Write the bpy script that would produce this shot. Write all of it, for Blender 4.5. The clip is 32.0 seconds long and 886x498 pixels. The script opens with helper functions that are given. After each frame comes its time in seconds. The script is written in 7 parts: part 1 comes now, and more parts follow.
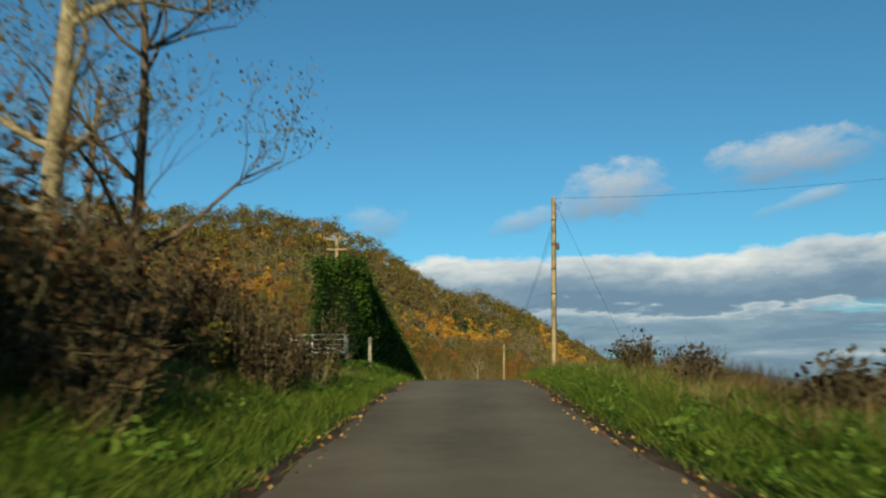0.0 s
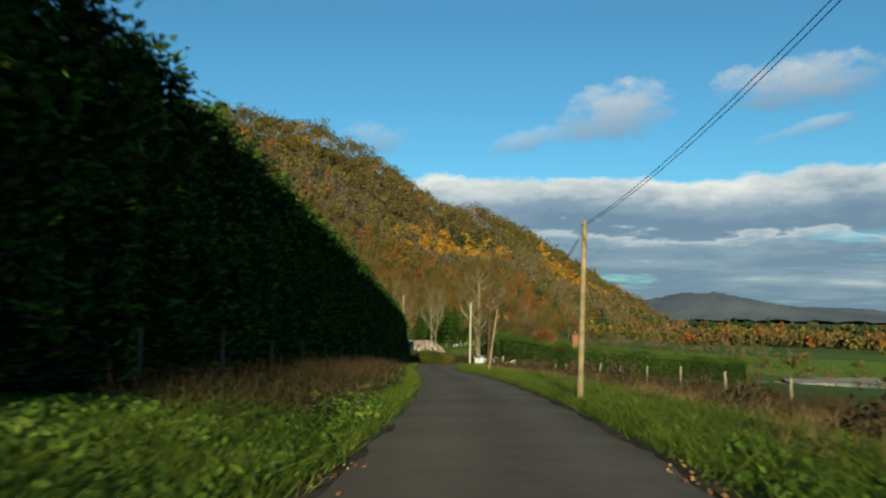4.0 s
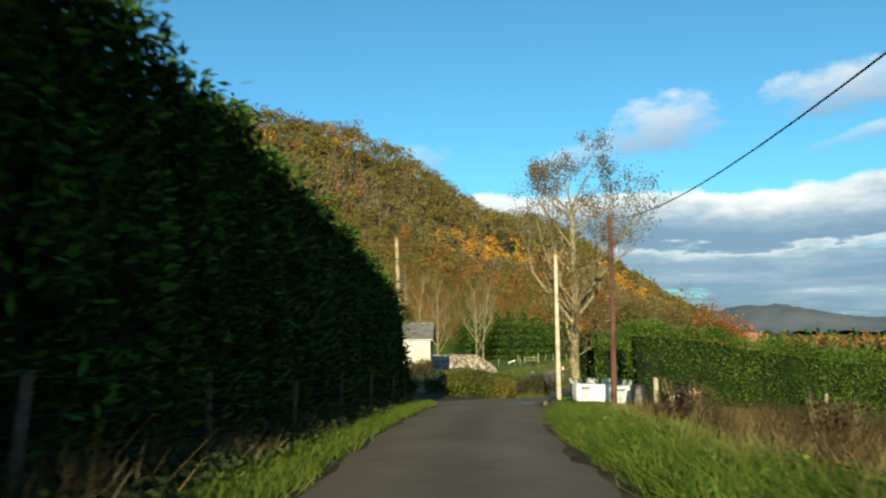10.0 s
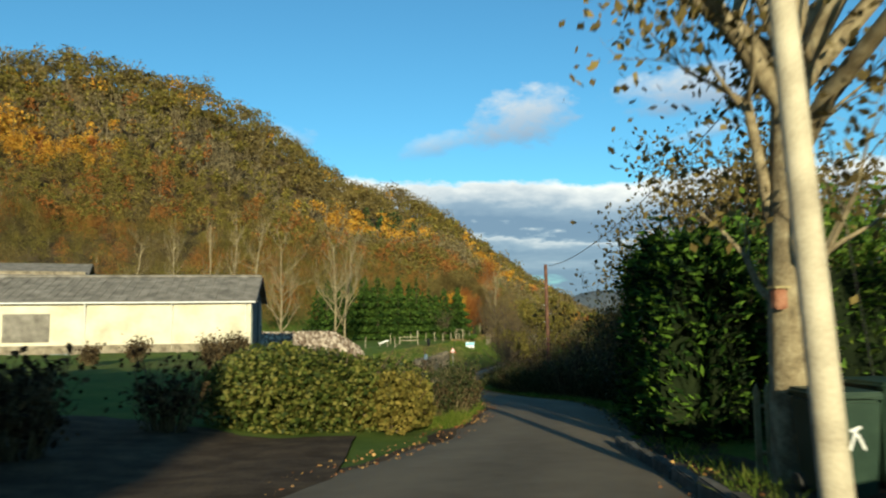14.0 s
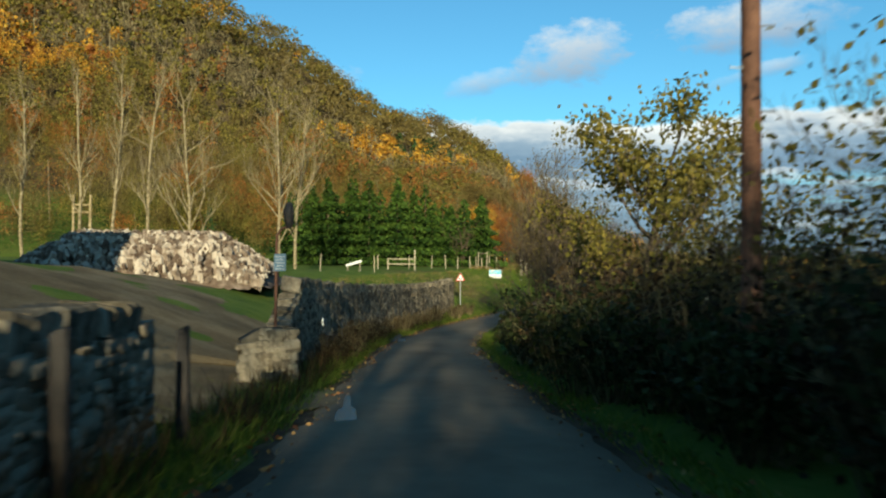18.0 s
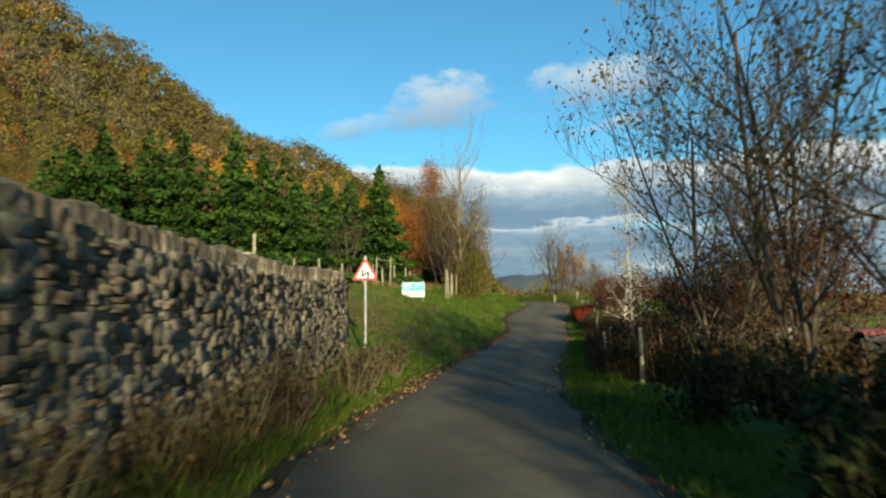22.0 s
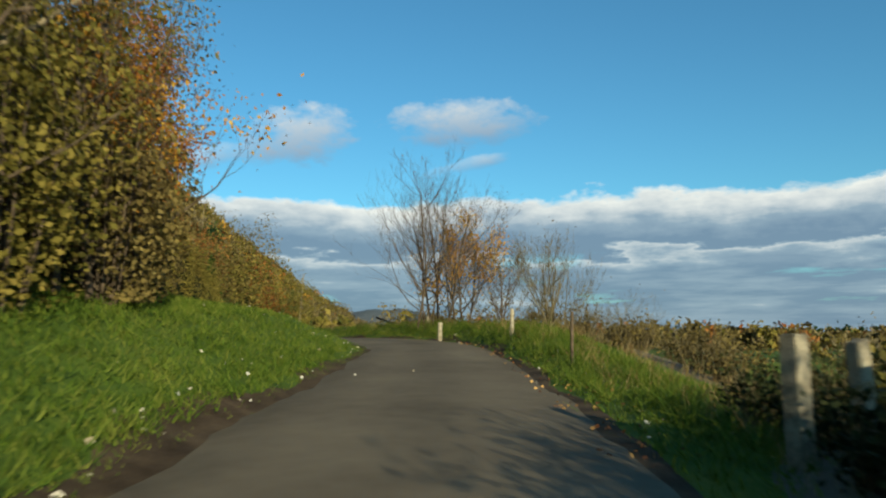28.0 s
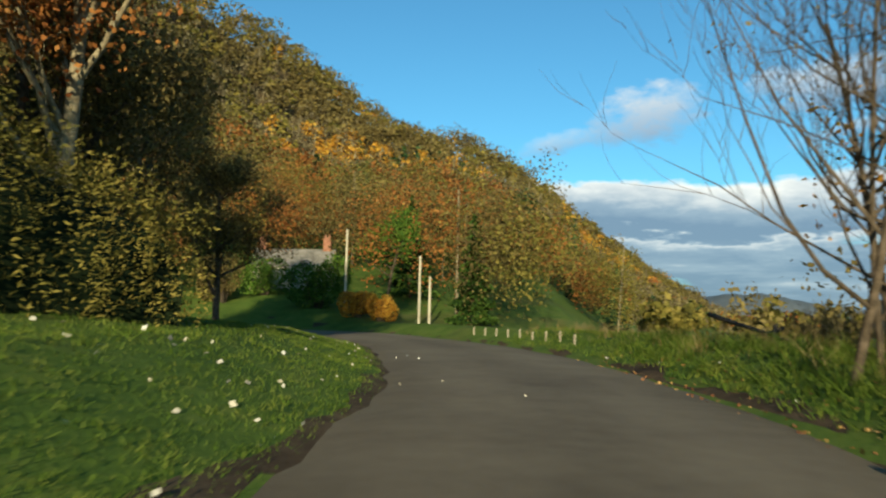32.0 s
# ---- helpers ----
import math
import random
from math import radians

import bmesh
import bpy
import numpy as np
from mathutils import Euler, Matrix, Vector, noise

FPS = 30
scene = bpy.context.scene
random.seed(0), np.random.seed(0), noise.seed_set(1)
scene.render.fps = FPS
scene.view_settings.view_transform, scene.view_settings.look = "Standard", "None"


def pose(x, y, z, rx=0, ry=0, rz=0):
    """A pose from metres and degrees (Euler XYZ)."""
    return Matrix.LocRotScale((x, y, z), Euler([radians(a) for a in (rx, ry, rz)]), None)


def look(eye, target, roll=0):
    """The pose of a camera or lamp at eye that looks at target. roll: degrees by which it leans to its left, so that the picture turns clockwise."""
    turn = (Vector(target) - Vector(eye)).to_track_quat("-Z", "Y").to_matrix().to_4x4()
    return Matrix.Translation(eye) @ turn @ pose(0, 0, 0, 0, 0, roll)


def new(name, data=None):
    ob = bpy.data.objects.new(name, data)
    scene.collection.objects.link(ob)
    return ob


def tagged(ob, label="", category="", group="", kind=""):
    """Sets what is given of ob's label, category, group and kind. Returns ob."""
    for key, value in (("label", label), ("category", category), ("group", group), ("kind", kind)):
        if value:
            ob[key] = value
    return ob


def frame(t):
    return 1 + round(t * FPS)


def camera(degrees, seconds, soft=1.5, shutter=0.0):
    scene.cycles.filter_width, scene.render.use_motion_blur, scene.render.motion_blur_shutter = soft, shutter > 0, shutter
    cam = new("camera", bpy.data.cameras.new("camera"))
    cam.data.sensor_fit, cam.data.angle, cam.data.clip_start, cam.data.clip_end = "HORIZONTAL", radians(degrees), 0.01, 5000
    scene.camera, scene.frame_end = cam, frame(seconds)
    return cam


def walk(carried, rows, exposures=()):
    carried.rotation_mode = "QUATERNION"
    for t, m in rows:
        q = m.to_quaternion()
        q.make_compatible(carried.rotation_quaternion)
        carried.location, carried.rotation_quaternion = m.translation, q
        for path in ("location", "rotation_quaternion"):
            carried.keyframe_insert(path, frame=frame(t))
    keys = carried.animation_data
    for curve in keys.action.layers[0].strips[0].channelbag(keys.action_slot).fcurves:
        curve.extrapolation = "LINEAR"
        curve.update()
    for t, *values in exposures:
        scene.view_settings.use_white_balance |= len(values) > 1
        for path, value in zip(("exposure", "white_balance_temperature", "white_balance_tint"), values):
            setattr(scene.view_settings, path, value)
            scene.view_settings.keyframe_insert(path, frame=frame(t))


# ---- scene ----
# The camera's line: seconds, place, turn to the left, tilt up, lean
PATH = [
    (0.0, -0.63, 10.41, 1.31, -2.47, 11.32, -0.77),
    (0.5, -0.28, 16.08, 1.70, -2.98, 10.41, -0.65),
    (1.0, 0.02, 21.74, 2.10, -2.87, 11.17, -0.59),
    (1.5, 0.32, 27.15, 2.51, -3.61, 13.17, -0.57),
    (2.0, 0.74, 32.44, 2.92, -5.38, 11.57, -0.63),
    (2.5, 1.27, 37.05, 3.20, -6.07, 9.61, -1.55),
    (3.0, 1.66, 41.55, 3.18, -3.97, 11.24, -0.35),
    (3.5, 1.90, 46.10, 3.04, -3.70, 10.87, 0.32),
    (4.0, 2.07, 50.67, 2.82, -2.66, 4.90, 0.87),
    (4.5, 2.73, 55.19, 2.56, -2.50, 4.18, 0.69),
    (5.0, 3.25, 59.73, 2.32, -1.51, 4.36, 0.44),
    (5.5, 3.64, 64.24, 2.08, -0.52, 4.55, 0.19),
    (6.0, 3.93, 68.70, 1.84, 0.47, 4.74, -0.06),
    (6.5, 4.12, 73.06, 1.61, 1.46, 4.93, -0.31),
    (7.0, 4.25, 77.31, 1.37, 1.59, 4.13, 0.40),
    (7.5, 4.52, 81.37, 1.12, -0.62, 4.03, -0.43),
    (8.0, 4.48, 85.32, 0.93, 0.77, 3.39, 0.31),
    (8.5, 4.38, 89.27, 0.69, 0.21, 4.34, 0.48),
    (9.0, 4.46, 93.15, 0.43, 0.20, 5.10, 0.42),
    (9.5, 4.50, 97.09, 0.20, 1.73, 6.61, -0.43),
    (10.0, 4.48, 101.13, -0.06, 1.06, 6.50, -0.51),
    (10.5, 4.44, 105.10, -0.31, 0.09, 3.63, -0.40),
    (11.0, 4.31, 109.11, -0.55, -0.19, 3.62, -0.75),
    (11.5, 4.39, 113.01, -0.75, -0.61, 4.49, -0.62),
    (12.0, 4.42, 117.18, -0.96, -0.89, 4.61, -0.49),
    (12.5, 4.65, 121.58, -1.15, -2.78, 3.84, -0.96),
    (13.0, 4.98, 125.97, -1.31, -6.04, 4.89, -1.02),
    (13.5, 5.40, 129.98, -1.52, -7.87, 4.36, -1.06),
    (14.0, 5.74, 133.78, -1.84, -9.60, 5.21, -0.58),
    (14.5, 6.28, 137.48, -2.15, -12.05, 3.62, -0.70),
    (15.0, 7.45, 141.25, -2.44, -11.08, 3.40, -0.28),
    (15.5, 8.98, 145.12, -2.71, -10.11, 3.18, 0.15),
    (16.0, 10.59, 149.10, -2.98, -9.14, 2.96, 0.57),
    (16.5, 11.99, 153.21, -3.26, -8.17, 2.74, 1.00),
    (17.0, 12.93, 157.47, -3.57, -6.53, 2.93, 0.62),
    (17.5, 13.69, 161.82, -3.93, -5.49, 3.01, 0.34),
    (18.0, 14.23, 166.13, -4.34, -6.12, 0.53, 0.37),
    (18.5, 14.68, 170.37, -4.74, -4.85, 0.67, 0.81),
    (19.0, 14.87, 174.51, -5.07, -4.78, 4.72, 0.36),
    (19.5, 15.13, 178.72, -5.39, -4.12, 6.25, 0.19),
    (20.0, 15.55, 182.97, -5.71, -4.87, 4.11, -0.36),
    (20.5, 15.95, 187.18, -6.03, -5.84, 2.53, -0.39),
    (21.0, 16.35, 191.38, -6.32, -9.48, 2.18, -0.66),
    (21.5, 16.93, 195.64, -6.51, -12.16, 3.08, -0.97),
    (22.0, 17.80, 199.85, -6.69, -16.16, 4.00, -0.49),
    (22.5, 18.96, 204.16, -6.87, -18.78, 7.41, -0.12),
    (23.0, 20.32, 208.42, -7.05, -22.08, 5.78, -0.13),
    (23.5, 21.95, 212.59, -7.21, -23.40, 4.86, 0.06),
    (24.0, 23.61, 216.60, -7.32, -25.01, 4.88, 0.02),
    (24.5, 25.50, 220.61, -7.37, -25.75, 4.40, -0.19),
    (25.0, 27.42, 224.35, -7.36, -25.19, 5.38, 0.19),
    (25.5, 29.28, 227.89, -7.34, -27.15, 5.20, 0.43),
    (26.0, 31.10, 231.41, -7.28, -27.15, 5.48, 0.13),
    (26.5, 32.85, 234.90, -7.19, -27.14, 5.76, -0.17),
    (27.0, 34.50, 238.36, -7.07, -27.14, 6.04, -0.47),
    (27.5, 36.01, 241.76, -6.93, -27.13, 6.33, -0.77),
    (28.0, 37.35, 245.10, -6.77, -27.36, 6.64, -0.48),
    (28.5, 38.95, 248.17, -6.68, -28.62, 5.49, -0.44),
    (29.0, 40.62, 251.20, -6.55, -27.03, 6.95, -0.37),
    (29.5, 42.28, 254.31, -6.43, -25.75, 6.05, -0.38),
    (30.0, 43.81, 257.52, -6.32, -23.03, 6.18, 0.34),
    (30.5, 45.15, 260.58, -6.21, -13.54, 4.34, -0.56),
    (31.0, 46.32, 263.66, -6.05, -10.11, 5.21, -0.16),
    (31.5, 47.34, 266.75, -5.96, -5.48, 4.82, 0.40),
    (32.0, 48.17, 269.85, -5.81, -0.33, 5.11, 1.29),
]
cam = camera(62.5, 32.0, soft=2.2, shutter=0.35)
walk(cam, [(t, pose(x, y, z, 90 + pitch, 0, yaw) @ pose(0, 0, 0, 0, 0, roll)) for t, x, y, z, yaw, pitch, roll in PATH],
     [(t, stops, 6600, 3) for t, stops in ((0, 0.4), (4, 0.45), (6.5, 0.85), (13, 0.95), (14, 0.8), (17, 0.95), (18, 0.8), (19, 0.95), (21, 0.85), (23, 0.7), (28, 0.6), (30, 0.35), (31, 0.4), (32, 0.8))])

# ---- light: a low autumn sun behind the camera, blue sky with a bank of cloud ----
SUN_TURN, SUN_UP = radians(-5.0), radians(14)
SUN_WAY = Vector((-math.sin(SUN_TURN) * math.cos(SUN_UP), math.cos(SUN_TURN) * math.cos(SUN_UP), -math.sin(SUN_UP)))
sun = new("sun", bpy.data.lights.new("sun", "SUN"))
sun.data.energy, sun.data.angle, sun.data.color = 4.8, radians(0.6), (1.0, 0.88, 0.62)
sun.matrix_world = look((0, 0, 60), Vector((0, 0, 60)) + SUN_WAY)


class Nodes:
    """A short way to write node trees."""

    def __init__(self, tree):
        self.tree = tree
        tree.nodes.clear()

    def add(self, kind, *ins, **sets):
        n = self.tree.nodes.new(kind)
        for k, v in sets.items():
            setattr(n, k, v)
        for i, v in enumerate(ins):
            self.put(n, i, v)
        return n

    def put(self, n, key, v):
        if v is None:
            return
        if hasattr(v, "is_output"):
            self.tree.links.new(v, n.inputs[key])
        elif hasattr(v, "outputs"):
            self.tree.links.new(v.outputs[0], n.inputs[key])
        else:
            if isinstance(v, tuple) and len(v) == 3 and n.inputs[key].type == "RGBA":
                v = (*v, 1)
            n.inputs[key].default_value = v

    def math(self, op, a, b=0.0, clamp=False):
        return self.add("ShaderNodeMath", a, b, operation=op, use_clamp=clamp)

    def noise(self, vec, scale, detail=4.0, rough=0.55):
        n = self.add("ShaderNodeTexNoise")
        self.put(n, "Vector", vec)
        for k, v in (("Scale", scale), ("Detail", detail), ("Roughness", rough)):
            n.inputs[k].default_value = v
        return n

    def ramp(self, fac, stops):
        n = self.add("ShaderNodeValToRGB", fac)
        e = n.color_ramp.elements
        while len(e) < len(stops):
            e.new(0.5)
        for el, (p, c) in zip(e, stops):
            el.position, el.color = p, (*c, 1)
        return n

    def mix(self, fac, a, b, blend="MIX"):
        n = self.add("ShaderNodeMix", data_type="RGBA", blend_type=blend)
        self.put(n, 0, fac), self.put(n, 6, a), self.put(n, 7, b)
        return n.outputs[2]


def build_sky():
    world = bpy.data.worlds.new("sky")
    scene.world = world
    world.use_nodes = True
    g = Nodes(world.node_tree)
    sky = g.add("ShaderNodeTexSky", sky_type="NISHITA", sun_disc=False, sun_elevation=SUN_UP, sun_rotation=math.pi - SUN_TURN,
                altitude=100.0, air_density=1.0, dust_density=0.6, ozone_density=2.5)
    co = g.add("ShaderNodeTexCoord").outputs["Generated"]
    x, y, z = g.add("ShaderNodeSeparateXYZ", co).outputs[:]
    up = g.math("ARCSINE", z)
    turn = g.math("ARCTAN2", x, y)
    deg = g.math("MULTIPLY", up, 57.2958)
    az = g.math("MULTIPLY", turn, 57.2958)
    flat = g.add("ShaderNodeCombineXYZ", az, deg, 0.0)
    small = g.noise(g.add("ShaderNodeVectorMath", flat, (0.055, 0.12, 1), operation="MULTIPLY"), 1.0, 6.0, 0.55)
    large = g.noise(g.add("ShaderNodeVectorMath", flat, (0.11, 0.42, 1), operation="MULTIPLY"), 1.0, 7.0, 0.6)
    fluff = g.noise(g.add("ShaderNodeVectorMath", flat, (0.3, 0.55, 1), operation="MULTIPLY"), 1.0, 8.0, 0.62)
    wob = g.math("SUBTRACT", small, 0.5)
    streak = g.noise(g.add("ShaderNodeVectorMath", flat, (0.07, 0.6, 1), operation="MULTIPLY"), 1.0, 6.0, 0.6)
    # the long bank low over the valley: a white billowing top, a grey underside, a lower broken deck and streaks near the ground
    top = g.math("ADD", g.math("ADD", 10.6, g.math("MULTIPLY", wob, 3.6)), g.math("MULTIPLY", g.math("SUBTRACT", fluff, 0.5), 2.6))
    below = g.math("SUBTRACT", top, deg)
    bank_top = g.math("DIVIDE", below, 0.55, True)
    bank_low = g.math("DIVIDE", g.math("ADD", deg, 3.0), 2.0, True)
    holes = g.math("MULTIPLY", g.math("SUBTRACT", streak, 0.27), 7.0, True)
    low_part = g.math("DIVIDE", g.math("SUBTRACT", deg, 4.6), 1.6, True)
    bank = g.math("MULTIPLY", g.math("MULTIPLY", bank_top, bank_low), g.math("MAXIMUM", holes, low_part))
    crown = g.math("SUBTRACT", 1.0, g.math("DIVIDE", g.math("ADD", below, g.math("MULTIPLY", g.math("SUBTRACT", large, 0.5), 4.5)), 3.6), True)
    under = g.math("SUBTRACT", g.math("ADD", 6.3, g.math("MULTIPLY", g.math("SUBTRACT", large, 0.5), 7.0)), deg)
    deck = g.math("MULTIPLY", g.math("MULTIPLY", g.math("DIVIDE", under, 0.35, True), g.math("SUBTRACT", 1.0, g.math("DIVIDE", under, 1.9), True)), 0.75)

    def puff(a, e, wa, we, lean, gain):
        da = g.math("SUBTRACT", az, a)
        de = g.math("SUBTRACT", g.math("SUBTRACT", deg, e), g.math("MULTIPLY", da, lean))
        r = g.math("ADD", g.math("POWER", g.math("ABSOLUTE", g.math("DIVIDE", da, wa)), 2.0), g.math("POWER", g.math("ABSOLUTE", g.math("DIVIDE", de, we)), 2.0))
        m = g.math("ADD", g.math("SUBTRACT", 1.0, r), g.math("MULTIPLY", g.math("SUBTRACT", fluff, 0.5), 3.4))
        shade = g.math("ADD", 0.5, g.math("DIVIDE", de, we * 1.6), True)
        return g.math("MULTIPLY", m, gain, True), shade

    puffs = [puff(16.0, 15.2, 4.6, 2.5, 0.12, 1.0), puff(29.0, 16.4, 6.2, 2.0, 0.05, 0.95), puff(9.0, 13.3, 3.4, 1.0, 0.2, 0.5), puff(29.5, 13.2, 3.8, 0.6, 0.2, 0.5),
             puff(-3.0, 13.4, 2.6, 1.4, 0.1, 0.5)]
    low = g.math("MULTIPLY", g.math("SUBTRACT", streak, 0.46), g.math("DIVIDE", g.math("SUBTRACT", 6.0, deg), 2.0, True))
    lit = g.math("MAXIMUM", g.math("MAXIMUM", crown, deck), g.math("MULTIPLY", low, 2.6), True)
    base = g.add("ShaderNodeVectorMath", sky, (0.54, 1.04, 1.17), operation="MULTIPLY")
    colour = g.mix(g.math("MULTIPLY", bank, 0.94), base, g.ramp(lit, [(0.0, (1.45, 2.1, 3.0)), (0.35, (2.3, 3.0, 3.8)), (0.7, (5.2, 5.4, 5.6)), (1.0, (7.6, 7.4, 7.0))]))
    for m, shade in puffs:
        colour = g.mix(g.math("MULTIPLY", m, 0.8), colour, g.ramp(shade, [(0.0, (1.9, 2.6, 3.6)), (0.5, (3.6, 4.1, 4.8)), (1.0, (6.2, 6.1, 6.0))]))
    bg = g.add("ShaderNodeBackground", colour, 0.087)
    g.add("ShaderNodeOutputWorld", bg)


build_sky()


# ---- materials ----
def material(name, stops, scale=3.0, rough=0.85, bump=0.3, fine=40.0, island=0.0, metal=0.0, big=0.35, thin=0.0, random=False):
    """A surface: a ramp over noise at two sizes, shifted from piece to piece, with fine relief. thin: light let through leaves."""
    m = bpy.data.materials.new(name)
    m.use_nodes = True
    g = Nodes(m.node_tree)
    co = g.add("ShaderNodeTexCoord").outputs["Object"]
    geo = g.add("ShaderNodeNewGeometry")
    a, b = g.noise(co, scale), g.noise(co, fine, 3.0)
    v = g.math("ADD", g.math("MULTIPLY", a, 1.0), g.math("MULTIPLY", g.math("SUBTRACT", b, 0.5), big))
    if island:
        r = g.add("ShaderNodeObjectInfo").outputs["Random"] if random else geo.outputs["Random Per Island"]
        v = g.math("ADD", v, g.math("MULTIPLY", g.math("SUBTRACT", r, 0.5), island))
    col = g.ramp(v, stops)
    p = g.add("ShaderNodeBsdfPrincipled", col)
    p.inputs["Roughness"].default_value, p.inputs["Metallic"].default_value = rough, metal
    p.inputs["Specular IOR Level"].default_value = 0.08 if thin or rough > 0.82 else 0.3
    if bump:
        bn = g.add("ShaderNodeBump")
        bn.inputs["Strength"].default_value, bn.inputs["Distance"].default_value = bump, 0.02
        g.put(bn, "Height", b)
        g.put(p, "Normal", bn)
    end = p
    if thin:
        t = g.add("ShaderNodeBsdfTranslucent", col)
        end = g.add("ShaderNodeMixShader", thin, p, t)
    g.add("ShaderNodeOutputMaterial", end)
    return m


def tones(*cs):
    return [(0.25 + 0.5 * i / max(1, len(cs) - 1), c) for i, c in enumerate(cs)]


M_GRASS = material("grass", tones((0.0432, 0.0792, 0.0115), (0.0936, 0.144, 0.0173), (0.1728, 0.1944, 0.036)), 1.2, 0.7, 0.0, 9, 0.5, thin=0.35)
M_STRAW = material("dead_grass", tones((0.1152, 0.0648, 0.0252), (0.2448, 0.1584, 0.0648), (0.36, 0.2736, 0.1296)), 1.2, 0.8, 0.0, 9, 0.6, thin=0.3)
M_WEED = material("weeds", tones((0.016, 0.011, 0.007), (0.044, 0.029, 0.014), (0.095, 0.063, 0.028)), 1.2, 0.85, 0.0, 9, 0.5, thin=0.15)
M_BARK = material("bark", tones((0.08, 0.062, 0.038), (0.20, 0.16, 0.095), (0.33, 0.28, 0.175)), 5, 0.9, 0.7, 30)
M_BARK_DARK = material("dark_bark", tones((0.03, 0.022, 0.016), (0.08, 0.06, 0.04), (0.15, 0.11, 0.08)), 5, 0.9, 0.6, 30)
M_BIRCH = material("birch_bark", tones((0.07, 0.055, 0.045), (0.36, 0.32, 0.27), (0.6, 0.56, 0.48)), 4, 0.8, 0.4, 18)
M_TWIG = material("twigs", tones((0.05, 0.04, 0.022), (0.11, 0.088, 0.046), (0.19, 0.155, 0.085)), 2, 0.9, 0.0, 9, 0.5)
M_LEAF_BROWN = material("brown_leaves", tones((0.056, 0.042, 0.016), (0.13, 0.098, 0.034), (0.23, 0.175, 0.058)), 0.35, 0.7, 0.0, 4, 0.4, thin=0.3)
M_LEAF_GOLD = material("golden_leaves", tones((0.26, 0.11, 0.015), (0.45, 0.22, 0.03), (0.6, 0.38, 0.06)), 0.35, 0.7, 0.0, 4, 0.4, thin=0.35)
M_LEAF_RUST = material("rust_leaves", tones((0.15, 0.05, 0.016), (0.28, 0.105, 0.027), (0.4, 0.18, 0.05)), 0.35, 0.7, 0.0, 4, 0.4, thin=0.35)
M_LEAF_OLIVE = material("olive_leaves", tones((0.06, 0.055, 0.014), (0.14, 0.12, 0.025), (0.26, 0.2, 0.05)), 0.35, 0.7, 0.0, 4, 0.4, thin=0.3)
# very dark greens; on the undergrowth they also carry its shade
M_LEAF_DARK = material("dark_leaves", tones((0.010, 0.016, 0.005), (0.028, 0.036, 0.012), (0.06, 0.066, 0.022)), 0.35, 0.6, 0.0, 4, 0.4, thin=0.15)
M_LEAF_REDDISH = material("dull_red_leaves", tones((0.04, 0.014, 0.008), (0.085, 0.032, 0.018), (0.15, 0.065, 0.035)), 0.35, 0.6, 0.0, 4, 0.5, thin=0.2)
M_LEAF_REDBROWN = material("dead_brown_leaves", tones((0.025, 0.015, 0.008), (0.065, 0.036, 0.016), (0.13, 0.07, 0.028)), 0.35, 0.7, 0.0, 4, 0.5, thin=0.2)
M_LAUREL = material("laurel_leaves", tones((0.022, 0.034, 0.008), (0.065, 0.082, 0.016), (0.15, 0.14, 0.035)), 0.8, 0.5, 0.0, 5, 0.7, thin=0.2)
M_LEAF_GREEN = material("green_leaves", tones((0.025, 0.06, 0.010), (0.07, 0.135, 0.018), (0.16, 0.22, 0.035)), 0.35, 0.6, 0.0, 4, 0.4, thin=0.25)
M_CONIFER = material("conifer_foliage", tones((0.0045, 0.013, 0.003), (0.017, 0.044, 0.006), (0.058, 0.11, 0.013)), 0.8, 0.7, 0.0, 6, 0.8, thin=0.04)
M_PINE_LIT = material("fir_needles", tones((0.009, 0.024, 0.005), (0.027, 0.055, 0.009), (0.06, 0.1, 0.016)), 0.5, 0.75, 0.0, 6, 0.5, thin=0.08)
M_PINE = material("pine_needles", tones((0.008, 0.022, 0.010), (0.022, 0.05, 0.018), (0.05, 0.09, 0.028)), 0.5, 0.75, 0.0, 6, 0.7, thin=0.12)
M_BERRY = material("red_berries", tones((0.252, 0.0144, 0.0058), (0.432, 0.036, 0.0108), (0.504, 0.0864, 0.0216)), 2, 0.45, 0.0, 9, 0.6, thin=0.15)
M_POLE = material("pole_wood", tones((0.1008, 0.072, 0.0396), (0.2448, 0.1872, 0.1008), (0.3744, 0.3024, 0.18)), 2.5, 0.85, 0.5, 35)
M_POLE_PALE = material("pale_pole", tones((0.2448, 0.2088, 0.144), (0.396, 0.3456, 0.2448), (0.4896, 0.432, 0.3168)), 2.0, 0.8, 0.4, 30)
M_POLE_RED = material("creosoted_pole", tones((0.0432, 0.0202, 0.013), (0.1008, 0.0468, 0.0288), (0.1584, 0.0792, 0.0504)), 2.5, 0.8, 0.5, 30)
M_POST = material("weathered_post", tones((0.1152, 0.0936, 0.0648), (0.2592, 0.2232, 0.1584), (0.3744, 0.3312, 0.2448)), 6, 0.9, 0.5, 40)
M_STEEL = material("galvanised_steel", tones((0.216, 0.2232, 0.2304), (0.3312, 0.3384, 0.3456), (0.4176, 0.4248, 0.432)), 6, 0.45, 0.15, 60, metal=0.7)
M_DARK_METAL = material("dark_iron", tones((0.0108, 0.0101, 0.0094), (0.0252, 0.0216, 0.0202), (0.0504, 0.036, 0.0288)), 9, 0.6, 0.3, 50)
M_WIRE = material("wire", tones((0.012, 0.012, 0.012), (0.02, 0.02, 0.02), (0.03, 0.03, 0.03)), 2, 0.6, 0.0)
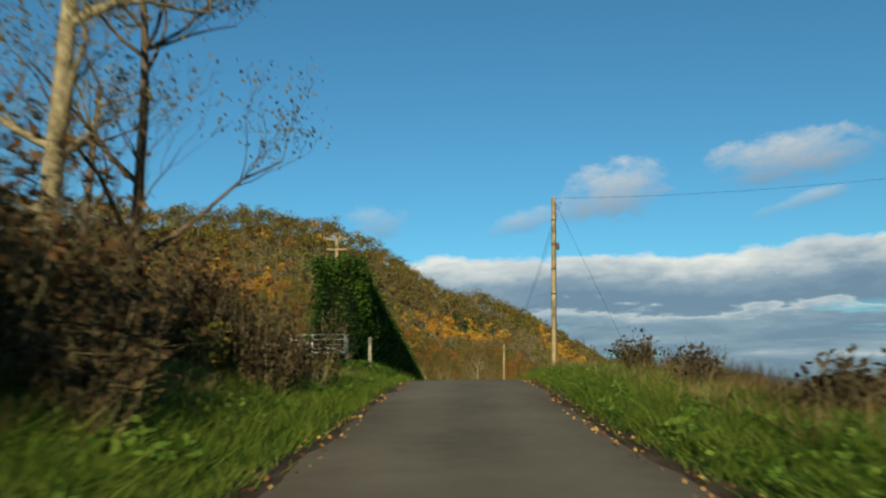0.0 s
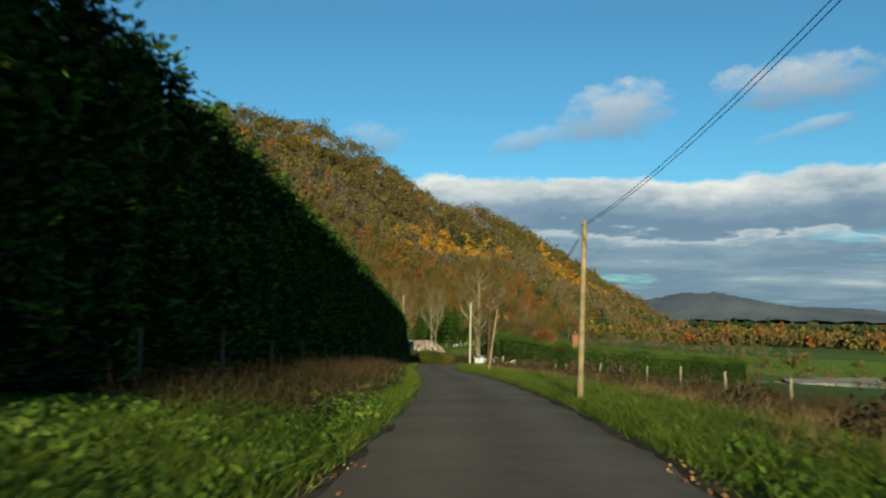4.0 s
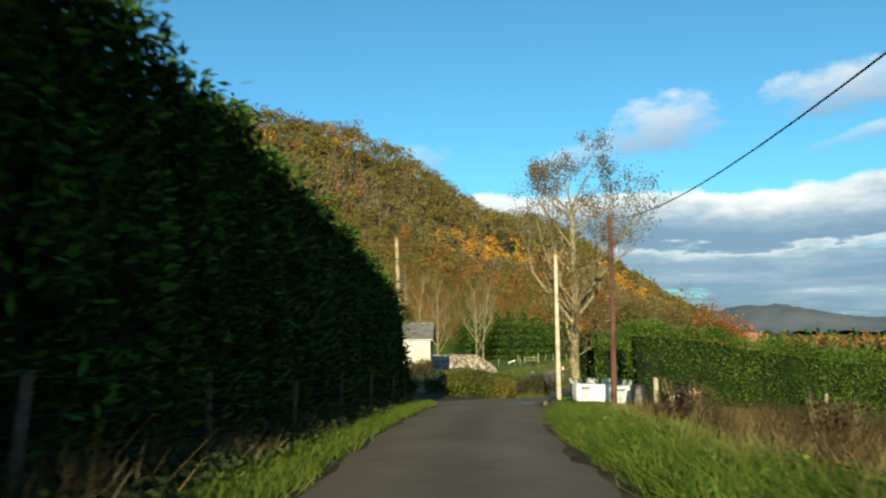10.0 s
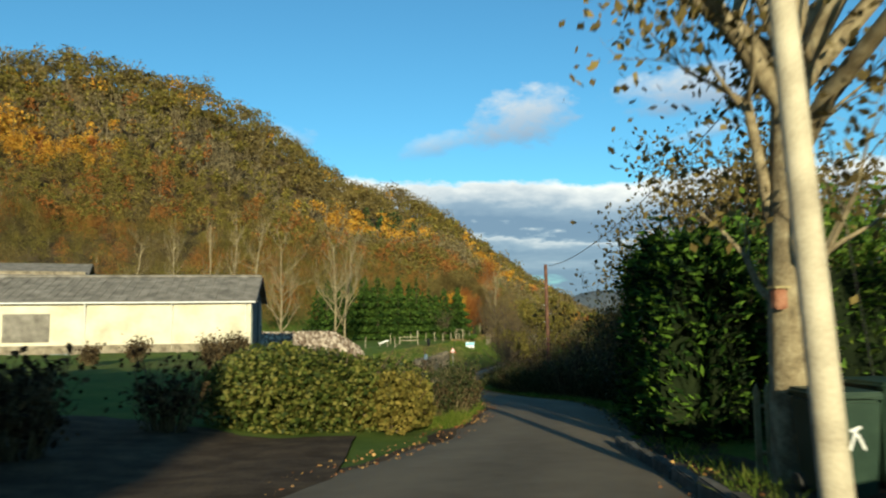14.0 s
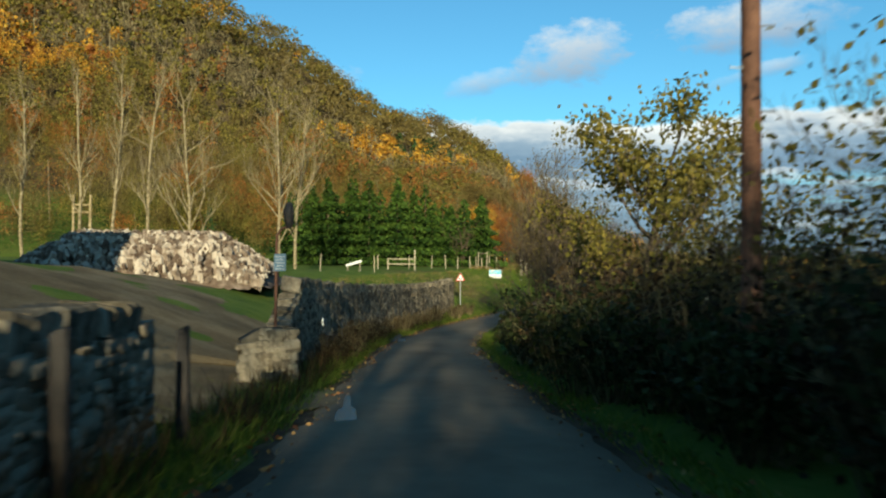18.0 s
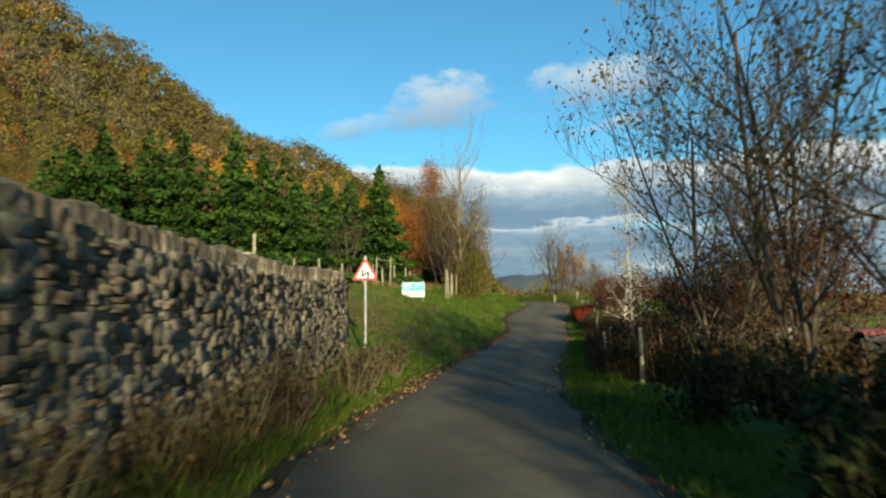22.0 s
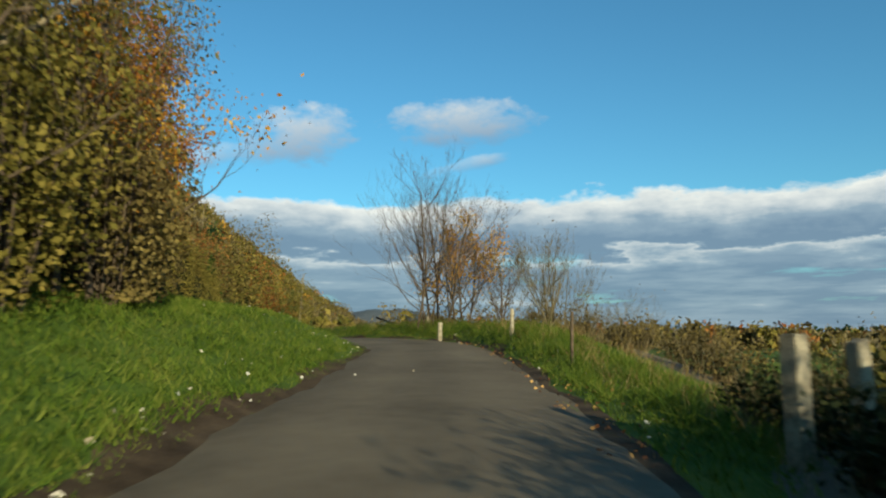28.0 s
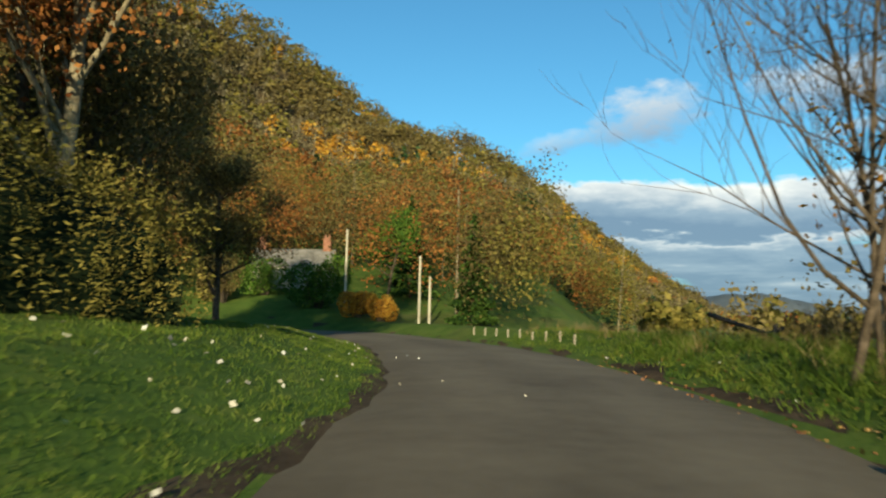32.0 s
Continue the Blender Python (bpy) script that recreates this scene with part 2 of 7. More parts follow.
M_CERAMIC = material("insulator", tones((0.036, 0.0216, 0.0144), (0.0864, 0.0432, 0.0288), (0.144, 0.0864, 0.0576)), 9, 0.25, 0.0)
M_STONE = material("wall_stone", tones((0.038, 0.033, 0.024), (0.12, 0.1, 0.072), (0.26, 0.22, 0.16)), 2.2, 0.95, 0.8, 16, 0.3, random=True)
M_RUBBLE = material("rubble", tones((0.0936, 0.0648, 0.0468), (0.2304, 0.18, 0.1368), (0.396, 0.3384, 0.2736)), 2, 0.95, 0.6, 20, 0.7)
M_MORTAR = material("wall_core", tones((0.04, 0.034, 0.024), (0.085, 0.072, 0.052), (0.14, 0.12, 0.088)), 4, 1.0, 0.6, 30)
M_RENDER = material("cream_render", tones((0.36, 0.324, 0.2376), (0.4896, 0.4464, 0.3456), (0.5616, 0.5256, 0.432)), 0.8, 0.9, 0.3, 25)
M_ROOF = material("fibre_cement_roof", tones((0.0864, 0.0792, 0.0684), (0.1584, 0.144, 0.1224), (0.2376, 0.216, 0.1872)), 1.5, 0.9, 0.3, 25)
M_DOOR_GREY = material("grey_green_boards", tones((0.0864, 0.108, 0.108), (0.144, 0.1728, 0.1656), (0.2016, 0.2304, 0.2232)), 2, 0.7, 0.3, 30)
M_BAG = material("white_woven_bag", tones((0.4464, 0.4464, 0.432), (0.5616, 0.5616, 0.5472), (0.6192, 0.6192, 0.6048)), 4, 0.6, 0.5, 60)
M_INK = material("dark_ink", tones((0.03, 0.03, 0.035), (0.05, 0.05, 0.06), (0.08, 0.08, 0.09)), 8, 0.7, 0.0)
M_BIN = material("green_plastic", tones((0.0086, 0.0216, 0.013), (0.0144, 0.0324, 0.0202), (0.0252, 0.0468, 0.0288)), 3, 0.45, 0.1, 40)
M_BIN_BLUE = material("blue_plastic", tones((0.01, 0.04, 0.14), (0.016, 0.06, 0.2), (0.03, 0.09, 0.26)), 3, 0.45, 0.1, 40)
M_WHITE = material("white_paint", tones((0.432, 0.432, 0.4176), (0.5472, 0.5472, 0.5328), (0.6048, 0.6048, 0.5904)), 3, 0.5, 0.1, 40)
M_RED = material("red_paint", tones((0.3024, 0.0144, 0.0108), (0.432, 0.0252, 0.018), (0.4752, 0.0432, 0.0288)), 5, 0.45, 0.0)
M_BLACK = material("black_paint", tones((0.012, 0.012, 0.012), (0.02, 0.02, 0.02), (0.035, 0.035, 0.035)), 5, 0.5, 0.0)
M_BLUE = material("sky_blue_print", tones((0.0576, 0.3024, 0.432), (0.0864, 0.3744, 0.504), (0.144, 0.432, 0.5472)), 5, 0.5, 0.0)
M_ORANGE = material("orange_paint", tones((0.36, 0.1296, 0.0072), (0.4896, 0.216, 0.0144), (0.54, 0.288, 0.036)), 5, 0.5, 0.0)
M_PICKET = material("picket_wood", tones((0.18, 0.144, 0.072), (0.3024, 0.252, 0.1296), (0.396, 0.3384, 0.1944)), 6, 0.85, 0.4, 40)
M_BRICK = material("brick", tones((0.144, 0.0576, 0.036), (0.2376, 0.108, 0.0648), (0.3024, 0.1584, 0.1008)), 6, 0.9, 0.5, 30)
M_KERB = material("kerb_stone", tones((0.035, 0.032, 0.027), (0.085, 0.076, 0.062), (0.15, 0.135, 0.11)), 4, 0.9, 0.5, 35, 0.3, random=True)
M_EARTH = material("yard_earth", tones((0.06, 0.045, 0.026), (0.125, 0.095, 0.055), (0.2, 0.16, 0.1)), 0.5, 0.95, 0.7, 9)
M_LITTER = material("fallen_leaves", tones((0.0864, 0.0324, 0.0108), (0.216, 0.0936, 0.0288), (0.36, 0.216, 0.072)), 2, 0.8, 0.0, 9, 0.9)
M_LITTER_PALE = material("pale_fallen_leaves", tones((0.288, 0.2448, 0.1728), (0.432, 0.396, 0.324), (0.5184, 0.504, 0.4464)), 2, 0.8, 0.0, 9, 0.6)


def ground_material():
    """Turf: greens and straw in patches, with bare earth showing."""
    m = bpy.data.materials.new("turf")
    m.use_nodes = True
    g = Nodes(m.node_tree)
    co = g.add("ShaderNodeTexCoord").outputs["Object"]
    a, b, c = g.noise(co, 0.045, 5.0), g.noise(co, 0.9, 5.0), g.noise(co, 14.0, 4.0)
    v = g.math("ADD", g.math("MULTIPLY", b, 0.6), g.math("MULTIPLY", c, 0.4))
    green = g.ramp(v, tones((0.0288, 0.054, 0.0101), (0.0684, 0.108, 0.0158), (0.1296, 0.144, 0.0324)))
    straw = g.ramp(v, tones((0.0432, 0.0288, 0.0144), (0.108, 0.072, 0.0324), (0.1944, 0.1368, 0.0648)))
    col = g.mix(g.math("MULTIPLY", g.math("SUBTRACT", a, 0.56), 6.0, True), green, straw)
    # leaf mould under the wood on the ridge
    high = g.math("MULTIPLY", g.math("SUBTRACT", g.add("ShaderNodeSeparateXYZ", co).outputs[2], 5.0), 0.2, True)
    mould = g.ramp(v, tones((0.04, 0.028, 0.013), (0.085, 0.06, 0.028), (0.14, 0.1, 0.045)))
    col = g.mix(high, col, mould)
    p = g.add("ShaderNodeBsdfPrincipled", col)
    p.inputs["Roughness"].default_value = 0.95
    p.inputs["Specular IOR Level"].default_value = 0.1
    bn = g.add("ShaderNodeBump")
    bn.inputs["Strength"].default_value, bn.inputs["Distance"].default_value = 0.8, 0.06
    g.put(bn, "Height", v), g.put(p, "Normal", bn)
    g.add("ShaderNodeOutputMaterial", p)
    return m


def asphalt_material():
    """Worn lane surface: grey-brown aggregate, paler wheel tracks along it, damp stains and patched spots."""
    m = bpy.data.materials.new("asphalt")
    m.use_nodes = True
    g = Nodes(m.node_tree)
    uv = g.add("ShaderNodeUVMap", uv_map="lane").outputs[0]
    co = g.add("ShaderNodeTexCoord").outputs["Object"]
    u = g.add("ShaderNodeSeparateXYZ", uv).outputs[0]
    tracks = g.math("ADD", 0.5, g.math("MULTIPLY", g.math("COSINE", g.math("MULTIPLY", g.math("SUBTRACT", u, 0.27), 13.2)), 0.5))
    a, b, c = g.noise(co, 0.35, 6.0), g.noise(co, 3.0, 5.0), g.noise(co, 90.0, 3.0)
    v = g.math("ADD", g.math("ADD", g.math("MULTIPLY", a, 0.55), g.math("MULTIPLY", b, 0.25)), g.math("ADD", g.math("MULTIPLY", c, 0.22), g.math("MULTIPLY", tracks, 0.10)))
    col = g.ramp(v, [(0.30, (0.070, 0.055, 0.038)), (0.52, (0.130, 0.103, 0.071)), (0.78, (0.195, 0.157, 0.108))])
    p = g.add("ShaderNodeBsdfPrincipled", col)
    p.inputs["Roughness"].default_value = 0.88
    p.inputs["Specular IOR Level"].default_value = 0.12
    bn = g.add("ShaderNodeBump")
    bn.inputs["Strength"].default_value, bn.inputs["Distance"].default_value = 0.5, 0.012
    g.put(bn, "Height", c), g.put(p, "Normal", bn)
    g.add("ShaderNodeOutputMaterial", p)
    return m


M_TURF, M_ASPHALT = ground_material(), asphalt_material()
M_MUD = material("verge_mud", tones((0.0288, 0.0187, 0.0115), (0.0612, 0.0418, 0.0259), (0.108, 0.0756, 0.0468)), 1.5, 0.95, 0.8, 18)


# ---- building blocks ----
def mesh_from(name, verts, faces, mat, smooth=False):
    """A mesh from numpy arrays; faces all with the same number of corners."""
    verts, faces = np.asarray(verts, np.float32), np.asarray(faces, np.int32)
    me = bpy.data.meshes.new(name)
    me.vertices.add(len(verts))
    me.vertices.foreach_set("co", verts.ravel())
    k = faces.shape[1]
    me.loops.add(faces.size)
    me.loops.foreach_set("vertex_index", faces.ravel())
    me.polygons.add(len(faces))
    me.polygons.foreach_set("loop_start", np.arange(0, faces.size, k, dtype=np.int32))
    if smooth:
        me.polygons.foreach_set("use_smooth", np.ones(len(faces), bool))
    me.update(calc_edges=True)
    me.materials.append(mat)
    return me


def thing(name, label, category, at=(0, 0, 0), group="", kind=""):
    ob = new(name)
    ob.location = at
    return tagged(ob, label, category, group, kind)


def part(name, bm, mat, parent, label=""):
    me = bpy.data.meshes.new(name)
    bm.to_mesh(me)
    bm.free()
    me.materials.append(mat)
    ob = new(name, me)
    ob.parent = parent
    return tagged(ob, label)


def part_mesh(name, me, parent, label="", kind=""):
    ob = new(name, me)
    ob.parent = parent
    return tagged(ob, label, kind=kind)


def box_bm(sx, sy, sz, at=(0, 0, 0), bevel=0.0, turn=None):
    bm = bmesh.new()
    bmesh.ops.create_cube(bm, size=1.0, matrix=Matrix.Diagonal((sx, sy, sz, 1)))
    if bevel:
        bmesh.ops.bevel(bm, geom=bm.edges[:], offset=bevel, segments=2, affect="EDGES")
    bmesh.ops.transform(bm, matrix=Matrix.Translation(at) @ (turn or Matrix.Identity(4)), verts=bm.verts)
    return bm


RINGS = {}


def tube_arrays(points, radii, sides=6):
    """Vertices and quads of a tapered tube along points."""
    pts, radii = np.asarray(points, float), np.asarray(radii, float)
    n = len(pts)
    if (n, sides) not in RINGS:
        i, j = np.meshgrid(np.arange(n - 1), np.arange(sides), indexing="ij")
        f = np.stack([i * sides + j, i * sides + (j + 1) % sides, (i + 1) * sides + (j + 1) % sides, (i + 1) * sides + j], -1).reshape(-1, 4)
        ang = np.arange(sides) * 2 * np.pi / sides
        RINGS[(n, sides)] = (f, np.cos(ang)[None, :, None], np.sin(ang)[None, :, None])
    f, co, si = RINGS[(n, sides)]
    t = np.empty_like(pts)
    t[0], t[-1] = pts[1] - pts[0], pts[-1] - pts[-2]
    if n > 2:
        t[1:-1] = pts[2:] - pts[:-2]
    t /= np.sqrt((t * t).sum(1))[:, None] + 1e-9
    a, b = np.zeros_like(pts), np.empty_like(pts)
    if abs(t[0, 2]) < 0.9:
        a[:, 0], a[:, 1] = t[:, 1], -t[:, 0]
    else:
        a[:, 1], a[:, 2] = t[:, 2], -t[:, 1]
    a *= (radii / (np.sqrt((a * a).sum(1)) + 1e-9))[:, None]
    b[:, 0] = t[:, 1] * a[:, 2] - t[:, 2] * a[:, 1]
    b[:, 1] = t[:, 2] * a[:, 0] - t[:, 0] * a[:, 2]
    b[:, 2] = t[:, 0] * a[:, 1] - t[:, 1] * a[:, 0]
    return (pts[:, None] + co * a[:, None] + si * b[:, None]).reshape(-1, 3), f


class Pile:
    """Gathers arrays of quads into one mesh."""

    def __init__(self):
        self.v, self.f, self.n = [], [], 0

    def add(self, v, f):
        self.v.append(v), self.f.append(f + self.n)
        self.n += len(v)

    def tube(self, points, radii, sides=5):
        self.add(*tube_arrays(points, radii, sides))

    def mesh(self, name, mat, smooth=True):
        return mesh_from(name, np.concatenate(self.v), np.concatenate(self.f), mat, smooth)


def cards(rng, at, size, flat=0.0, long=1.6, droop=None):
    """Leaf-like quads (diamonds) at points, turned at random; size: one for each or one for all."""
    n = len(at)
    d = rng.normal(size=(n, 3))
    d[:, 2] *= 1 - flat
    if droop is not None:
        d = d * 0.55 + np.asarray(droop)
    d /= np.linalg.norm(d, axis=1, keepdims=True) + 1e-9
    e = np.cross(d, rng.normal(size=(n, 3)))
    e /= np.linalg.norm(e, axis=1, keepdims=True) + 1e-9
    s = (np.ones(n) * size * rng.uniform(0.6, 1.35, n))[:, None]
    up, side = d * s * long * 0.5, e * s * 0.5
    v = np.stack([at - up, at + side - up * 0.15, at + up, at - side - up * 0.15], 1).reshape(-1, 3)
    return v, np.arange(4 * n).reshape(-1, 4)


def facing_cards(rng, at, normal, size):
    """Diamonds at points that turn their faces roughly along the normals."""
    n = len(at)
    d = normal + rng.normal(0, 0.45, (n, 3))
    e = np.cross(d, rng.normal(size=(n, 3)))
    e /= np.linalg.norm(e, axis=1, keepdims=True) + 1e-9
    f = np.cross(d, e)
    f /= np.linalg.norm(f, axis=1, keepdims=True) + 1e-9
    s = (size * rng.uniform(0.6, 1.35, n))[:, None]
    return np.stack([at - e * s * 0.65, at + f * s * 0.5, at + e * s * 0.65, at - f * s * 0.5], 1).reshape(-1, 3)


def blades(rng, at, high, wide, lean=0.35):
    """Grass blades: bent narrow quads standing at points."""
    n = len(at)
    ang = rng.uniform(0, 2 * np.pi, n)
    side = np.stack([np.cos(ang), np.sin(ang), 0 * ang], 1) * (wide * rng.uniform(0.7, 1.3, n))[:, None] * 0.5
    h = high * rng.uniform(0.5, 1.3, n)
    tip = np.stack([rng.normal(0, lean, n), rng.normal(0, lean, n), np.ones(n)], 1) * h[:, None]
    mid = tip * 0.55
    v = np.stack([at - side, at + side, at + mid + side * 0.6, at + tip], 1).reshape(-1, 3)
    return v, np.arange(4 * n).reshape(-1, 4)


def stuff(name, v, f, mat, label, category):
    ob = new(name, mesh_from(name, v, f, mat))
    return tagged(ob, label, category, kind="stuff")


# ---- the lie of the land: everything follows the lane, which runs towards +y ----
LANE = [(-6.0, -60.0, -4.6), (-2.9, -20.0, -1.9), (-0.63, 10.4, 0.01), (0.08, 22.8, 0.88), (1.06, 35.2, 1.78), (1.95, 47.6, 1.67), (3.27, 60.0, 1.00), (4.10, 72.4, 0.34),
        (4.48, 84.8, -0.35), (4.50, 97.2, -1.11), (4.32, 109.6, -1.87), (4.68, 122.0, -2.46), (5.83, 134.4, -3.19), (9.66, 146.8, -4.12), (13.23, 159.2, -5.01),
        (14.74, 171.6, -6.13), (15.65, 184.0, -7.09), (17.09, 196.4, -7.84), (20.47, 208.8, -8.37), (25.80, 221.2, -8.67), (32.20, 233.6, -8.52), (37.82, 246.0, -8.05),
        (44.19, 258.4, -7.59), (48.17, 269.9, -7.11), (49.2, 277.0, -6.98), (49.6, 284.0, -6.95), (49.3, 291.0, -6.95), (48.1, 298.0, -6.95), (45.8, 306.0, -7.0), (42.0, 314.0, -7.0), (36.0, 321.0, -7.1), (26.0, 328.0, -7.2)]
_l = np.array(LANE)
_y = np.arange(-60, 328.1, 0.5)


def smooth_through(xs, ys, at):
    """A smooth curve through points (Catmull-Rom on uneven steps)."""
    xs, ys = np.asarray(xs, float), np.asarray(ys, float)
    m = np.gradient(ys, xs)
    i = np.clip(np.searchsorted(xs, at) - 1, 0, len(xs) - 2)
    h = xs[i + 1] - xs[i]
    t = np.clip((at - xs[i]) / h, 0, 1)
    return (2 * t**3 - 3 * t**2 + 1) * ys[i] + (t**3 - 2 * t**2 + t) * h * m[i] + (3 * t**2 - 2 * t**3) * ys[i + 1] + (t**3 - t**2) * h * m[i + 1]


_cx, _cz = smooth_through(_l[:, 1], _l[:, 0], _y), smooth_through(_l[:, 1], _l[:, 2], _y)
_cos = 1 / np.sqrt(1 + np.gradient(_cx, _y) ** 2)


def lane_x(y):
    return np.interp(y, _y, _cx)


def lane_z(y):
    return np.interp(y, _y, _cz)


def lane_cos(y):
    return np.interp(y, _y, _cos)


def left_edge(y):
    """How far the tarmac reaches to the left of the driven line."""
    return np.interp(y, [-60, 20, 36, 38, 46, 48, 132, 137, 143, 148, 152, 215, 232, 239, 246, 254, 258, 263, 266, 269, 272, 276, 282, 290, 328], [1.85, 1.85, 1.9, 4.6, 4.6, 1.9, 1.75, 3.0, 3.0, 1.9, 1.75, 1.5, 1.45, 1.45, 2.1, 2.7, 2.5, 2.1, 1.55, 1.3, 1.7, 2.2, 2.3, 2.9, 3.0])


def right_edge(y):
    return np.interp(y, [-60, 10, 60, 120, 127, 134, 140, 150, 200, 235, 257, 263, 270, 276, 283, 298, 328], [2.4, 2.35, 2.15, 2.1, 2.6, 2.3, 2.0, 1.9, 1.9, 1.75, 1.85, 2.35, 3.0, 3.1, 2.9, 2.9, 2.9])


FOOT = ([-900, -420, -250, -100, -20, 20, 60, 100, 150, 230, 300, 420], [20, 120, 190, 255, 290, 318, 322, 470, 640, 800, 920, 1000])
CREST = ([-900, -420, -250, -120, -60, -10, 12, 31, 57, 85, 126, 182, 250, 303, 400], [300, 430, 470, 530, 575, 630, 640, 640, 640, 680, 780, 900, 1000, 1050, 1100],
         [90, 105, 116, 130, 134, 113, 98, 86, 79, 78, 80, 73, 52, 35, 0])


def hill(x, y):
    """The wooded ridge beyond the lane."""
    foot, crest, top = np.interp(x, *FOOT), np.interp(x, CREST[0], CREST[1]), np.interp(x, CREST[0], CREST[2])
    u = (y - foot) / (crest - foot)
    up = np.clip(u, 0, 1)
    shape = np.where(u <= 1, up**1.15 * (1.0 - 0.12 * np.sin(np.pi * up)), np.clip(1 - 0.5 * (u - 1), 0.2, 1))
    bumps = 3.5 * np.sin(x * 0.045 + 1.3) * np.sin(y * 0.036) + 2.0 * np.sin(x * 0.11 + y * 0.05)
    return np.where(u > 0, top * shape + bumps * np.clip(up * 3, 0, 1), 0.0)


def ground_z(x, y):
    """Height of the land, vectorised."""
    x, y = np.asarray(x, float), np.asarray(y, float)
    yc = np.clip(y, -60, 328)
    d = (x - lane_x(yc)) * lane_cos(yc)
    base = lane_z(yc)
    el, er = left_edge(yc), right_edge(yc)
    # left of the lane
    dl = np.clip(-d - el, 0, None)
    bank1 = np.interp(yc, [-60, 24, 35, 44, 47, 51, 56, 100, 130, 136, 150, 180, 200, 214, 222, 232, 245, 258, 270, 285, 310], [0.9, 0.9, 0.1, 0.15, 1.25, 1.1, 0.5, 0.5, 0.45, 0.0, 0.1, 0.25, 0.3, 0.6, 0.95, 1.0, 1.05, 1.3, 1.1, 0.8, 0.3])
    bank2 = np.interp(yc, [-60, 22, 34, 42, 47, 55, 66, 130, 140, 180, 200, 214, 222, 232, 245, 258, 270, 285, 310], [1.8, 1.8, 0.7, 1.0, 1.8, 1.7, 0.8, 0.7, 0.2, 0.7, 1.4, 1.9, 2.1, 2.1, 2.15, 2.2, 1.7, 1.2, 0.5])
    left = np.interp(np.minimum(dl, 2.6), [0, 2.6], [0, 1]) ** 1.2 * bank1 + np.clip((dl - 2.6) / 5.0, 0, 1) * (bank2 - bank1) + np.clip(dl - 8, 0, 140) * 0.012
    level = np.interp(yc, [128, 140, 150, 180, 192, 203, 215, 222, 235, 250, 262, 285, 310], [-2.0, -3.2, -3.7, -3.95, -4.7, -5.6, -5.6, -5.4, -5.6, -5.5, -5.4, -5.7, -6.6])
    blend = np.clip((yc - 132) / 10, 0, 1) * np.clip((dl - 3.2) / 7.5, 0, 1)
    left = left * (1 - blend) + blend * (level - base + np.clip(dl - 10, 0, 140) * 0.01)
    # right of the lane
    dr = np.clip(d - er, 0, None)
    b1 = np.interp(yc, [-60, 20, 30, 44, 60, 120, 128, 140, 200, 225, 245, 256, 260, 266, 300], [0.35, 0.35, 0.4, 0.3, 0.15, 0.12, -0.05, 0.1, 0.15, 0.05, 0.0, 0.1, 0.3, 0.7, 0.7])
    fall = np.interp(yc, [-60, 20, 34, 60, 120, 140, 200, 240, 258, 275, 300], [0.10, 0.15, 0.10, 0.07, 0.06, 0.05, 0.10, 0.09, 0.24, 0.24, 0.08])
    right = np.clip(dr / 1.4, 0, 1) * b1 - np.clip(dr - 2.4, 0, 45) * fall - np.clip(dr - 47, 0, 160) * 0.035
    z = base + np.where(d < 0, left, right) - 0.09
    z = z + np.where((dl > 0.4) | (dr > 0.4), 0.05 * np.sin(x * 1.9 + 0.7 * y) * np.sin(y * 1.3 - x * 0.4), 0.0)
    z = z + hill(x, y)
    far = np.hypot(x - 10, y - 150)
    return z - np.clip(far - 900, 0, 3500) * 0.003


def place(x, y, dz=0.0):
    return Vector((x, y, float(ground_z(x, y)) + dz))


def beside(y, d):
    """A spot d metres to the right of the driven line (left if negative)."""
    return float(lane_x(y) + d / lane_cos(y)), float(y)


def steps(a, b, fine, grow, reach_a, reach_b):
    """Grid lines: even between a and b, wider and wider outside."""
    mid = list(np.arange(a, b, fine))
    out, s, v = [], fine, b
    while v < reach_b:
        out.append(v)
        s *= grow
        v += s
    low, s, v = [], fine * grow, a - fine
    while v > reach_a:
        low.append(v)
        s *= grow
        v -= s
    return np.array([reach_a] + low[::-1] + mid + out + [reach_b])


def build_ground():
    gx, gy = steps(-14, 66, 0.6, 1.11, -4200, 4300), steps(-12, 300, 1.0, 1.09, -1500, 4600)
    xx, yy = np.meshgrid(gx, gy)
    zz = ground_z(xx, yy)
    n = len(gx)
    i, j = np.meshgrid(np.arange(len(gy) - 1), np.arange(n - 1), indexing="ij")
    f = np.stack([i * n + j, i * n + j + 1, (i + 1) * n + j + 1, (i + 1) * n + j], -1).reshape(-1, 4)
    ob = new("ground", mesh_from("ground", np.stack([xx, yy, zz], -1).reshape(-1, 3), f, M_TURF, True))
    tagged(ob, "rough grass verges, fields and wooded slopes beside the lane", "ground", kind="structure")


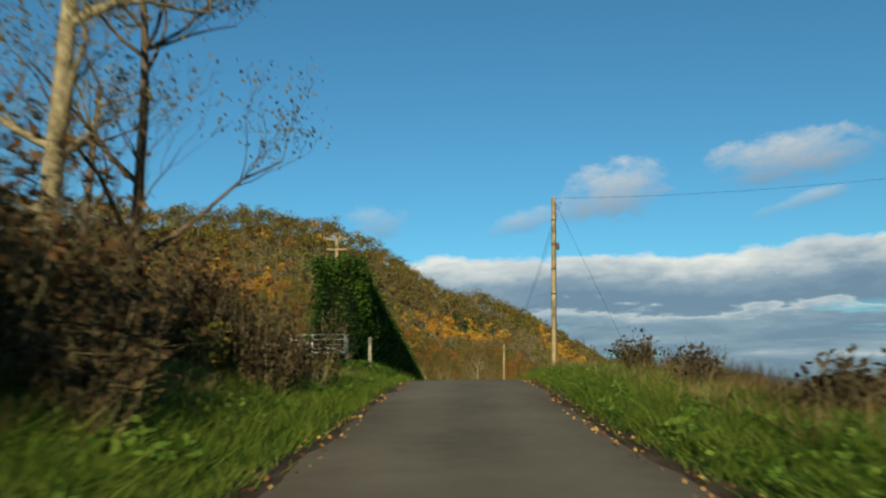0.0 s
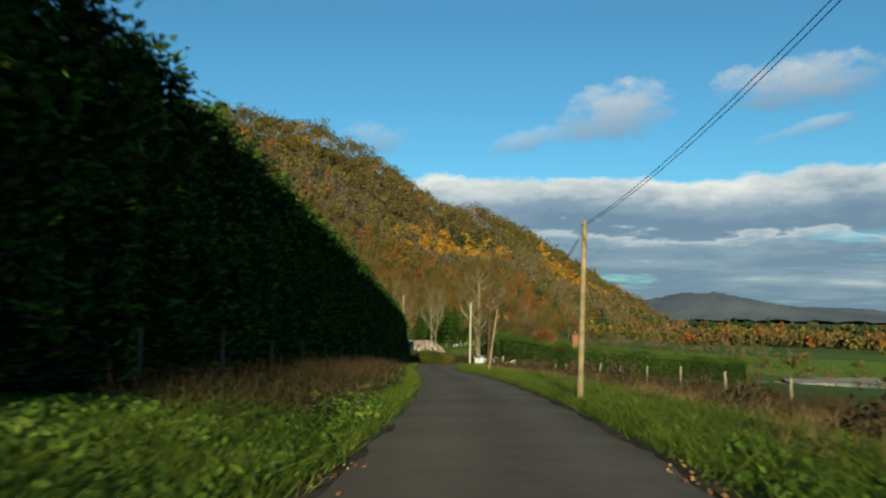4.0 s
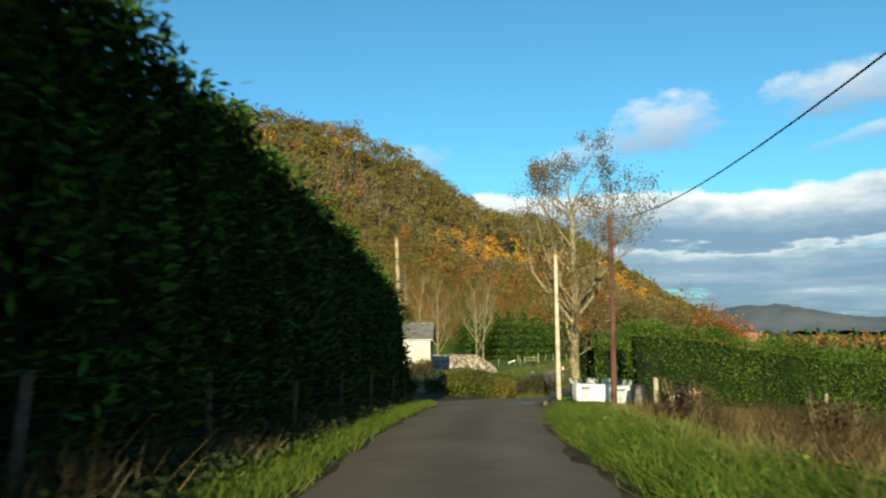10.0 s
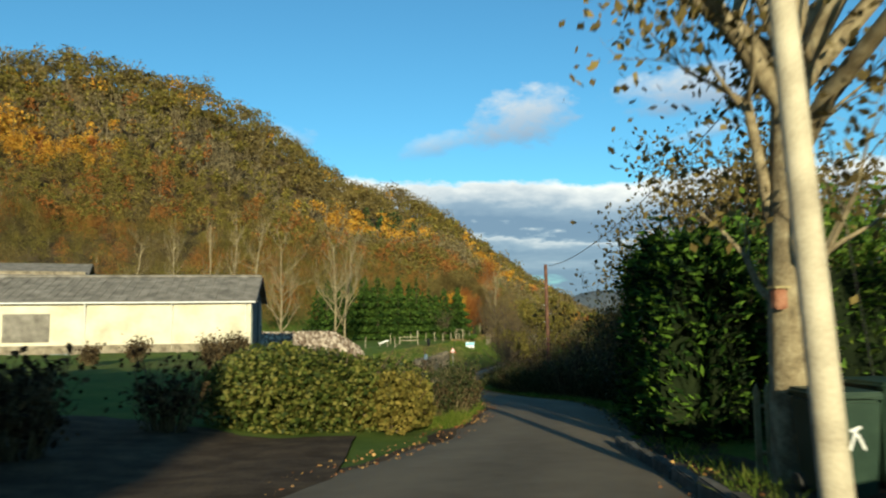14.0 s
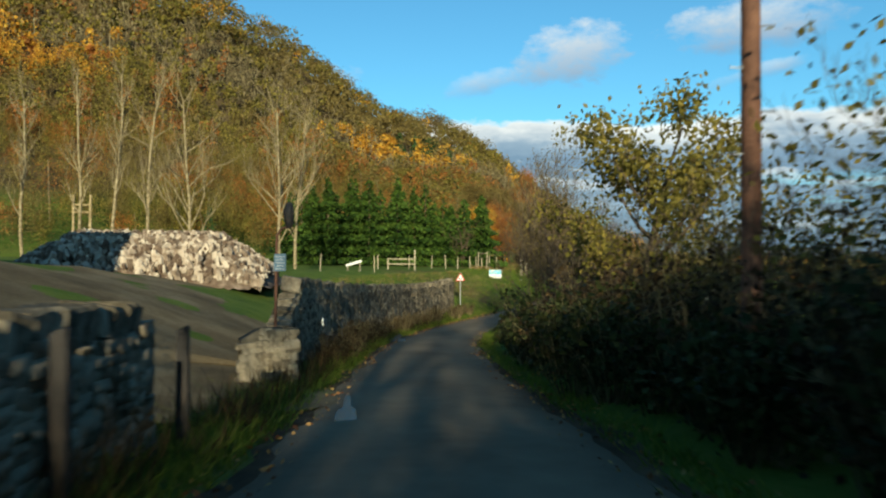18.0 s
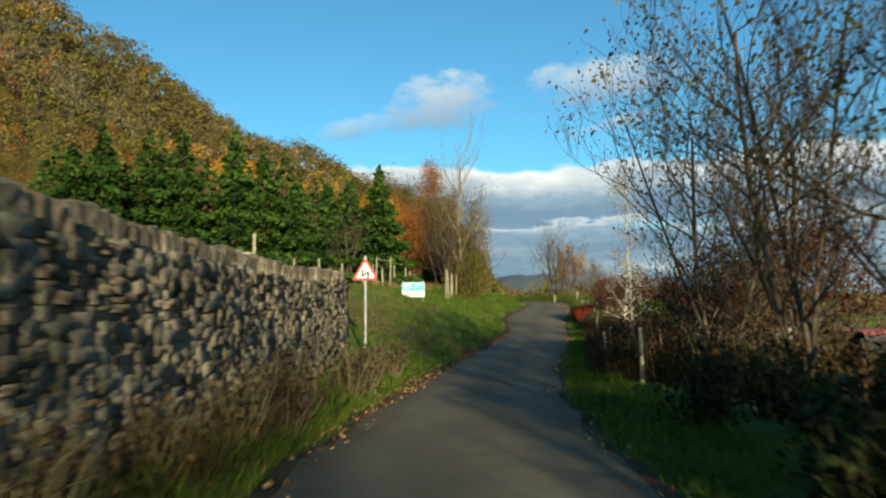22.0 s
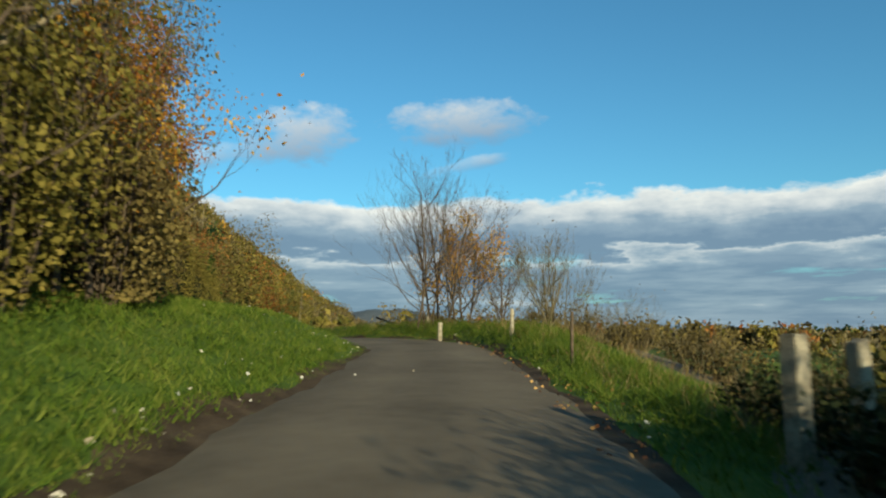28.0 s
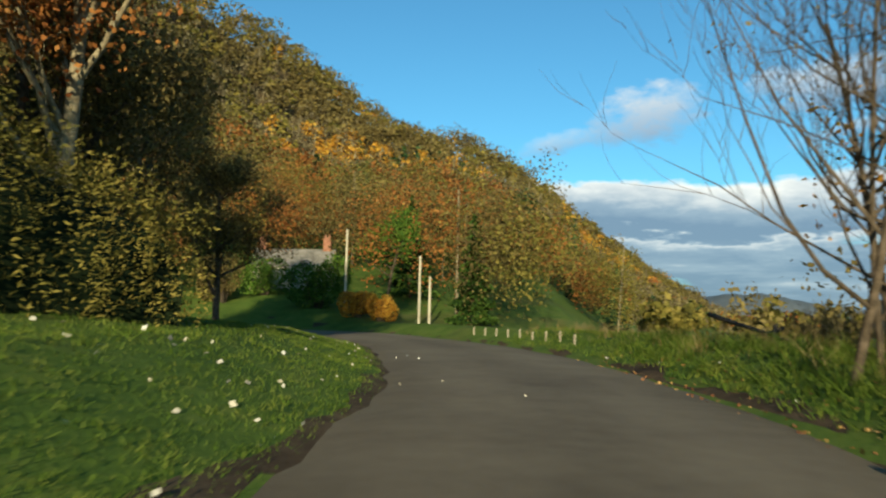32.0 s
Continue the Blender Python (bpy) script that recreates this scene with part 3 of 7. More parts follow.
def build_road():
    """The lane as one strip with a slight crown and crumbling edges."""
    rng = np.random.default_rng(4)
    ys = np.arange(-55, 328, 0.5)
    u = np.linspace(0, 1, 11)
    wl = left_edge(ys) + 0.10 * np.sin(ys * 1.7) * np.sin(ys * 0.37) + rng.normal(0, 0.035, len(ys))
    wr = right_edge(ys) + 0.10 * np.sin(ys * 1.3 + 1) * np.sin(ys * 0.29) + rng.normal(0, 0.035, len(ys))
    d = -wl[:, None] + (wl + wr)[:, None] * u[None]
    x = lane_x(ys)[:, None] + d / lane_cos(ys)[:, None]
    z = lane_z(ys)[:, None] + 0.04 * np.sin(np.pi * u)[None] - 0.02 - 0.05 * ((u == 0) | (u == 1))[None]
    v = np.stack([x, ys[:, None] + 0 * x, z], -1).reshape(-1, 3)
    n, k = len(ys), len(u)
    i, j = np.meshgrid(np.arange(n - 1), np.arange(k - 1), indexing="ij")
    f = np.stack([i * k + j, i * k + j + 1, (i + 1) * k + j + 1, (i + 1) * k + j], -1).reshape(-1, 4)
    me = mesh_from("road", v, f, M_ASPHALT, True)
    uv = me.uv_layers.new(name="lane")
    idx = f.ravel()
    uv.data.foreach_set("uv", np.stack([np.tile(u, n)[idx], np.repeat(ys, k)[idx] * 0.2], -1).astype(np.float32).ravel())
    tagged(new("road", me), "worn single-track asphalt lane with pale wheel tracks", "road", kind="structure")
    # muddy shoulders
    for side, edge, name in ((-1, wl, "left"), (1, wr, "right")):
        w = np.interp(ys, [-60, 128, 134, 142, 150, 215, 248, 262, 328], [0.35, 0.35, 0.5, 0.5, 0.4, 0.2, 0.9, 0.4, 0.3] if side < 0 else [0.3, 0.45, 3.6, 2.0, 0.5, 0.2, 0.25, 0.35, 0.35]) * (1 + 0.4 * np.sin(ys * 0.9 + side))
        uu = np.array([-0.2, 0.0, 0.5, 1.0])
        dd = side * (edge[:, None] + np.concatenate([np.full((n, 1), -0.3), np.zeros((n, 1)), w[:, None] * 0.5, w[:, None]], 1))
        x = lane_x(ys)[:, None] + dd / lane_cos(ys)[:, None]
        yy = ys[:, None] + 0 * x
        z = ground_z(x, yy) + np.array([0.0, 0.035, 0.03, -0.02])[None]
        z[:, 1:3] = np.maximum(z[:, 1:3], lane_z(ys)[:, None] - 0.075)
        i, j = np.meshgrid(np.arange(n - 1), np.arange(3), indexing="ij")
        f = np.stack([i * 4 + j, i * 4 + j + 1, (i + 1) * 4 + j + 1, (i + 1) * 4 + j], -1).reshape(-1, 4)
        ob = new("shoulder_" + name, mesh_from("shoulder", np.stack([x, yy, z], -1).reshape(-1, 3), f, M_MUD, True))
        tagged(ob, "strip of mud and leaf mould along the lane's edge", "shoulder", kind="structure")


# blue-grey base colour with the haze over the far hills painted in
M_HAZE_HILLS = material("hazy_hills", tones((0.075, 0.09, 0.10), (0.11, 0.125, 0.135), (0.15, 0.16, 0.165)), 0.004, 1.0, 0.0, 0.05)


def build_distance():
    """The hills at the end of the valley, coloured blue-grey for the haze of distance."""
    gx, gy = np.linspace(300, 3400, 120), np.linspace(2500, 4200, 40)
    xx, yy = np.meshgrid(gx, gy)
    rise = 112 * np.exp(-(((xx - 1180) / 330) ** 2) - (((yy - 3100) / 420) ** 2)) + 60 * np.exp(-(((xx - 1750) / 420) ** 2) - (((yy - 3000) / 400) ** 2)) + 40 * np.exp(-(((xx - 2600) / 500) ** 2) - (((yy - 3100) / 400) ** 2))
    rise = rise * (1 + 0.06 * np.sin(xx * 0.011) * np.sin(yy * 0.007) + 0.03 * np.sin(xx * 0.045))
    zz = ground_z(xx, yy) + rise - 4
    n = len(gx)
    i, j = np.meshgrid(np.arange(len(gy) - 1), np.arange(n - 1), indexing="ij")
    f = np.stack([i * n + j, i * n + j + 1, (i + 1) * n + j + 1, (i + 1) * n + j], -1).reshape(-1, 4)
    tagged(new("backdrop", mesh_from("backdrop", np.stack([xx, yy, zz], -1).reshape(-1, 3), f, M_HAZE_HILLS, True)), "hills at the end of the valley, haze painted in as blue-grey", "hills", kind="structure")


build_ground()
build_road()
build_distance()


# ---- trees ----
def branch_tree(rng, high, spread, fork=0.4, limbs=9, twigs=3, girth=0.2, rise=0.9, stems=1, depth=3, droop=0.0):
    """A bare tree: wood as a pile of tapered tubes, and the twig ends for leaves."""
    wood, ends = Pile(), []

    def grow(start, way, length, radius, level):
        n = 5 if level == 0 else 4
        pts, p, w = [start], start, way / np.linalg.norm(way)
        for _ in range(n):
            w = w + rng.normal(0, 0.055 if level == 0 else 0.17, 3) + np.array([0, 0, (0.10 * rise if level else 0.06) - droop * level])
            w = w / math.sqrt(w @ w)
            p = p + w * length / n
            pts.append(p)
        rad = np.linspace(radius, radius * (0.45 if level == 0 else 0.25), n + 1)
        wood.tube(pts, rad, 7 if level == 0 else 5 if level == 1 else 3)
        pts = np.array(pts)
        if level >= depth:
            ends.append(pts[-3:])
            return
        count = limbs if level == 0 else twigs + (1 if level == 1 else 0)
        for k in range(count):
            f = rng.uniform(fork if level == 0 else 0.25, 1.0)
            if k == count - 1:
                f = 1.0
            i0 = min(int(f * n), n - 1)
            w0 = f * n - i0
            q = pts[i0] * (1 - w0) + pts[i0 + 1] * w0
            a = k * 2.4 + rng.uniform(-0.5, 0.5)
            out = np.array([np.cos(a), np.sin(a), rng.uniform(0.35, 1.1) * rise])
            if level:
                out = out * 0.8 + (pts[-1] - pts[0]) / length * 1.0
            scale = (1.15 - 0.55 * (f if level == 0 else f * 0.6)) * rng.uniform(0.7, 1.15)
            grow(q, out, (spread if level == 0 else length * 0.55) * scale, max(0.006, (rad[i0] * (1 - w0) + rad[i0 + 1] * w0) * (0.6 if level == 0 else 0.55)), level + 1)

    for s in range(stems):
        tilt = rng.normal(0, 0.16 if stems > 1 else 0.03, 2)
        off = rng.normal(0, 0.25 * (stems > 1), 2)
        h = high * (0.72 if stems == 1 else rng.uniform(0.5, 0.75))
        grow(np.array([off[0], off[1], -0.25]), np.array([tilt[0], tilt[1], 1.0]), h, girth * (1 if stems == 1 else rng.uniform(0.5, 0.9)), 0)
    return wood, np.concatenate(ends)


def tree(name, label, at, seed, high, spread, bark, leaf=None, leaves=0, size=0.09, cluster=0.35, group="", **kw):
    rng = np.random.default_rng(seed)
    wood, ends = branch_tree(rng, high, spread, **kw)
    ob = thing(name, label, "tree" if "bush" not in name else "bush", at, group)
    part_mesh("trunk", wood.mesh("trunk", bark), ob)
    if leaves:
        pick = ends[rng.integers(0, len(ends), leaves)] + rng.normal(0, cluster, (leaves, 3))
        part_mesh("crown", mesh_from("crown", *cards(rng, pick, size), leaf), ob)
    return ob


def bush(name, label, at, seed, size, leaf, count, card=0.12, twig_mat=None, group="", category="bush", lumps=9):
    """A mound of leaves over a thicket of stems; size: half widths and height."""
    rng = np.random.default_rng(seed)
    ob = thing(name, label, category, at, group)
    wood = Pile()
    for _ in range(26):
        a, r = rng.uniform(0, 6.28), rng.uniform(0, 0.8)
        tip = np.array([np.cos(a) * r * size[0], np.sin(a) * r * size[1], size[2] * rng.uniform(0.6, 0.97)])
        wood.tube([tip * [0.25, 0.25, 0] - [0, 0, 0.15], tip * [0.6, 0.6, 0.55], tip], [0.03, 0.02, 0.006], 4)
    part_mesh("stem_tangle", wood.mesh("stem_tangle", twig_mat or M_BARK_DARK), ob)
    c = np.stack([rng.uniform(-0.6, 0.6, lumps) * size[0], rng.uniform(-0.6, 0.6, lumps) * size[1], rng.uniform(0.3, 0.66, lumps) * size[2]], 1)
    which = rng.integers(0, lumps, count)
    dirs = rng.normal(size=(count, 3))
    dirs /= np.linalg.norm(dirs, axis=1, keepdims=True)
    rad = np.array([size[0] * 0.48, size[1] * 0.48, size[2] * 0.38]) * rng.uniform(0.75, 1.05, (count, 1)) ** 0.6
    p = c[which] + dirs * rad
    p[:, 2] = np.abs(p[:, 2])
    part_mesh("crown", mesh_from("crown", *cards(rng, p, card, 0.2), leaf), ob)
    return ob


def conifer(rng, high, wide, per=700, card=0.5):
    """Cards of a fir: drooping sprays in whorls, with a ragged outline."""
    z = high * (1 - np.sqrt(rng.uniform(0.0, 0.98, per)))
    r = wide * (1 - z / high) ** 0.85 * np.sqrt(rng.uniform(0.25, 1.0, per)) * (0.85 + 0.3 * np.sin(z * 5.0))
    a = rng.uniform(0, 6.28, per)
    p = np.stack([r * np.cos(a), r * np.sin(a), z], 1)
    out = np.stack([np.cos(a), np.sin(a), np.full(per, -0.35)], 1)
    return cards(rng, p, card, 0.2, 2.0, out)


def conifer_tree(name, label, at, seed, high, wide, per=900, card=0.5, mat=None, group=""):
    rng = np.random.default_rng(seed)
    ob = thing(name, label, "conifer", at, group)
    w = Pile()
    w.tube([(0, 0, -0.3), (0.03, 0, high * 0.5), (0, 0.02, high * 0.98)], [high * 0.018, high * 0.011, 0.015], 6)
    part_mesh("trunk", w.mesh("trunk", M_BARK_DARK), ob)
    part_mesh("crown", mesh_from("crown", *conifer(rng, high, wide, per, card), mat or M_PINE), ob)
    return ob


def build_woods():
    """The far woods on the ridge: thousands of crowns of mixed autumn colour, one mesh a kind."""
    rng = np.random.default_rng(11)
    n = 10500
    x = rng.uniform(-430, 330, n)
    foot, crest = np.interp(x, *FOOT), np.interp(x, CREST[0], CREST[1])
    u = rng.uniform(0.0, 1.08, n) ** 0.9 - 0.02
    y = foot + u * (crest - foot)
    keep = (y > 331) | (np.abs(x - lane_x(np.clip(y, -60, 328))) > 14)
    # thin out what stands far to the side
    keep &= (x > -260) | (rng.uniform(size=n) < 0.5)
    x, y, u = x[keep], y[keep], u[keep]
    # the edge of the wood behind the bend, where it is seen close by
    xe = rng.uniform(-25, 74, 620)
    fe = np.interp(xe, *FOOT)
    ye = fe + 8 + 130 * rng.uniform(0, 1, 620) ** 1.3
    ok = (xe < 37 + 0.2 * (ye - 270)) & ((xe < 26) | (xe > 53) | (ye > 344))
    x, y, u = np.r_[x, xe[ok]], np.r_[y, ye[ok]], np.r_[u, np.full(ok.sum(), 0.3)]
    z = ground_z(x, y) - 0.3
    patch = np.sin(x * 0.021 + 2 * np.sin(y * 0.013)) + np.sin(y * 0.024 + x * 0.008)
    glow = np.sin(x * 0.035 + 1.1 + 1.5 * np.sin(y * 0.011)) + 0.8 * np.sin(y * 0.03 - x * 0.02)
    kinds = {"brown": [], "gold": [], "rust": [], "olive": [], "pine": [], "bare": []}
    trunks = Pile()
    for i in range(len(x)):
        d = math.hypot(x[i] - 15, y[i] - 130)
        r, v, g, ui = rng.uniform(), patch[i] + rng.normal(0, 0.45), glow[i] + rng.normal(0, 0.35), u[i]
        h = rng.uniform(9, 15) * (1.4 if i % 9 == 0 and d > 330 else 1.0)
        if ui > 0.83:
            kind = "brown" if r < 0.52 else "olive" if r < 0.86 else "gold" if r < 0.9 else "bare"
            h *= 1.15
        elif ui > 0.52:
            kind = "gold" if g > 0.85 and r < 0.7 else "brown" if v > 0.9 else "olive" if r < 0.3 else "rust" if r < 0.33 else "bare"
        else:
            kind = "olive" if r < 0.16 else "rust" if r < 0.19 else "brown" if r < 0.32 else "pine" if v < -1.25 and ui < 0.22 else "bare"
        if 30 < x[i] < 62 and 0.62 < ui < 0.8 and r < 0.55:
            kind = "pine"
        if d < 330 and kind == "bare":
            kind = "brown" if r < 0.6 else "olive" if r < 0.85 else "rust"
        per, card = (900, 0.17) if d < 250 else (170, 0.5) if d < 330 else (78, 0.95) if d < 620 else (36, 1.7)
        base = np.array([x[i], y[i], z[i]])
        if kind == "pine":
            v_, f_ = conifer(rng, h * 1.1, h * 0.24, int(per * 1.2), card * 1.1)
            kinds[kind].append(v_ + base)
            continue
        lean = rng.normal(0, 0.03, 2) * h
        if kind == "bare":
            # a sheaf of upright twigs over a pale trunk
            per = int(per * 0.7)
            w = h * rng.uniform(0.16, 0.26)
            a = rng.normal(size=(per, 3)) * [0.5, 0.5, 0.42]
            p = a * [w, w, h * 0.42] + [0, 0, h * 0.62]
            out = a * [0.7, 0.7, 0] + [0, 0, 1.0]
            v_, _ = cards(rng, p, card * 0.42, 0.0, 4.5, out)
        else:
            # rounded lumps of leaves whose faces turn outwards
            w = h * (rng.uniform(0.3, 0.42) if ui > 0.83 else rng.uniform(0.22, 0.33))
            a = rng.normal(size=(per, 3))
            a /= np.linalg.norm(a, axis=1, keepdims=True)
            a[:, 2] = np.where(rng.uniform(size=per) < 0.6, np.abs(a[:, 2]), a[:, 2])
            lump = rng.normal(0, 1, (6, 3))
            lump *= 0.55 / np.linalg.norm(lump, axis=1, keepdims=True)
            p = (a * rng.uniform(0.4, 0.62, (per, 1)) + lump[rng.integers(0, 6, per)]) * [w, w, h * (0.32 if d > 330 else 0.42)] + [0, 0, h * (0.64 if d > 330 else 0.48)]
            v_ = facing_cards(rng, p, a, card)
        kinds[kind].append(v_ + base)
        if rng.uniform() < (0.6 if kind == "bare" else 0.2 if d > 330 else 0.06):
            trunks.tube([base, base + [lean[0], lean[1], h * 0.8]], [h * 0.011, h * 0.005], 3)
    for kind, mat, words in (("brown", M_LEAF_BROWN, "brown oak crowns"), ("gold", M_LEAF_GOLD, "golden larch and birch crowns"), ("rust", M_LEAF_RUST, "copper-brown beech crowns"),
                             ("olive", M_LEAF_OLIVE, "olive-green autumn crowns"), ("pine", M_PINE, "dark green firs"), ("bare", M_TWIG, "bare grey-brown crowns")):
        v = np.concatenate(kinds[kind])
        stuff("woodland", v, np.arange(len(v)).reshape(-1, 4), mat, words + " of the wood on the ridge", "woodland")
    ob = new("woodland", trunks.mesh("woodland_trunks", M_BARK))
    tagged(ob, "grey-brown trunks of the wood standing on the ridge", "woodland", kind="stuff")


build_woods()


# ---- the tall conifer hedge along the left of the lane ----
def hedge(name, label, line, thick, tops, mat, seed, density, card, base_drop=0.0, flare=0.25, trunks=True, category="hedge"):
    """A hedge along points of the plan, its height taken along the way; sprays over its faces, rough top."""
    rng = np.random.default_rng(seed)
    line, tops = np.array(line, float), np.array(tops, float)
    s = np.r_[0, np.cumsum(np.linalg.norm(np.diff(line, axis=0), axis=1))]
    total = s[-1]
    n = int(density * total * (tops.mean() * 2 + thick))
    q = rng.uniform(-0.3, total + 0.3, n)
    way = np.stack([np.gradient(line[:, 0], s), np.gradient(line[:, 1], s)], 1)
    cx, cy = np.interp(q, s, line[:, 0]), np.interp(q, s, line[:, 1])
    wx, wy = np.interp(q, s, way[:, 0]), np.interp(q, s, way[:, 1])
    k = np.hypot(wx, wy)
    nx, ny = wy / k, -wx / k
    over = np.where(q < 0, q, np.where(q > total, q - total, 0))
    cx, cy = cx + over * wx / k, cy + over * wy / k
    top = np.interp(q, s, tops) * (1 + 0.035 * np.sin(q * 1.9) + 0.03 * np.sin(q * 4.7 + 1))
    side = rng.uniform(size=n)
    h = rng.uniform(0, 1, n) ** 0.9
    half = thick / 2 * (1 + flare * 0.6 - flare * 1.5 * h**2) * (1 + 0.10 * np.sin(q * 2.7 + h * 5) + 0.07 * np.sin(q * 6.1))
    t = np.where(side < 0.45, 1.0, np.where(side < 0.62, -1.0, rng.uniform(-1, 1, n)))
    h = np.where(side >= 0.62, np.where(side > 0.9, rng.uniform(0, 1, n), 1 - 0.08 * rng.uniform(0, 1, n)), h)
    t = t * np.where(side < 0.62, rng.uniform(0.82, 1.06, n), 1)
    endcap = (q < 0.5) | (q > total - 0.5)
    t = np.where(endcap, rng.uniform(-1, 1, n), t)
    x, y = cx + nx * t * half, cy + ny * t * half
    z = ground_z(cx, cy) - base_drop + top * h + rng.normal(0, 0.08, n) + np.where(h > 0.93, np.abs(rng.normal(0, 0.22, n)), 0)
    out = np.stack([nx * t, ny * t, np.full(n, 0.25)], 1)
    ob = thing(name, label, category)
    part_mesh("foliage", mesh_from("foliage", *cards(rng, np.stack([x, y, z], 1), card, 0.3, 3.2, out), mat), ob)
    # a solid light-tight core, coloured near-black as the shade between the sprays
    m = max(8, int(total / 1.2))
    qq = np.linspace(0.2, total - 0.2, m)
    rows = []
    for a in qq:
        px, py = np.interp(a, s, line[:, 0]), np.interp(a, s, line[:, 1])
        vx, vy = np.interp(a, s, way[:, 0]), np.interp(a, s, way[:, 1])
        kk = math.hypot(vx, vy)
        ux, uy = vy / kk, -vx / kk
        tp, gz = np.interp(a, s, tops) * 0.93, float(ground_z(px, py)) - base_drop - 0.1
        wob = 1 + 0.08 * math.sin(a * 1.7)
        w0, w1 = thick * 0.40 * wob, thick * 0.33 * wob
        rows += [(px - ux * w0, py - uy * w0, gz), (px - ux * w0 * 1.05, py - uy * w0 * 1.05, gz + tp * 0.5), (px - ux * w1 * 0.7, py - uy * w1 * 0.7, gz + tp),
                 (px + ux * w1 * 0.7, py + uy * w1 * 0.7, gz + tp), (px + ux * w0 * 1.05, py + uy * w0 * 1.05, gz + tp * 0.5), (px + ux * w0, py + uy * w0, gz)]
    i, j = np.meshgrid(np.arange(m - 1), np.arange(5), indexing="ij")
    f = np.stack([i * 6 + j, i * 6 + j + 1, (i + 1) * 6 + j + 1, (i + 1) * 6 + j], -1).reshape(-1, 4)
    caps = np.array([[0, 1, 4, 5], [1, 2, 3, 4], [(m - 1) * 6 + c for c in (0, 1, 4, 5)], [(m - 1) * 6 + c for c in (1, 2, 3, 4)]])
    part_mesh("shade_core", mesh_from("shade_core", rows, np.concatenate([f, caps]), M_SHADE_CORE), ob)
    return ob


# near-black green: the hedge's inner shade is put into this colour
M_SHADE_CORE = material("shade_core", tones((0.0043, 0.0072, 0.0029), (0.0086, 0.0144, 0.005), (0.0144, 0.0216, 0.0072)), 2, 0.95, 0.6, 12)
HEDGE_Y = [50.5, 56, 64, 76, 90, 104, 118, 126, 135]
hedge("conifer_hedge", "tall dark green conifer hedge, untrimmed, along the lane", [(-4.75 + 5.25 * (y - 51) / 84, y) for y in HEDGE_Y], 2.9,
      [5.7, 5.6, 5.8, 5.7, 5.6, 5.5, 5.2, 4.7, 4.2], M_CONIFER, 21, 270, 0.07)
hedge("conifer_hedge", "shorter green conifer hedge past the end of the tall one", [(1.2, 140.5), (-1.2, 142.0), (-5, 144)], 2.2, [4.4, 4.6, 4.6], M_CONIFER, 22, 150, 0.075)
hedge("garden_hedge", "trimmed green conifer hedge round a garden", [(12.8, 137.0), (15, 136.9), (18, 136.8), (22, 136.6), (31, 136.4), (42, 136)], 1.6, [3.5, 3.5, 3.1, 2.6, 2.4, 2.3], M_LEAF_GREEN, 23, 300, 0.048)

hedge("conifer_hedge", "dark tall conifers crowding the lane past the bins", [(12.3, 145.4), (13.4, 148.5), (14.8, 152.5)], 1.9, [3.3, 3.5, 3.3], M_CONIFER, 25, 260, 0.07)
hedge("garden_hedge", "green garden hedge behind the picket fence", [(12.6, 143.4), (15, 143.1), (18.5, 142.8)], 1.3, [2.9, 3.0, 3.0], M_LEAF_GREEN, 26, 320, 0.048)


# ---- poles and wires ----
def pole(label, foot, head, radius, mat, arms=0, group="", extra=0.0, steps_on=0):
    """A wooden pole from foot to head, with a pole cap, crossarms with insulators, climbing steps."""
    foot, head = Vector(foot), Vector(head)
    ob = thing("utility_pole", label, "pole", foot, group)
    v = np.array(head - foot)
    w = Pile()
    w.tube([-v * 0.06, v * 0.0, v * 0.33, v * 0.66, v], [radius, radius, radius * 0.93, radius * 0.86, radius * 0.78], 10)
    w.tube([v, v + [0, 0, 0.04], v + [0, 0, 0.06]], [radius * 0.78, radius * 0.7, 0.01], 10)
    part_mesh("shaft", w.mesh("shaft", mat), ob)
    up = v / np.linalg.norm(v)
    for k in range(arms):
        c = v - up * (0.35 + 0.75 * k)
        arm = part("crossarm", box_bm(1.7 - 0.2 * k, 0.09, 0.11, tuple(c + [0, -radius, 0]), 0.01), mat, ob)
        for dx in (-0.75, 0, 0.75):
            ins = Pile()
            p = c + [dx * (1 - 0.1 * k), -radius, 0.05]
            ins.tube([p, p + [0, 0, 0.08], p + [0, 0, 0.1], p + [0, 0, 0.2], p + [0, 0, 0.24]], [0.015, 0.015, 0.055, 0.05, 0.02], 8)
            part_mesh("insulator", ins.mesh("insulator", M_CERAMIC), arm)
    if extra:
        for z in np.arange(0.45, 0.9, 0.14):
            ring = Pile()
            p = v * z
            ring.tube([p - up * 0.03, p + up * 0.03], [radius * 1.04, radius * 1.04], 10)
            part_mesh("band", ring.mesh("band", M_DARK_METAL), ob, "dark metal band")
        bm = box_bm(0.16, 0.14, 0.3, tuple(v * 0.72 + [radius + 0.07, 0, 0]), 0.02)
        part("junction_box", bm, M_DARK_METAL, ob)
        cable = Pile()
        cable.tube([v * f + [radius * 0.9, -radius * 0.6, 0] for f in (0.02, 0.3, 0.6, 0.97)], [0.018] * 4, 5)
        part_mesh("cable", cable.mesh("cable", M_WIRE), ob)
    for k in range(steps_on):
        p = v * (0.45 + 0.5 * k / steps_on)
        st = Pile()
        s = 1 if k % 2 else -1
        st.tube([p, p + [s * (radius + 0.14), -0.03, 0], p + [s * (radius + 0.14), -0.03, 0.03]], [0.011] * 3, 5)
        part_mesh("climbing_step", st.mesh("climbing_step", M_STEEL), ob)
    return ob


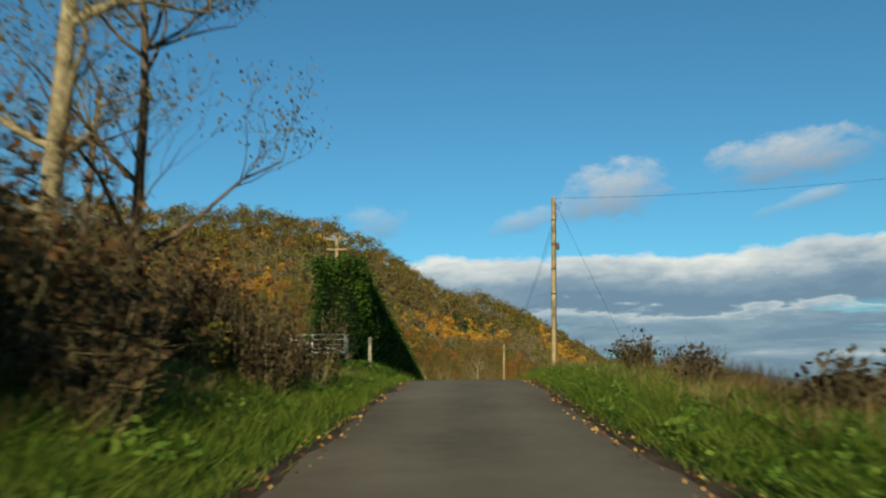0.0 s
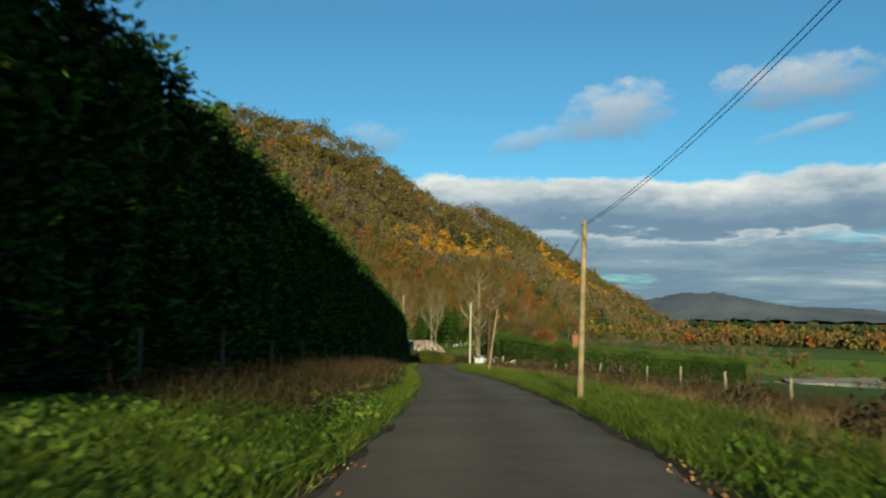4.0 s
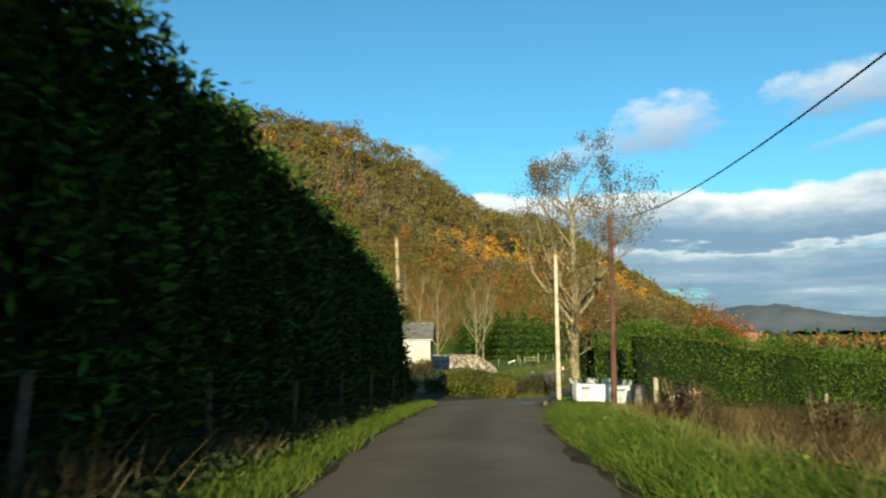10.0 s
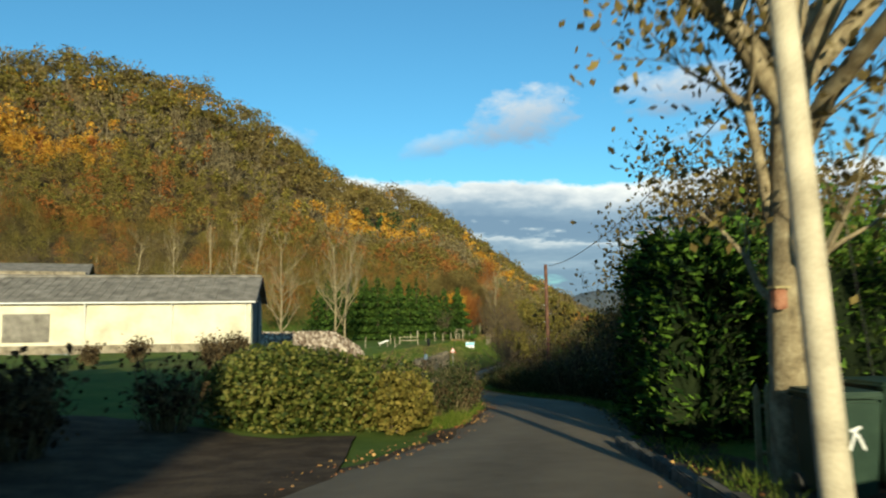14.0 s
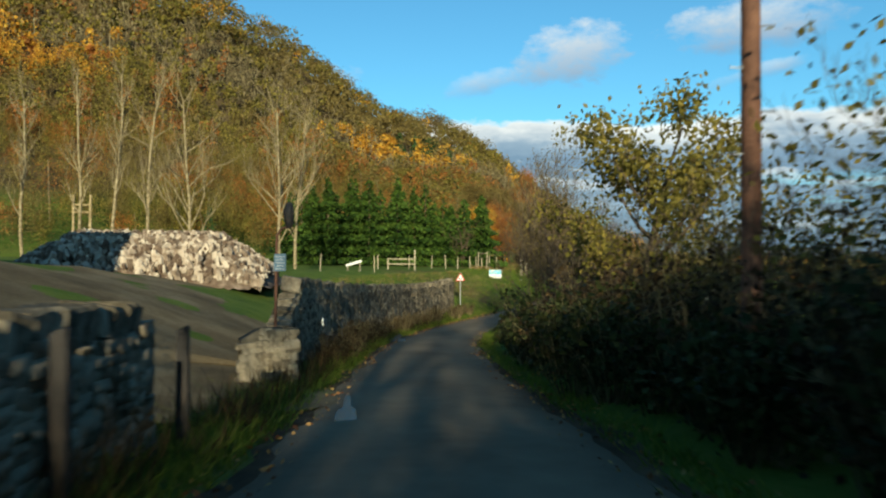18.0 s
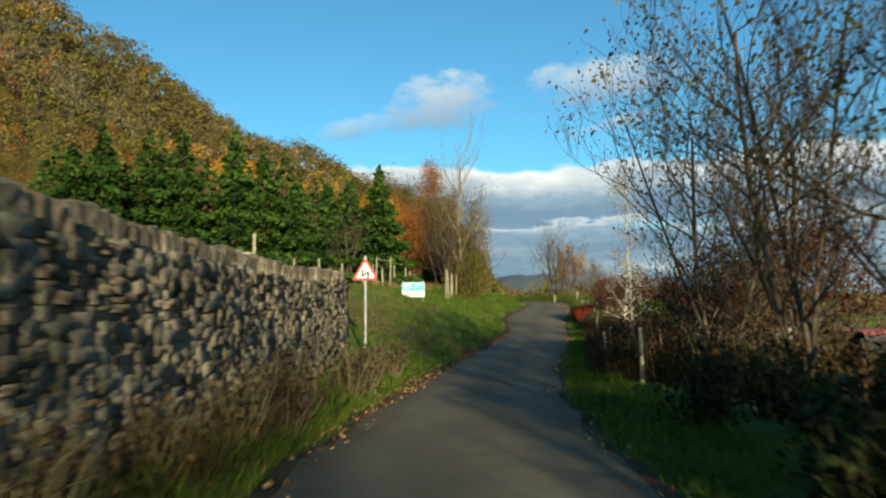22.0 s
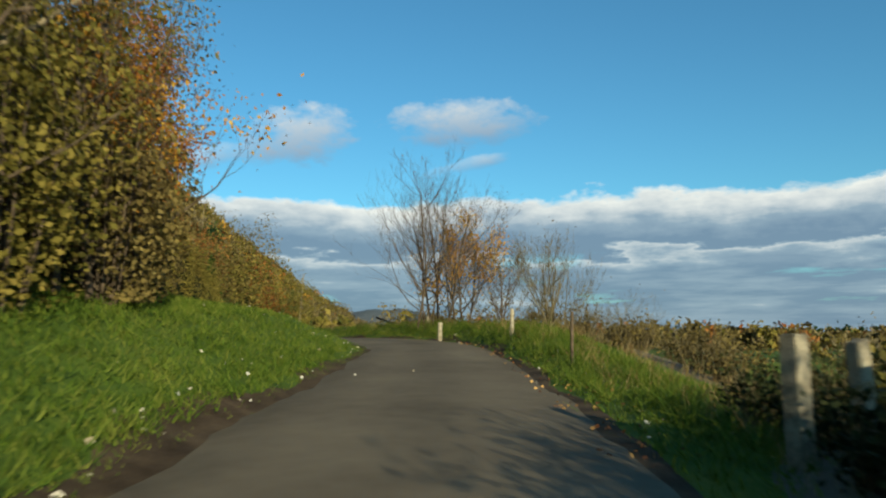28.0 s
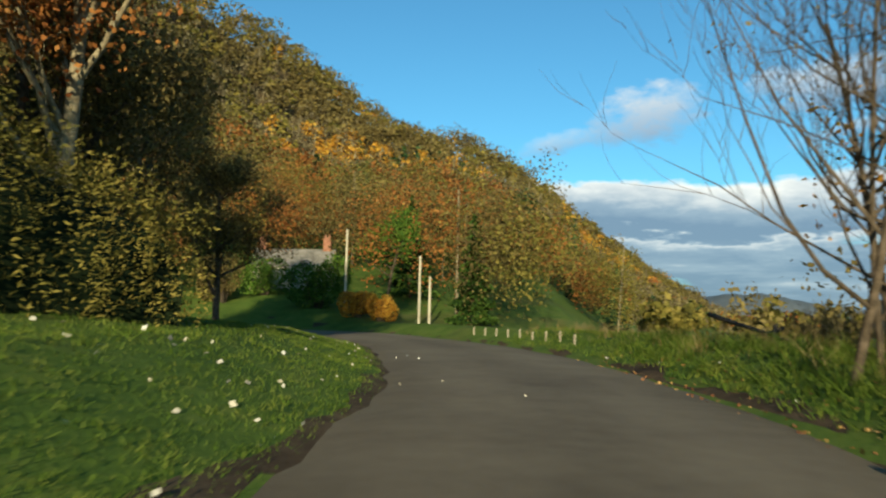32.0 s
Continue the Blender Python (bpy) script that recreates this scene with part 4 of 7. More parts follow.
def wires(name, label, a, b, sag, radius, offsets=((0, 0, 0),)):
    ob = thing(name, label, "wire")
    t = np.linspace(0, 1, 18)
    for off in offsets:
        p = np.array(a)[None] * (1 - t)[:, None] + np.array(b)[None] * t[:, None] + np.array(off)
        p[:, 2] -= sag * 4 * t * (1 - t)
        w = Pile()
        w.tube(p, np.full(18, radius), 4)
        part_mesh("wire", w.mesh("wire", M_WIRE), ob)
    return ob


P1, P1T = (5.35, 41.6, 2.0), (5.7, 41.8, 9.9)
P2, P2T = (6.65, 70.0, 0.7), (6.85, 70.3, 5.3)
P3, P3T = (7.72, 101.4, -1.1), (8.3, 101.6, 2.98)
P4, P4T = (11.15, 133.0, -3.4), (11.3, 133.2, 5.0)
PW, PWT = (9.6, 138.85, -3.5), (9.7, 139.6, 3.9)
pole("tall weathered wooden pole with cables and metal fittings on the verge", P1, P1T, 0.105, M_POLE, extra=1.0)
pole("wooden power pole with crossarms rising out of the hedge", (-6.1, 61.4, 1.4), (-5.95, 61.4, 12.6), 0.15, M_POLE, arms=2)
pole("short pale wooden telephone pole in the verge weeds", P2, P2T, 0.085, M_POLE)
pole("leaning pale wooden telephone pole in the verge", P3, P3T, 0.075, M_POLE, extra=0.0, steps_on=3)
pole("dark red-brown creosoted pole by the garden hedge", P4, P4T, 0.13, M_POLE_RED, steps_on=8)
pole("pale bare wooden pole leaning beside the big tree", PW, PWT, 0.13, M_POLE_PALE)
pole("weathered wooden pole at the end of the conifer hedge", (1.75, 137.6, -3.4), (1.5, 137.2, 4.6), 0.13, M_POLE, extra=1.0)
P6, P6T = (18.5, 173.8, -6.6), (18.4, 173.7, 0.95)
pole("dark red-brown creosoted pole in the roadside thicket", P6, P6T, 0.12, M_POLE_RED, steps_on=8)
wires("overhead_wire", "black overhead wires between the roadside poles", (6.0, 41.7, 9.75), P2T, 1.1, 0.009, ((0, 0, -0.08), (-0.12, 0, -0.1)))
wires("overhead_wire", "black overhead wires between the roadside poles", P2T, P3T, 1.3, 0.009, ((0, 0, -0.2), (0.06, 0, 0)))
wires("overhead_wire", "thick black cable from pole to pole", P3T, P4T, 0.8, 0.016, ((0, 0, -0.1),))
wires("overhead_wire", "thick black cable from pole to pole", P4T, P6T, 1.6, 0.016, ((0, 0, -0.05),))
wires("overhead_wire", "thin wires that leave the pole over the field", P1T, (30, 20, 8), 1.0, 0.006)
wires("stay_wire", "steel stay wire from the pole down to the verge", P1T, (8.6, 40.5, 2.2), 0.0, 0.007)
wires("overhead_wire", "thin overhead wires crossing the lane", (1.5, 137.2, 4.4), PWT, 0.3, 0.006, ((0, 0, 0), (0, 0, -0.4), (0, 0.1, 0.3)))


# ---- the long cream outbuilding in the yard ----
def shed():
    ob = thing("outbuilding", "long cream-rendered outbuilding with a shallow grey roof and boarded gable", "outbuilding", (0, 0, -3.9))
    x0, x1, y0, y1, eave, ridge = -17.0, 1.5, 181.0, 189.4, 3.15, 4.75
    part("front_wall", box_bm(x1 - x0, 0.22, eave, ((x0 + x1) / 2, y0 + 0.11, eave / 2), 0.01), M_RENDER, ob)
    part("back_wall", box_bm(x1 - x0, 0.22, eave, ((x0 + x1) / 2, y1 - 0.11, eave / 2), 0.01), M_RENDER, ob)
    part("plinth", box_bm(x1 - x0 + 0.04, 0.05, 0.5, ((x0 + x1) / 2, y0 - 0.024, 0.25), 0.01), M_STONE, ob, "weathered grey plinth")
    for gx in (x0 + 0.11, x1 - 0.11):
        bm = bmesh.new()
        m = (y0 + y1) / 2
        prof = [(y0 + 0.22, 0), (y1 - 0.22, 0), (y1 - 0.22, eave), (m, ridge - 0.06), (y0 + 0.22, eave)]
        a = [bm.verts.new((gx - 0.11, p, z)) for p, z in prof]
        b = [bm.verts.new((gx + 0.11, p, z)) for p, z in prof]
        bm.faces.new(a[::-1]), bm.faces.new(b)
        for i in range(5):
            bm.faces.new((a[i], a[(i + 1) % 5], b[(i + 1) % 5], b[i]))
        part("gable", bm, M_DOOR_GREY if gx > 0 else M_RENDER, ob)
    m, rise = (y0 + y1) / 2, ridge - eave
    for sgn in (-1, 1):
        half = (y1 - y0) / 2 + 0.35
        slope = math.atan2(rise, (y1 - y0) / 2)
        bm = box_bm(x1 - x0 + 0.7, half / math.cos(slope), 0.07, ((x0 + x1) / 2, m + sgn * half / 2, ridge - 0.5 * half * math.tan(slope) + 0.06), 0.01, Matrix.Rotation(-sgn * slope, 4, "X"))
        roof = part("roof_slope", bm, M_ROOF, ob)
        for k in range(36):
            cx = x0 - 0.2 + (x1 - x0 + 0.4) * (k + 0.5) / 36
            bmr = box_bm(0.07, half / math.cos(slope) - 0.05, 0.03, (cx, m + sgn * half / 2, ridge - 0.5 * half * math.tan(slope) + 0.11), 0.01, Matrix.Rotation(-sgn * slope, 4, "X"))
            part("roof_rib", bmr, M_ROOF, roof)
    w = Pile()
    w.tube([(x0 - 0.3, m, ridge + 0.12), (x1 + 0.3, m, ridge + 0.12)], [0.1, 0.1], 8)
    part_mesh("ridge_cap", w.mesh("ridge_cap", M_ROOF), ob)
    g = Pile()
    g.tube([(x0 - 0.3, y0 - 0.33, eave - 0.12), (x1 + 0.3, y0 - 0.33, eave - 0.12)], [0.06, 0.06], 8)
    part_mesh("gutter", g.mesh("gutter", M_WHITE), ob)
    for dx in (-14.5, -8.2, -3.2, 1.2):
        d = Pile()
        d.tube([(dx, y0 - 0.3, eave - 0.15), (dx, y0 - 0.06, eave - 0.45), (dx, y0 - 0.06, 0.1)], [0.045] * 3, 8)
        part_mesh("downpipe", d.mesh("downpipe", M_WHITE), ob)
    part("blocked_opening", box_bm(2.6, 0.06, 1.7, (-11.5, y0 - 0.03, 1.55), 0.02), M_ROOF, ob, "grey boarded-up window")
    # boarded gable with tall sliding doors
    gx = x1 + 0.03
    for y, wd, hh, mm in ((182.0, 1.7, 2.9, M_DOOR_GREY), (184.0, 2.1, 3.2, M_DOOR_GREY), (186.2, 1.2, 3.1, M_DARK_METAL), (188.2, 1.9, 1.5, M_RENDER)):
        d = part("door_leaf", box_bm(0.06, wd, hh, (gx, y, hh / 2 + 0.05), 0.01), mm, ob)
        for k in range(int(wd / 0.28)):
            part("board", box_bm(0.03, 0.06, hh - 0.1, (gx + 0.035, y - wd / 2 + 0.2 + k * 0.28, hh / 2 + 0.05), 0.005), M_DOOR_GREY, d)
    part("door_rail", box_bm(0.1, 7.6, 0.1, (gx + 0.03, m, 3.35), 0.01), M_DARK_METAL, ob)
    for sgn in (-1, 1):
        half = (y1 - y0) / 2 + 0.35
        slope = math.atan2(rise, (y1 - y0) / 2)
        part("bargeboard", box_bm(0.05, half / math.cos(slope), 0.2, (x1 + 0.36, m + sgn * half / 2, ridge - 0.5 * half * math.tan(slope)), 0.01, Matrix.Rotation(-sgn * slope, 4, "X")), M_DARK_METAL, ob)


shed()


# ---- the double-bend warning sign ----
def warning_sign(at):
    ob = thing("warning_sign", "red-edged triangular double bend sign on a grey post in the grass", "road sign", at)
    w = Pile()
    w.tube([(0, 0, -0.3), (0, 0, 2.1)], [0.038, 0.038], 10)
    part_mesh("post", w.mesh("post", M_STEEL), ob)

    def tri(side, y, thick, mat, name, parent, label=""):
        bm = bmesh.new()
        h = side * 0.866
        pts = [(-side / 2, -h / 3), (side / 2, -h / 3), (0, 2 * h / 3)]
        a = [bm.verts.new((px, y, 1.66 + pz)) for px, pz in pts]
        f = bm.faces.new(a)
        r = bmesh.ops.extrude_face_region(bm, geom=[f])
        bmesh.ops.translate(bm, vec=(0, thick, 0), verts=[v for v in r["geom"] if isinstance(v, bmesh.types.BMVert)])
        bmesh.ops.bevel(bm, geom=[e for e in bm.edges if abs(e.verts[0].co.y - e.verts[1].co.y) > thick * 0.5], offset=side * 0.06, segments=4, affect="EDGES")
        bmesh.ops.recalc_face_normals(bm, faces=bm.faces)
        return part(name, bm, mat, parent, label)

    plate = tri(0.70, -0.062, 0.02, M_RED, "plate", ob, "red border plate")
    tri(0.52, -0.066, 0.004, M_WHITE, "white_field", plate)
    for k, (dx, dz, wd, hh, turn) in enumerate(((-0.075, 0.035, 0.045, 0.17, 0), (0.0, 0.0, 0.04, 0.19, -58), (0.075, -0.035, 0.045, 0.19, 0))):
        part("arrow_stroke", box_bm(wd, 0.003, hh, (dx, -0.069, 1.62 + dz), 0.001, Matrix.Rotation(radians(-turn), 4, "Y")), M_BLACK, plate)
    for z in (1.5, 1.85):
        part("clamp", box_bm(0.1, 0.06, 0.04, (0, -0.02, z), 0.005), M_STEEL, ob)
    ob.rotation_euler = (0, 0, radians(-14))


warning_sign((21.15, 218.7, -7.62))


# ---- roadside grass, weeds and litter ----
def strip_points(rng, n, y0, y1, side, d0, d1, power=1.0):
    """Random spots beside the lane, between d0 and d1 metres off the tarmac's edge."""
    y = rng.uniform(y0, y1, n)
    d = d0 + (d1 - d0) * rng.uniform(0, 1, n) ** power
    d = side * (d + np.where(side < 0, left_edge(y), right_edge(y)))
    x = lane_x(y) + d / lane_cos(y)
    return np.stack([x, y, ground_z(x, y) - 0.01], 1)


def grass(name, mat, label, spots, rng, high, wide, lean=0.35, tuft=5, scatter=0.06):
    p = np.repeat(spots, tuft, 0)
    p[:, :2] += rng.normal(0, scatter, (len(p), 2))
    return stuff(name, *blades(rng, p, high, wide, lean), mat, label, "grass")


def patchy(rng, p, size=2.2, cut=0.0):
    v = np.sin(p[:, 0] * 6.28 / size + 1.7) * np.sin(p[:, 1] * 6.28 / (size * 1.4)) + rng.normal(0, 0.5, len(p))
    return p[v > cut]


def build_verges():
    rng = np.random.default_rng(31)
    near = [strip_points(rng, 9000, 6, 50, -1, 0.15, 2.2), strip_points(rng, 3000, 50, 62, -1, 0.15, 2.0), strip_points(rng, 7500, 62, 136, -1, 0.1, 0.95), strip_points(rng, 7000, 151, 213, -1, 0.2, 1.3),
            strip_points(rng, 9000, 6, 60, 1, 0.15, 2.6), strip_points(rng, 12000, 60, 126, 1, 0.15, 2.4), strip_points(rng, 1500, 138, 196, 1, 0.1, 0.6), strip_points(rng, 4000, 196, 236, 1, 0.15, 1.4)]
    p = np.concatenate(near)
    grass("verge_grass", M_GRASS, "lush green grass on the verges", p, rng, 0.2, 0.02, 0.7, 4, 0.08)
    bank = np.concatenate([strip_points(rng, 15000, 208, 262, -1, 0.4, 8.5, 1.3), strip_points(rng, 5000, 250, 266, -1, 0.5, 7.5, 1.2), strip_points(rng, 8000, 236, 300, 1, 0.25, 3.2)])
    lawn = np.concatenate([strip_points(rng, 17000, 262, 300, -1, 0.1, 7.5, 1.2), strip_points(rng, 6000, 236, 264, -1, 0.2, 6.0, 1.2)])
    grass("lawn_grass", M_GRASS, "short mown green grass by the lane", lawn, rng, 0.065, 0.014, 0.8, 5, 0.08)
    grass("bank_grass", M_GRASS, "short green grass on the banks", bank, rng, 0.14, 0.022, 0.7, 4, 0.1)
    tall = np.concatenate([patchy(rng, strip_points(rng, 2000, 6, 46, -1, 1.4, 3.6)), patchy(rng, strip_points(rng, 1400, 62, 137, -1, 1.0, 2.6), 3.1),
                           patchy(rng, strip_points(rng, 5000, 6, 60, 1, 1.2, 5.0)), patchy(rng, strip_points(rng, 6000, 60, 126, 1, 1.6, 6.0)),
                           patchy(rng, strip_points(rng, 2600, 236, 300, 1, 1.0, 4.5), 1.7, 0.5), patchy(rng, strip_points(rng, 1800, 212, 236, -1, 3.0, 8.0), 2.0, 0.6),
                           patchy(rng, strip_points(rng, 1500, 244, 262, -1, 5.5, 8.5), 2.0, 0.3)])
    grass("dead_grass", M_STRAW, "tall straw-coloured dead grass", tall, rng, 0.42, 0.012, 0.55, 7, 0.1)
    dark = np.concatenate([patchy(rng, strip_points(rng, 4200, 60, 137, -1, 1.3, 3.2), 2.6), patchy(rng, strip_points(rng, 5200, 62, 128, 1, 2.6, 9.0), 2.4),
                           patchy(rng, strip_points(rng, 2600, 6, 40, 1, 2.0, 6.0), 2.4, 0.4), patchy(rng, strip_points(rng, 3200, 214, 240, 1, 0.9, 4.0), 2.0, -0.3), patchy(rng, strip_points(rng, 1600, 156, 212, -1, 0.4, 1.1), 1.6, 0.1)])
    grass("dead_weeds", M_WEED, "brown stems of dead weeds", dark, rng, 0.65, 0.014, 0.4, 7, 0.12)
    long = np.concatenate([patchy(rng, strip_points(rng, 3200, 44, 62, -1, 0.5, 2.4), 1.5, -0.3), patchy(rng, strip_points(rng, 4200, 6, 44, -1, 0.6, 3.0), 1.6, -0.1), patchy(rng, strip_points(rng, 5000, 6, 60, 1, 0.3, 2.8), 1.7, -0.2),
                           patchy(rng, strip_points(rng, 9500, 60, 127, 1, 0.25, 2.3), 1.6, -0.4), patchy(rng, strip_points(rng, 2300, 152, 215, -1, 0.3, 1.1), 1.4, 0.1), patchy(rng, strip_points(rng, 2400, 250, 290, 1, 0.5, 2.4), 1.5, 0.0)])
    grass("rough_grass", M_GRASS, "long tussocky grass bending over the verges", long, rng, 0.34, 0.016, 1.0, 7, 0.07)
    # broad green weeds
    w = np.concatenate([patchy(rng, strip_points(rng, 3400, 6, 60, 1, 0.4, 2.8), 2.7, 0.3), patchy(rng, strip_points(rng, 4600, 60, 126, 1, 0.5, 3.0), 2.7, 0.2),
                        patchy(rng, strip_points(rng, 2400, 6, 48, -1, 0.8, 3.0), 2.2, 0.4), patchy(rng, strip_points(rng, 6000, 46, 68, -1, 0.5, 3.4), 2.2, -0.2)])
    w = np.repeat(w, 9, 0) + rng.normal(0, 1, (len(w) * 9, 3)) * [0.13, 0.13, 0.05] + [0, 0, 0.13]
    stuff("verge_weeds", *cards(rng, w, 0.065, 0.4, 1.8), M_LEAF_GREEN, "broad-leaved green weeds on the verges", "weeds")
    # low weeds whose near-black green stands in for the tall hedge's shade on the verge
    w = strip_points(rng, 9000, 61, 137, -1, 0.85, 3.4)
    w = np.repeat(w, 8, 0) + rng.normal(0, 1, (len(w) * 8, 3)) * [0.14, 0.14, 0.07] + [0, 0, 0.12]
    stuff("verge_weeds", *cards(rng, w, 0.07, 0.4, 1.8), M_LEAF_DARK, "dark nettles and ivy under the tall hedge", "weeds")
    # fallen leaves along the edges
    f = np.concatenate([strip_points(rng, 2600, 140, 236, -1, -0.5, 0.6), strip_points(rng, 3200, 140, 236, 1, -0.6, 0.7), strip_points(rng, 1200, 8, 60, 1, -0.3, 0.4),
                        strip_points(rng, 900, 8, 60, -1, -0.3, 0.5), strip_points(rng, 1200, 208, 236, -1, -0.2, 1.6), strip_points(rng, 700, 250, 290, 1, -0.4, 1.0)])
    f[:, 2] = np.maximum(f[:, 2] + 0.03, lane_z(f[:, 1]) - 0.02)
    v, q = cards(rng, f, 0.05, 0.75, 1.2)
    stuff("fallen_leaves", v, q, M_LITTER, "brown fallen leaves along the edge of the lane", "leaves")
    f = np.concatenate([strip_points(rng, 240, 236, 300, -1, 0.2, 4.0, 1.4), strip_points(rng, 40, 240, 290, 1, -0.4, 1.2), strip_points(rng, 12, 240, 290, -1, -2.4, 0.2)])
    f[:, 2] = np.maximum(f[:, 2] + 0.05, lane_z(f[:, 1]) + 0.0)
    stuff("fallen_leaves", *cards(rng, f, 0.07, 0.7, 1.2), M_LITTER_PALE, "pale fallen leaves scattered on grass and tarmac", "leaves")


build_verges()


# ---- start of the lane: scrubby bank, two ashes, gate ----
def scrub(name, label, y0, y1, side, d0, d1, n, high, leaf, seed, twig_n=60, card=0.09, per=260):
    """Brown thicket: several separate bushes along the lane, with stems and clinging leaves."""
    rng = np.random.default_rng(seed)
    for k in range(n):
        y = y0 + (y1 - y0) * (k + rng.uniform(0.1, 0.9)) / n
        d = rng.uniform(d0, d1)
        x, y = beside(y, side * (d + (left_edge(y) if side < 0 else right_edge(y))))
        h = high * rng.uniform(0.7, 1.25)
        ob = thing(name, label, "bush", place(x, y), name + "s by the lane")
        wood, tips = Pile(), []
        for _ in range(twig_n):
            a, r = rng.uniform(0, 6.28), h * 0.55 * math.sqrt(rng.uniform())
            b = np.array([math.cos(a) * r * 0.35, math.sin(a) * r * 0.35, -0.1])
            t = np.array([math.cos(a) * r, math.sin(a) * r, h * rng.uniform(0.45, 1.0)])
            m = (b + t) / 2 + rng.normal(0, 0.12, 3) * h * 0.4
            wood.tube([b, m, t], [0.016, 0.010, 0.004], 3)
            for _ in range(2):
                e = m + (t - m) * rng.uniform(0, 0.8)
                q = e + rng.normal(0, 0.22, 3) * h * 0.6 + [0, 0, 0.12]
                wood.tube([e, q], [0.006, 0.003], 3)
                tips += [e, q, (e + q) / 2]
            tips += [m, t]
        part_mesh("stem_tangle", wood.mesh("stem_tangle", M_TWIG), ob)
        tips = np.array(tips)
        p = tips[rng.integers(0, len(tips), per)] + rng.normal(0, 0.1, (per, 3))
        part_mesh("foliage", mesh_from("foliage", *cards(rng, p, card), leaf), ob)


scrub("bramble_bush", "brown tangled bush with a few clinging leaves on the bank", 8, 29, -1, 2.6, 6.0, 18, 2.7, M_LEAF_REDBROWN, 41, 90, 0.09, 900)
scrub("bramble_bush", "low olive-green bramble on the bank", 7, 36, -1, 2.4, 4.6, 13, 0.9, M_LEAF_OLIVE, 42, 50, 0.09, 500)
tree("ash_tree", "tall ash with a pale trunk and bare twigs on the bank", place(-6.6, 22.6), 51, 15, 4.2, M_BARK, M_LEAF_BROWN, 3500, 0.06, cluster=0.2, fork=0.22, limbs=16, girth=0.2, depth=4, twigs=4)
tree("ash_tree", "slimmer dark ash with bare hanging branches", place(-6.2, 25.0), 52, 13, 4.0, M_BARK_DARK, M_LEAF_BROWN, 3500, 0.06, cluster=0.2, fork=0.18, limbs=15, girth=0.14, depth=4, twigs=4)
tree("ash_tree", "bare ash at the edge of the bank", place(-9.5, 30.0), 53, 11, 3.6, M_BARK_DARK, M_LEAF_BROWN, 300, 0.05, fork=0.25, limbs=10, girth=0.14, depth=4, twigs=3)


# unseen trees behind the camera's start, added to throw shade on the left bank
for k, (tx, ty, hh) in enumerate(((-7.8, 1.5, 6.0), (-9.2, -5.0, 7.5), (-7.4, -11.0, 7.0), (-11.0, 4.0, 7.0))):
    tree("thorn_tree", "unseen leafy thorn tree behind the start, added to shade the bank", place(tx, ty), 451 + k, hh, 2.6, M_BARK_DARK, M_LEAF_BROWN, 5000, 0.1, cluster=0.3, fork=0.12, limbs=13, girth=0.1, stems=3, twigs=4, group="thorns on the bank")


def field_gate(a, b):
    a, b = Vector(a), Vector(b)
    ob = thing("field_gate", "galvanised five-bar field gate with a diagonal brace, shut", "gate", a)
    w = b - a
    for k, z in enumerate((0.25, 0.45, 0.65, 0.9, 1.15)):
        t = Pile()
        t.tube([(0, 0, z), (w.x, w.y, z + w.z)], [0.022, 0.022], 6)
        part_mesh("bar", t.mesh("bar", M_STEEL), ob)
    for f in (0.0, 0.5, 1.0):
        t = Pile()
        t.tube([(w.x * f, w.y * f, 0.2 + w.z * f), (w.x * f, w.y * f, 1.18 + w.z * f)], [0.026, 0.026], 6)
        part_mesh("upright", t.mesh("upright", M_STEEL), ob)
    t = Pile()
    t.tube([(w.x * 0.02, w.y * 0.02, 1.12), (w.x * 0.98, w.y * 0.98, 0.28 + w.z)], [0.02, 0.02], 6)
    part_mesh("brace", t.mesh("brace", M_STEEL), ob)


def wood_post(at, high=1.3, thick=0.12, label="weathered square wooden post", mat=None, group="", tilt=0.0, round_top=False, name="fence_post"):
    ob = thing(name, label, "post", at, group)
    if round_top:
        w = Pile()
        w.tube([(0, 0, -0.3), (0, 0, high - 0.03), (0, 0, high)], [thick / 2, thick / 2, thick * 0.38], 9)
        w.tube([(0, 0, high), (0, 0, high + 0.005)], [thick * 0.38, 0.005], 9)
        part_mesh("shaft", w.mesh("shaft", mat or M_POST), ob)
    else:
        bm = box_bm(thick, thick * 0.9, high + 0.3, (0, 0, high / 2 - 0.15), 0.012)
        for v in bm.verts:
            if v.co.z > high - 0.05:
                v.co.x *= 0.92
                v.co.z += 0.02 * math.sin(v.co.x * 40)
        part("shaft", bm, mat or M_POST, ob)
    ob.rotation_euler = (tilt * 0.6, tilt, tilt * 3)
    return ob


GATE_A, GATE_B = place(-7.3, 47.9), place(-4.05, 47.5)
GATE_A.z = GATE_B.z = max(GATE_A.z, GATE_B.z) - 0.1
field_gate(GATE_A, GATE_B)
for p in ((-7.45, 47.95), (-3.92, 47.5), (-2.8, 48.0)):
    wood_post(place(*p), 1.45, 0.17, "stout weathered gate post with a pale end grain", group="gate posts")


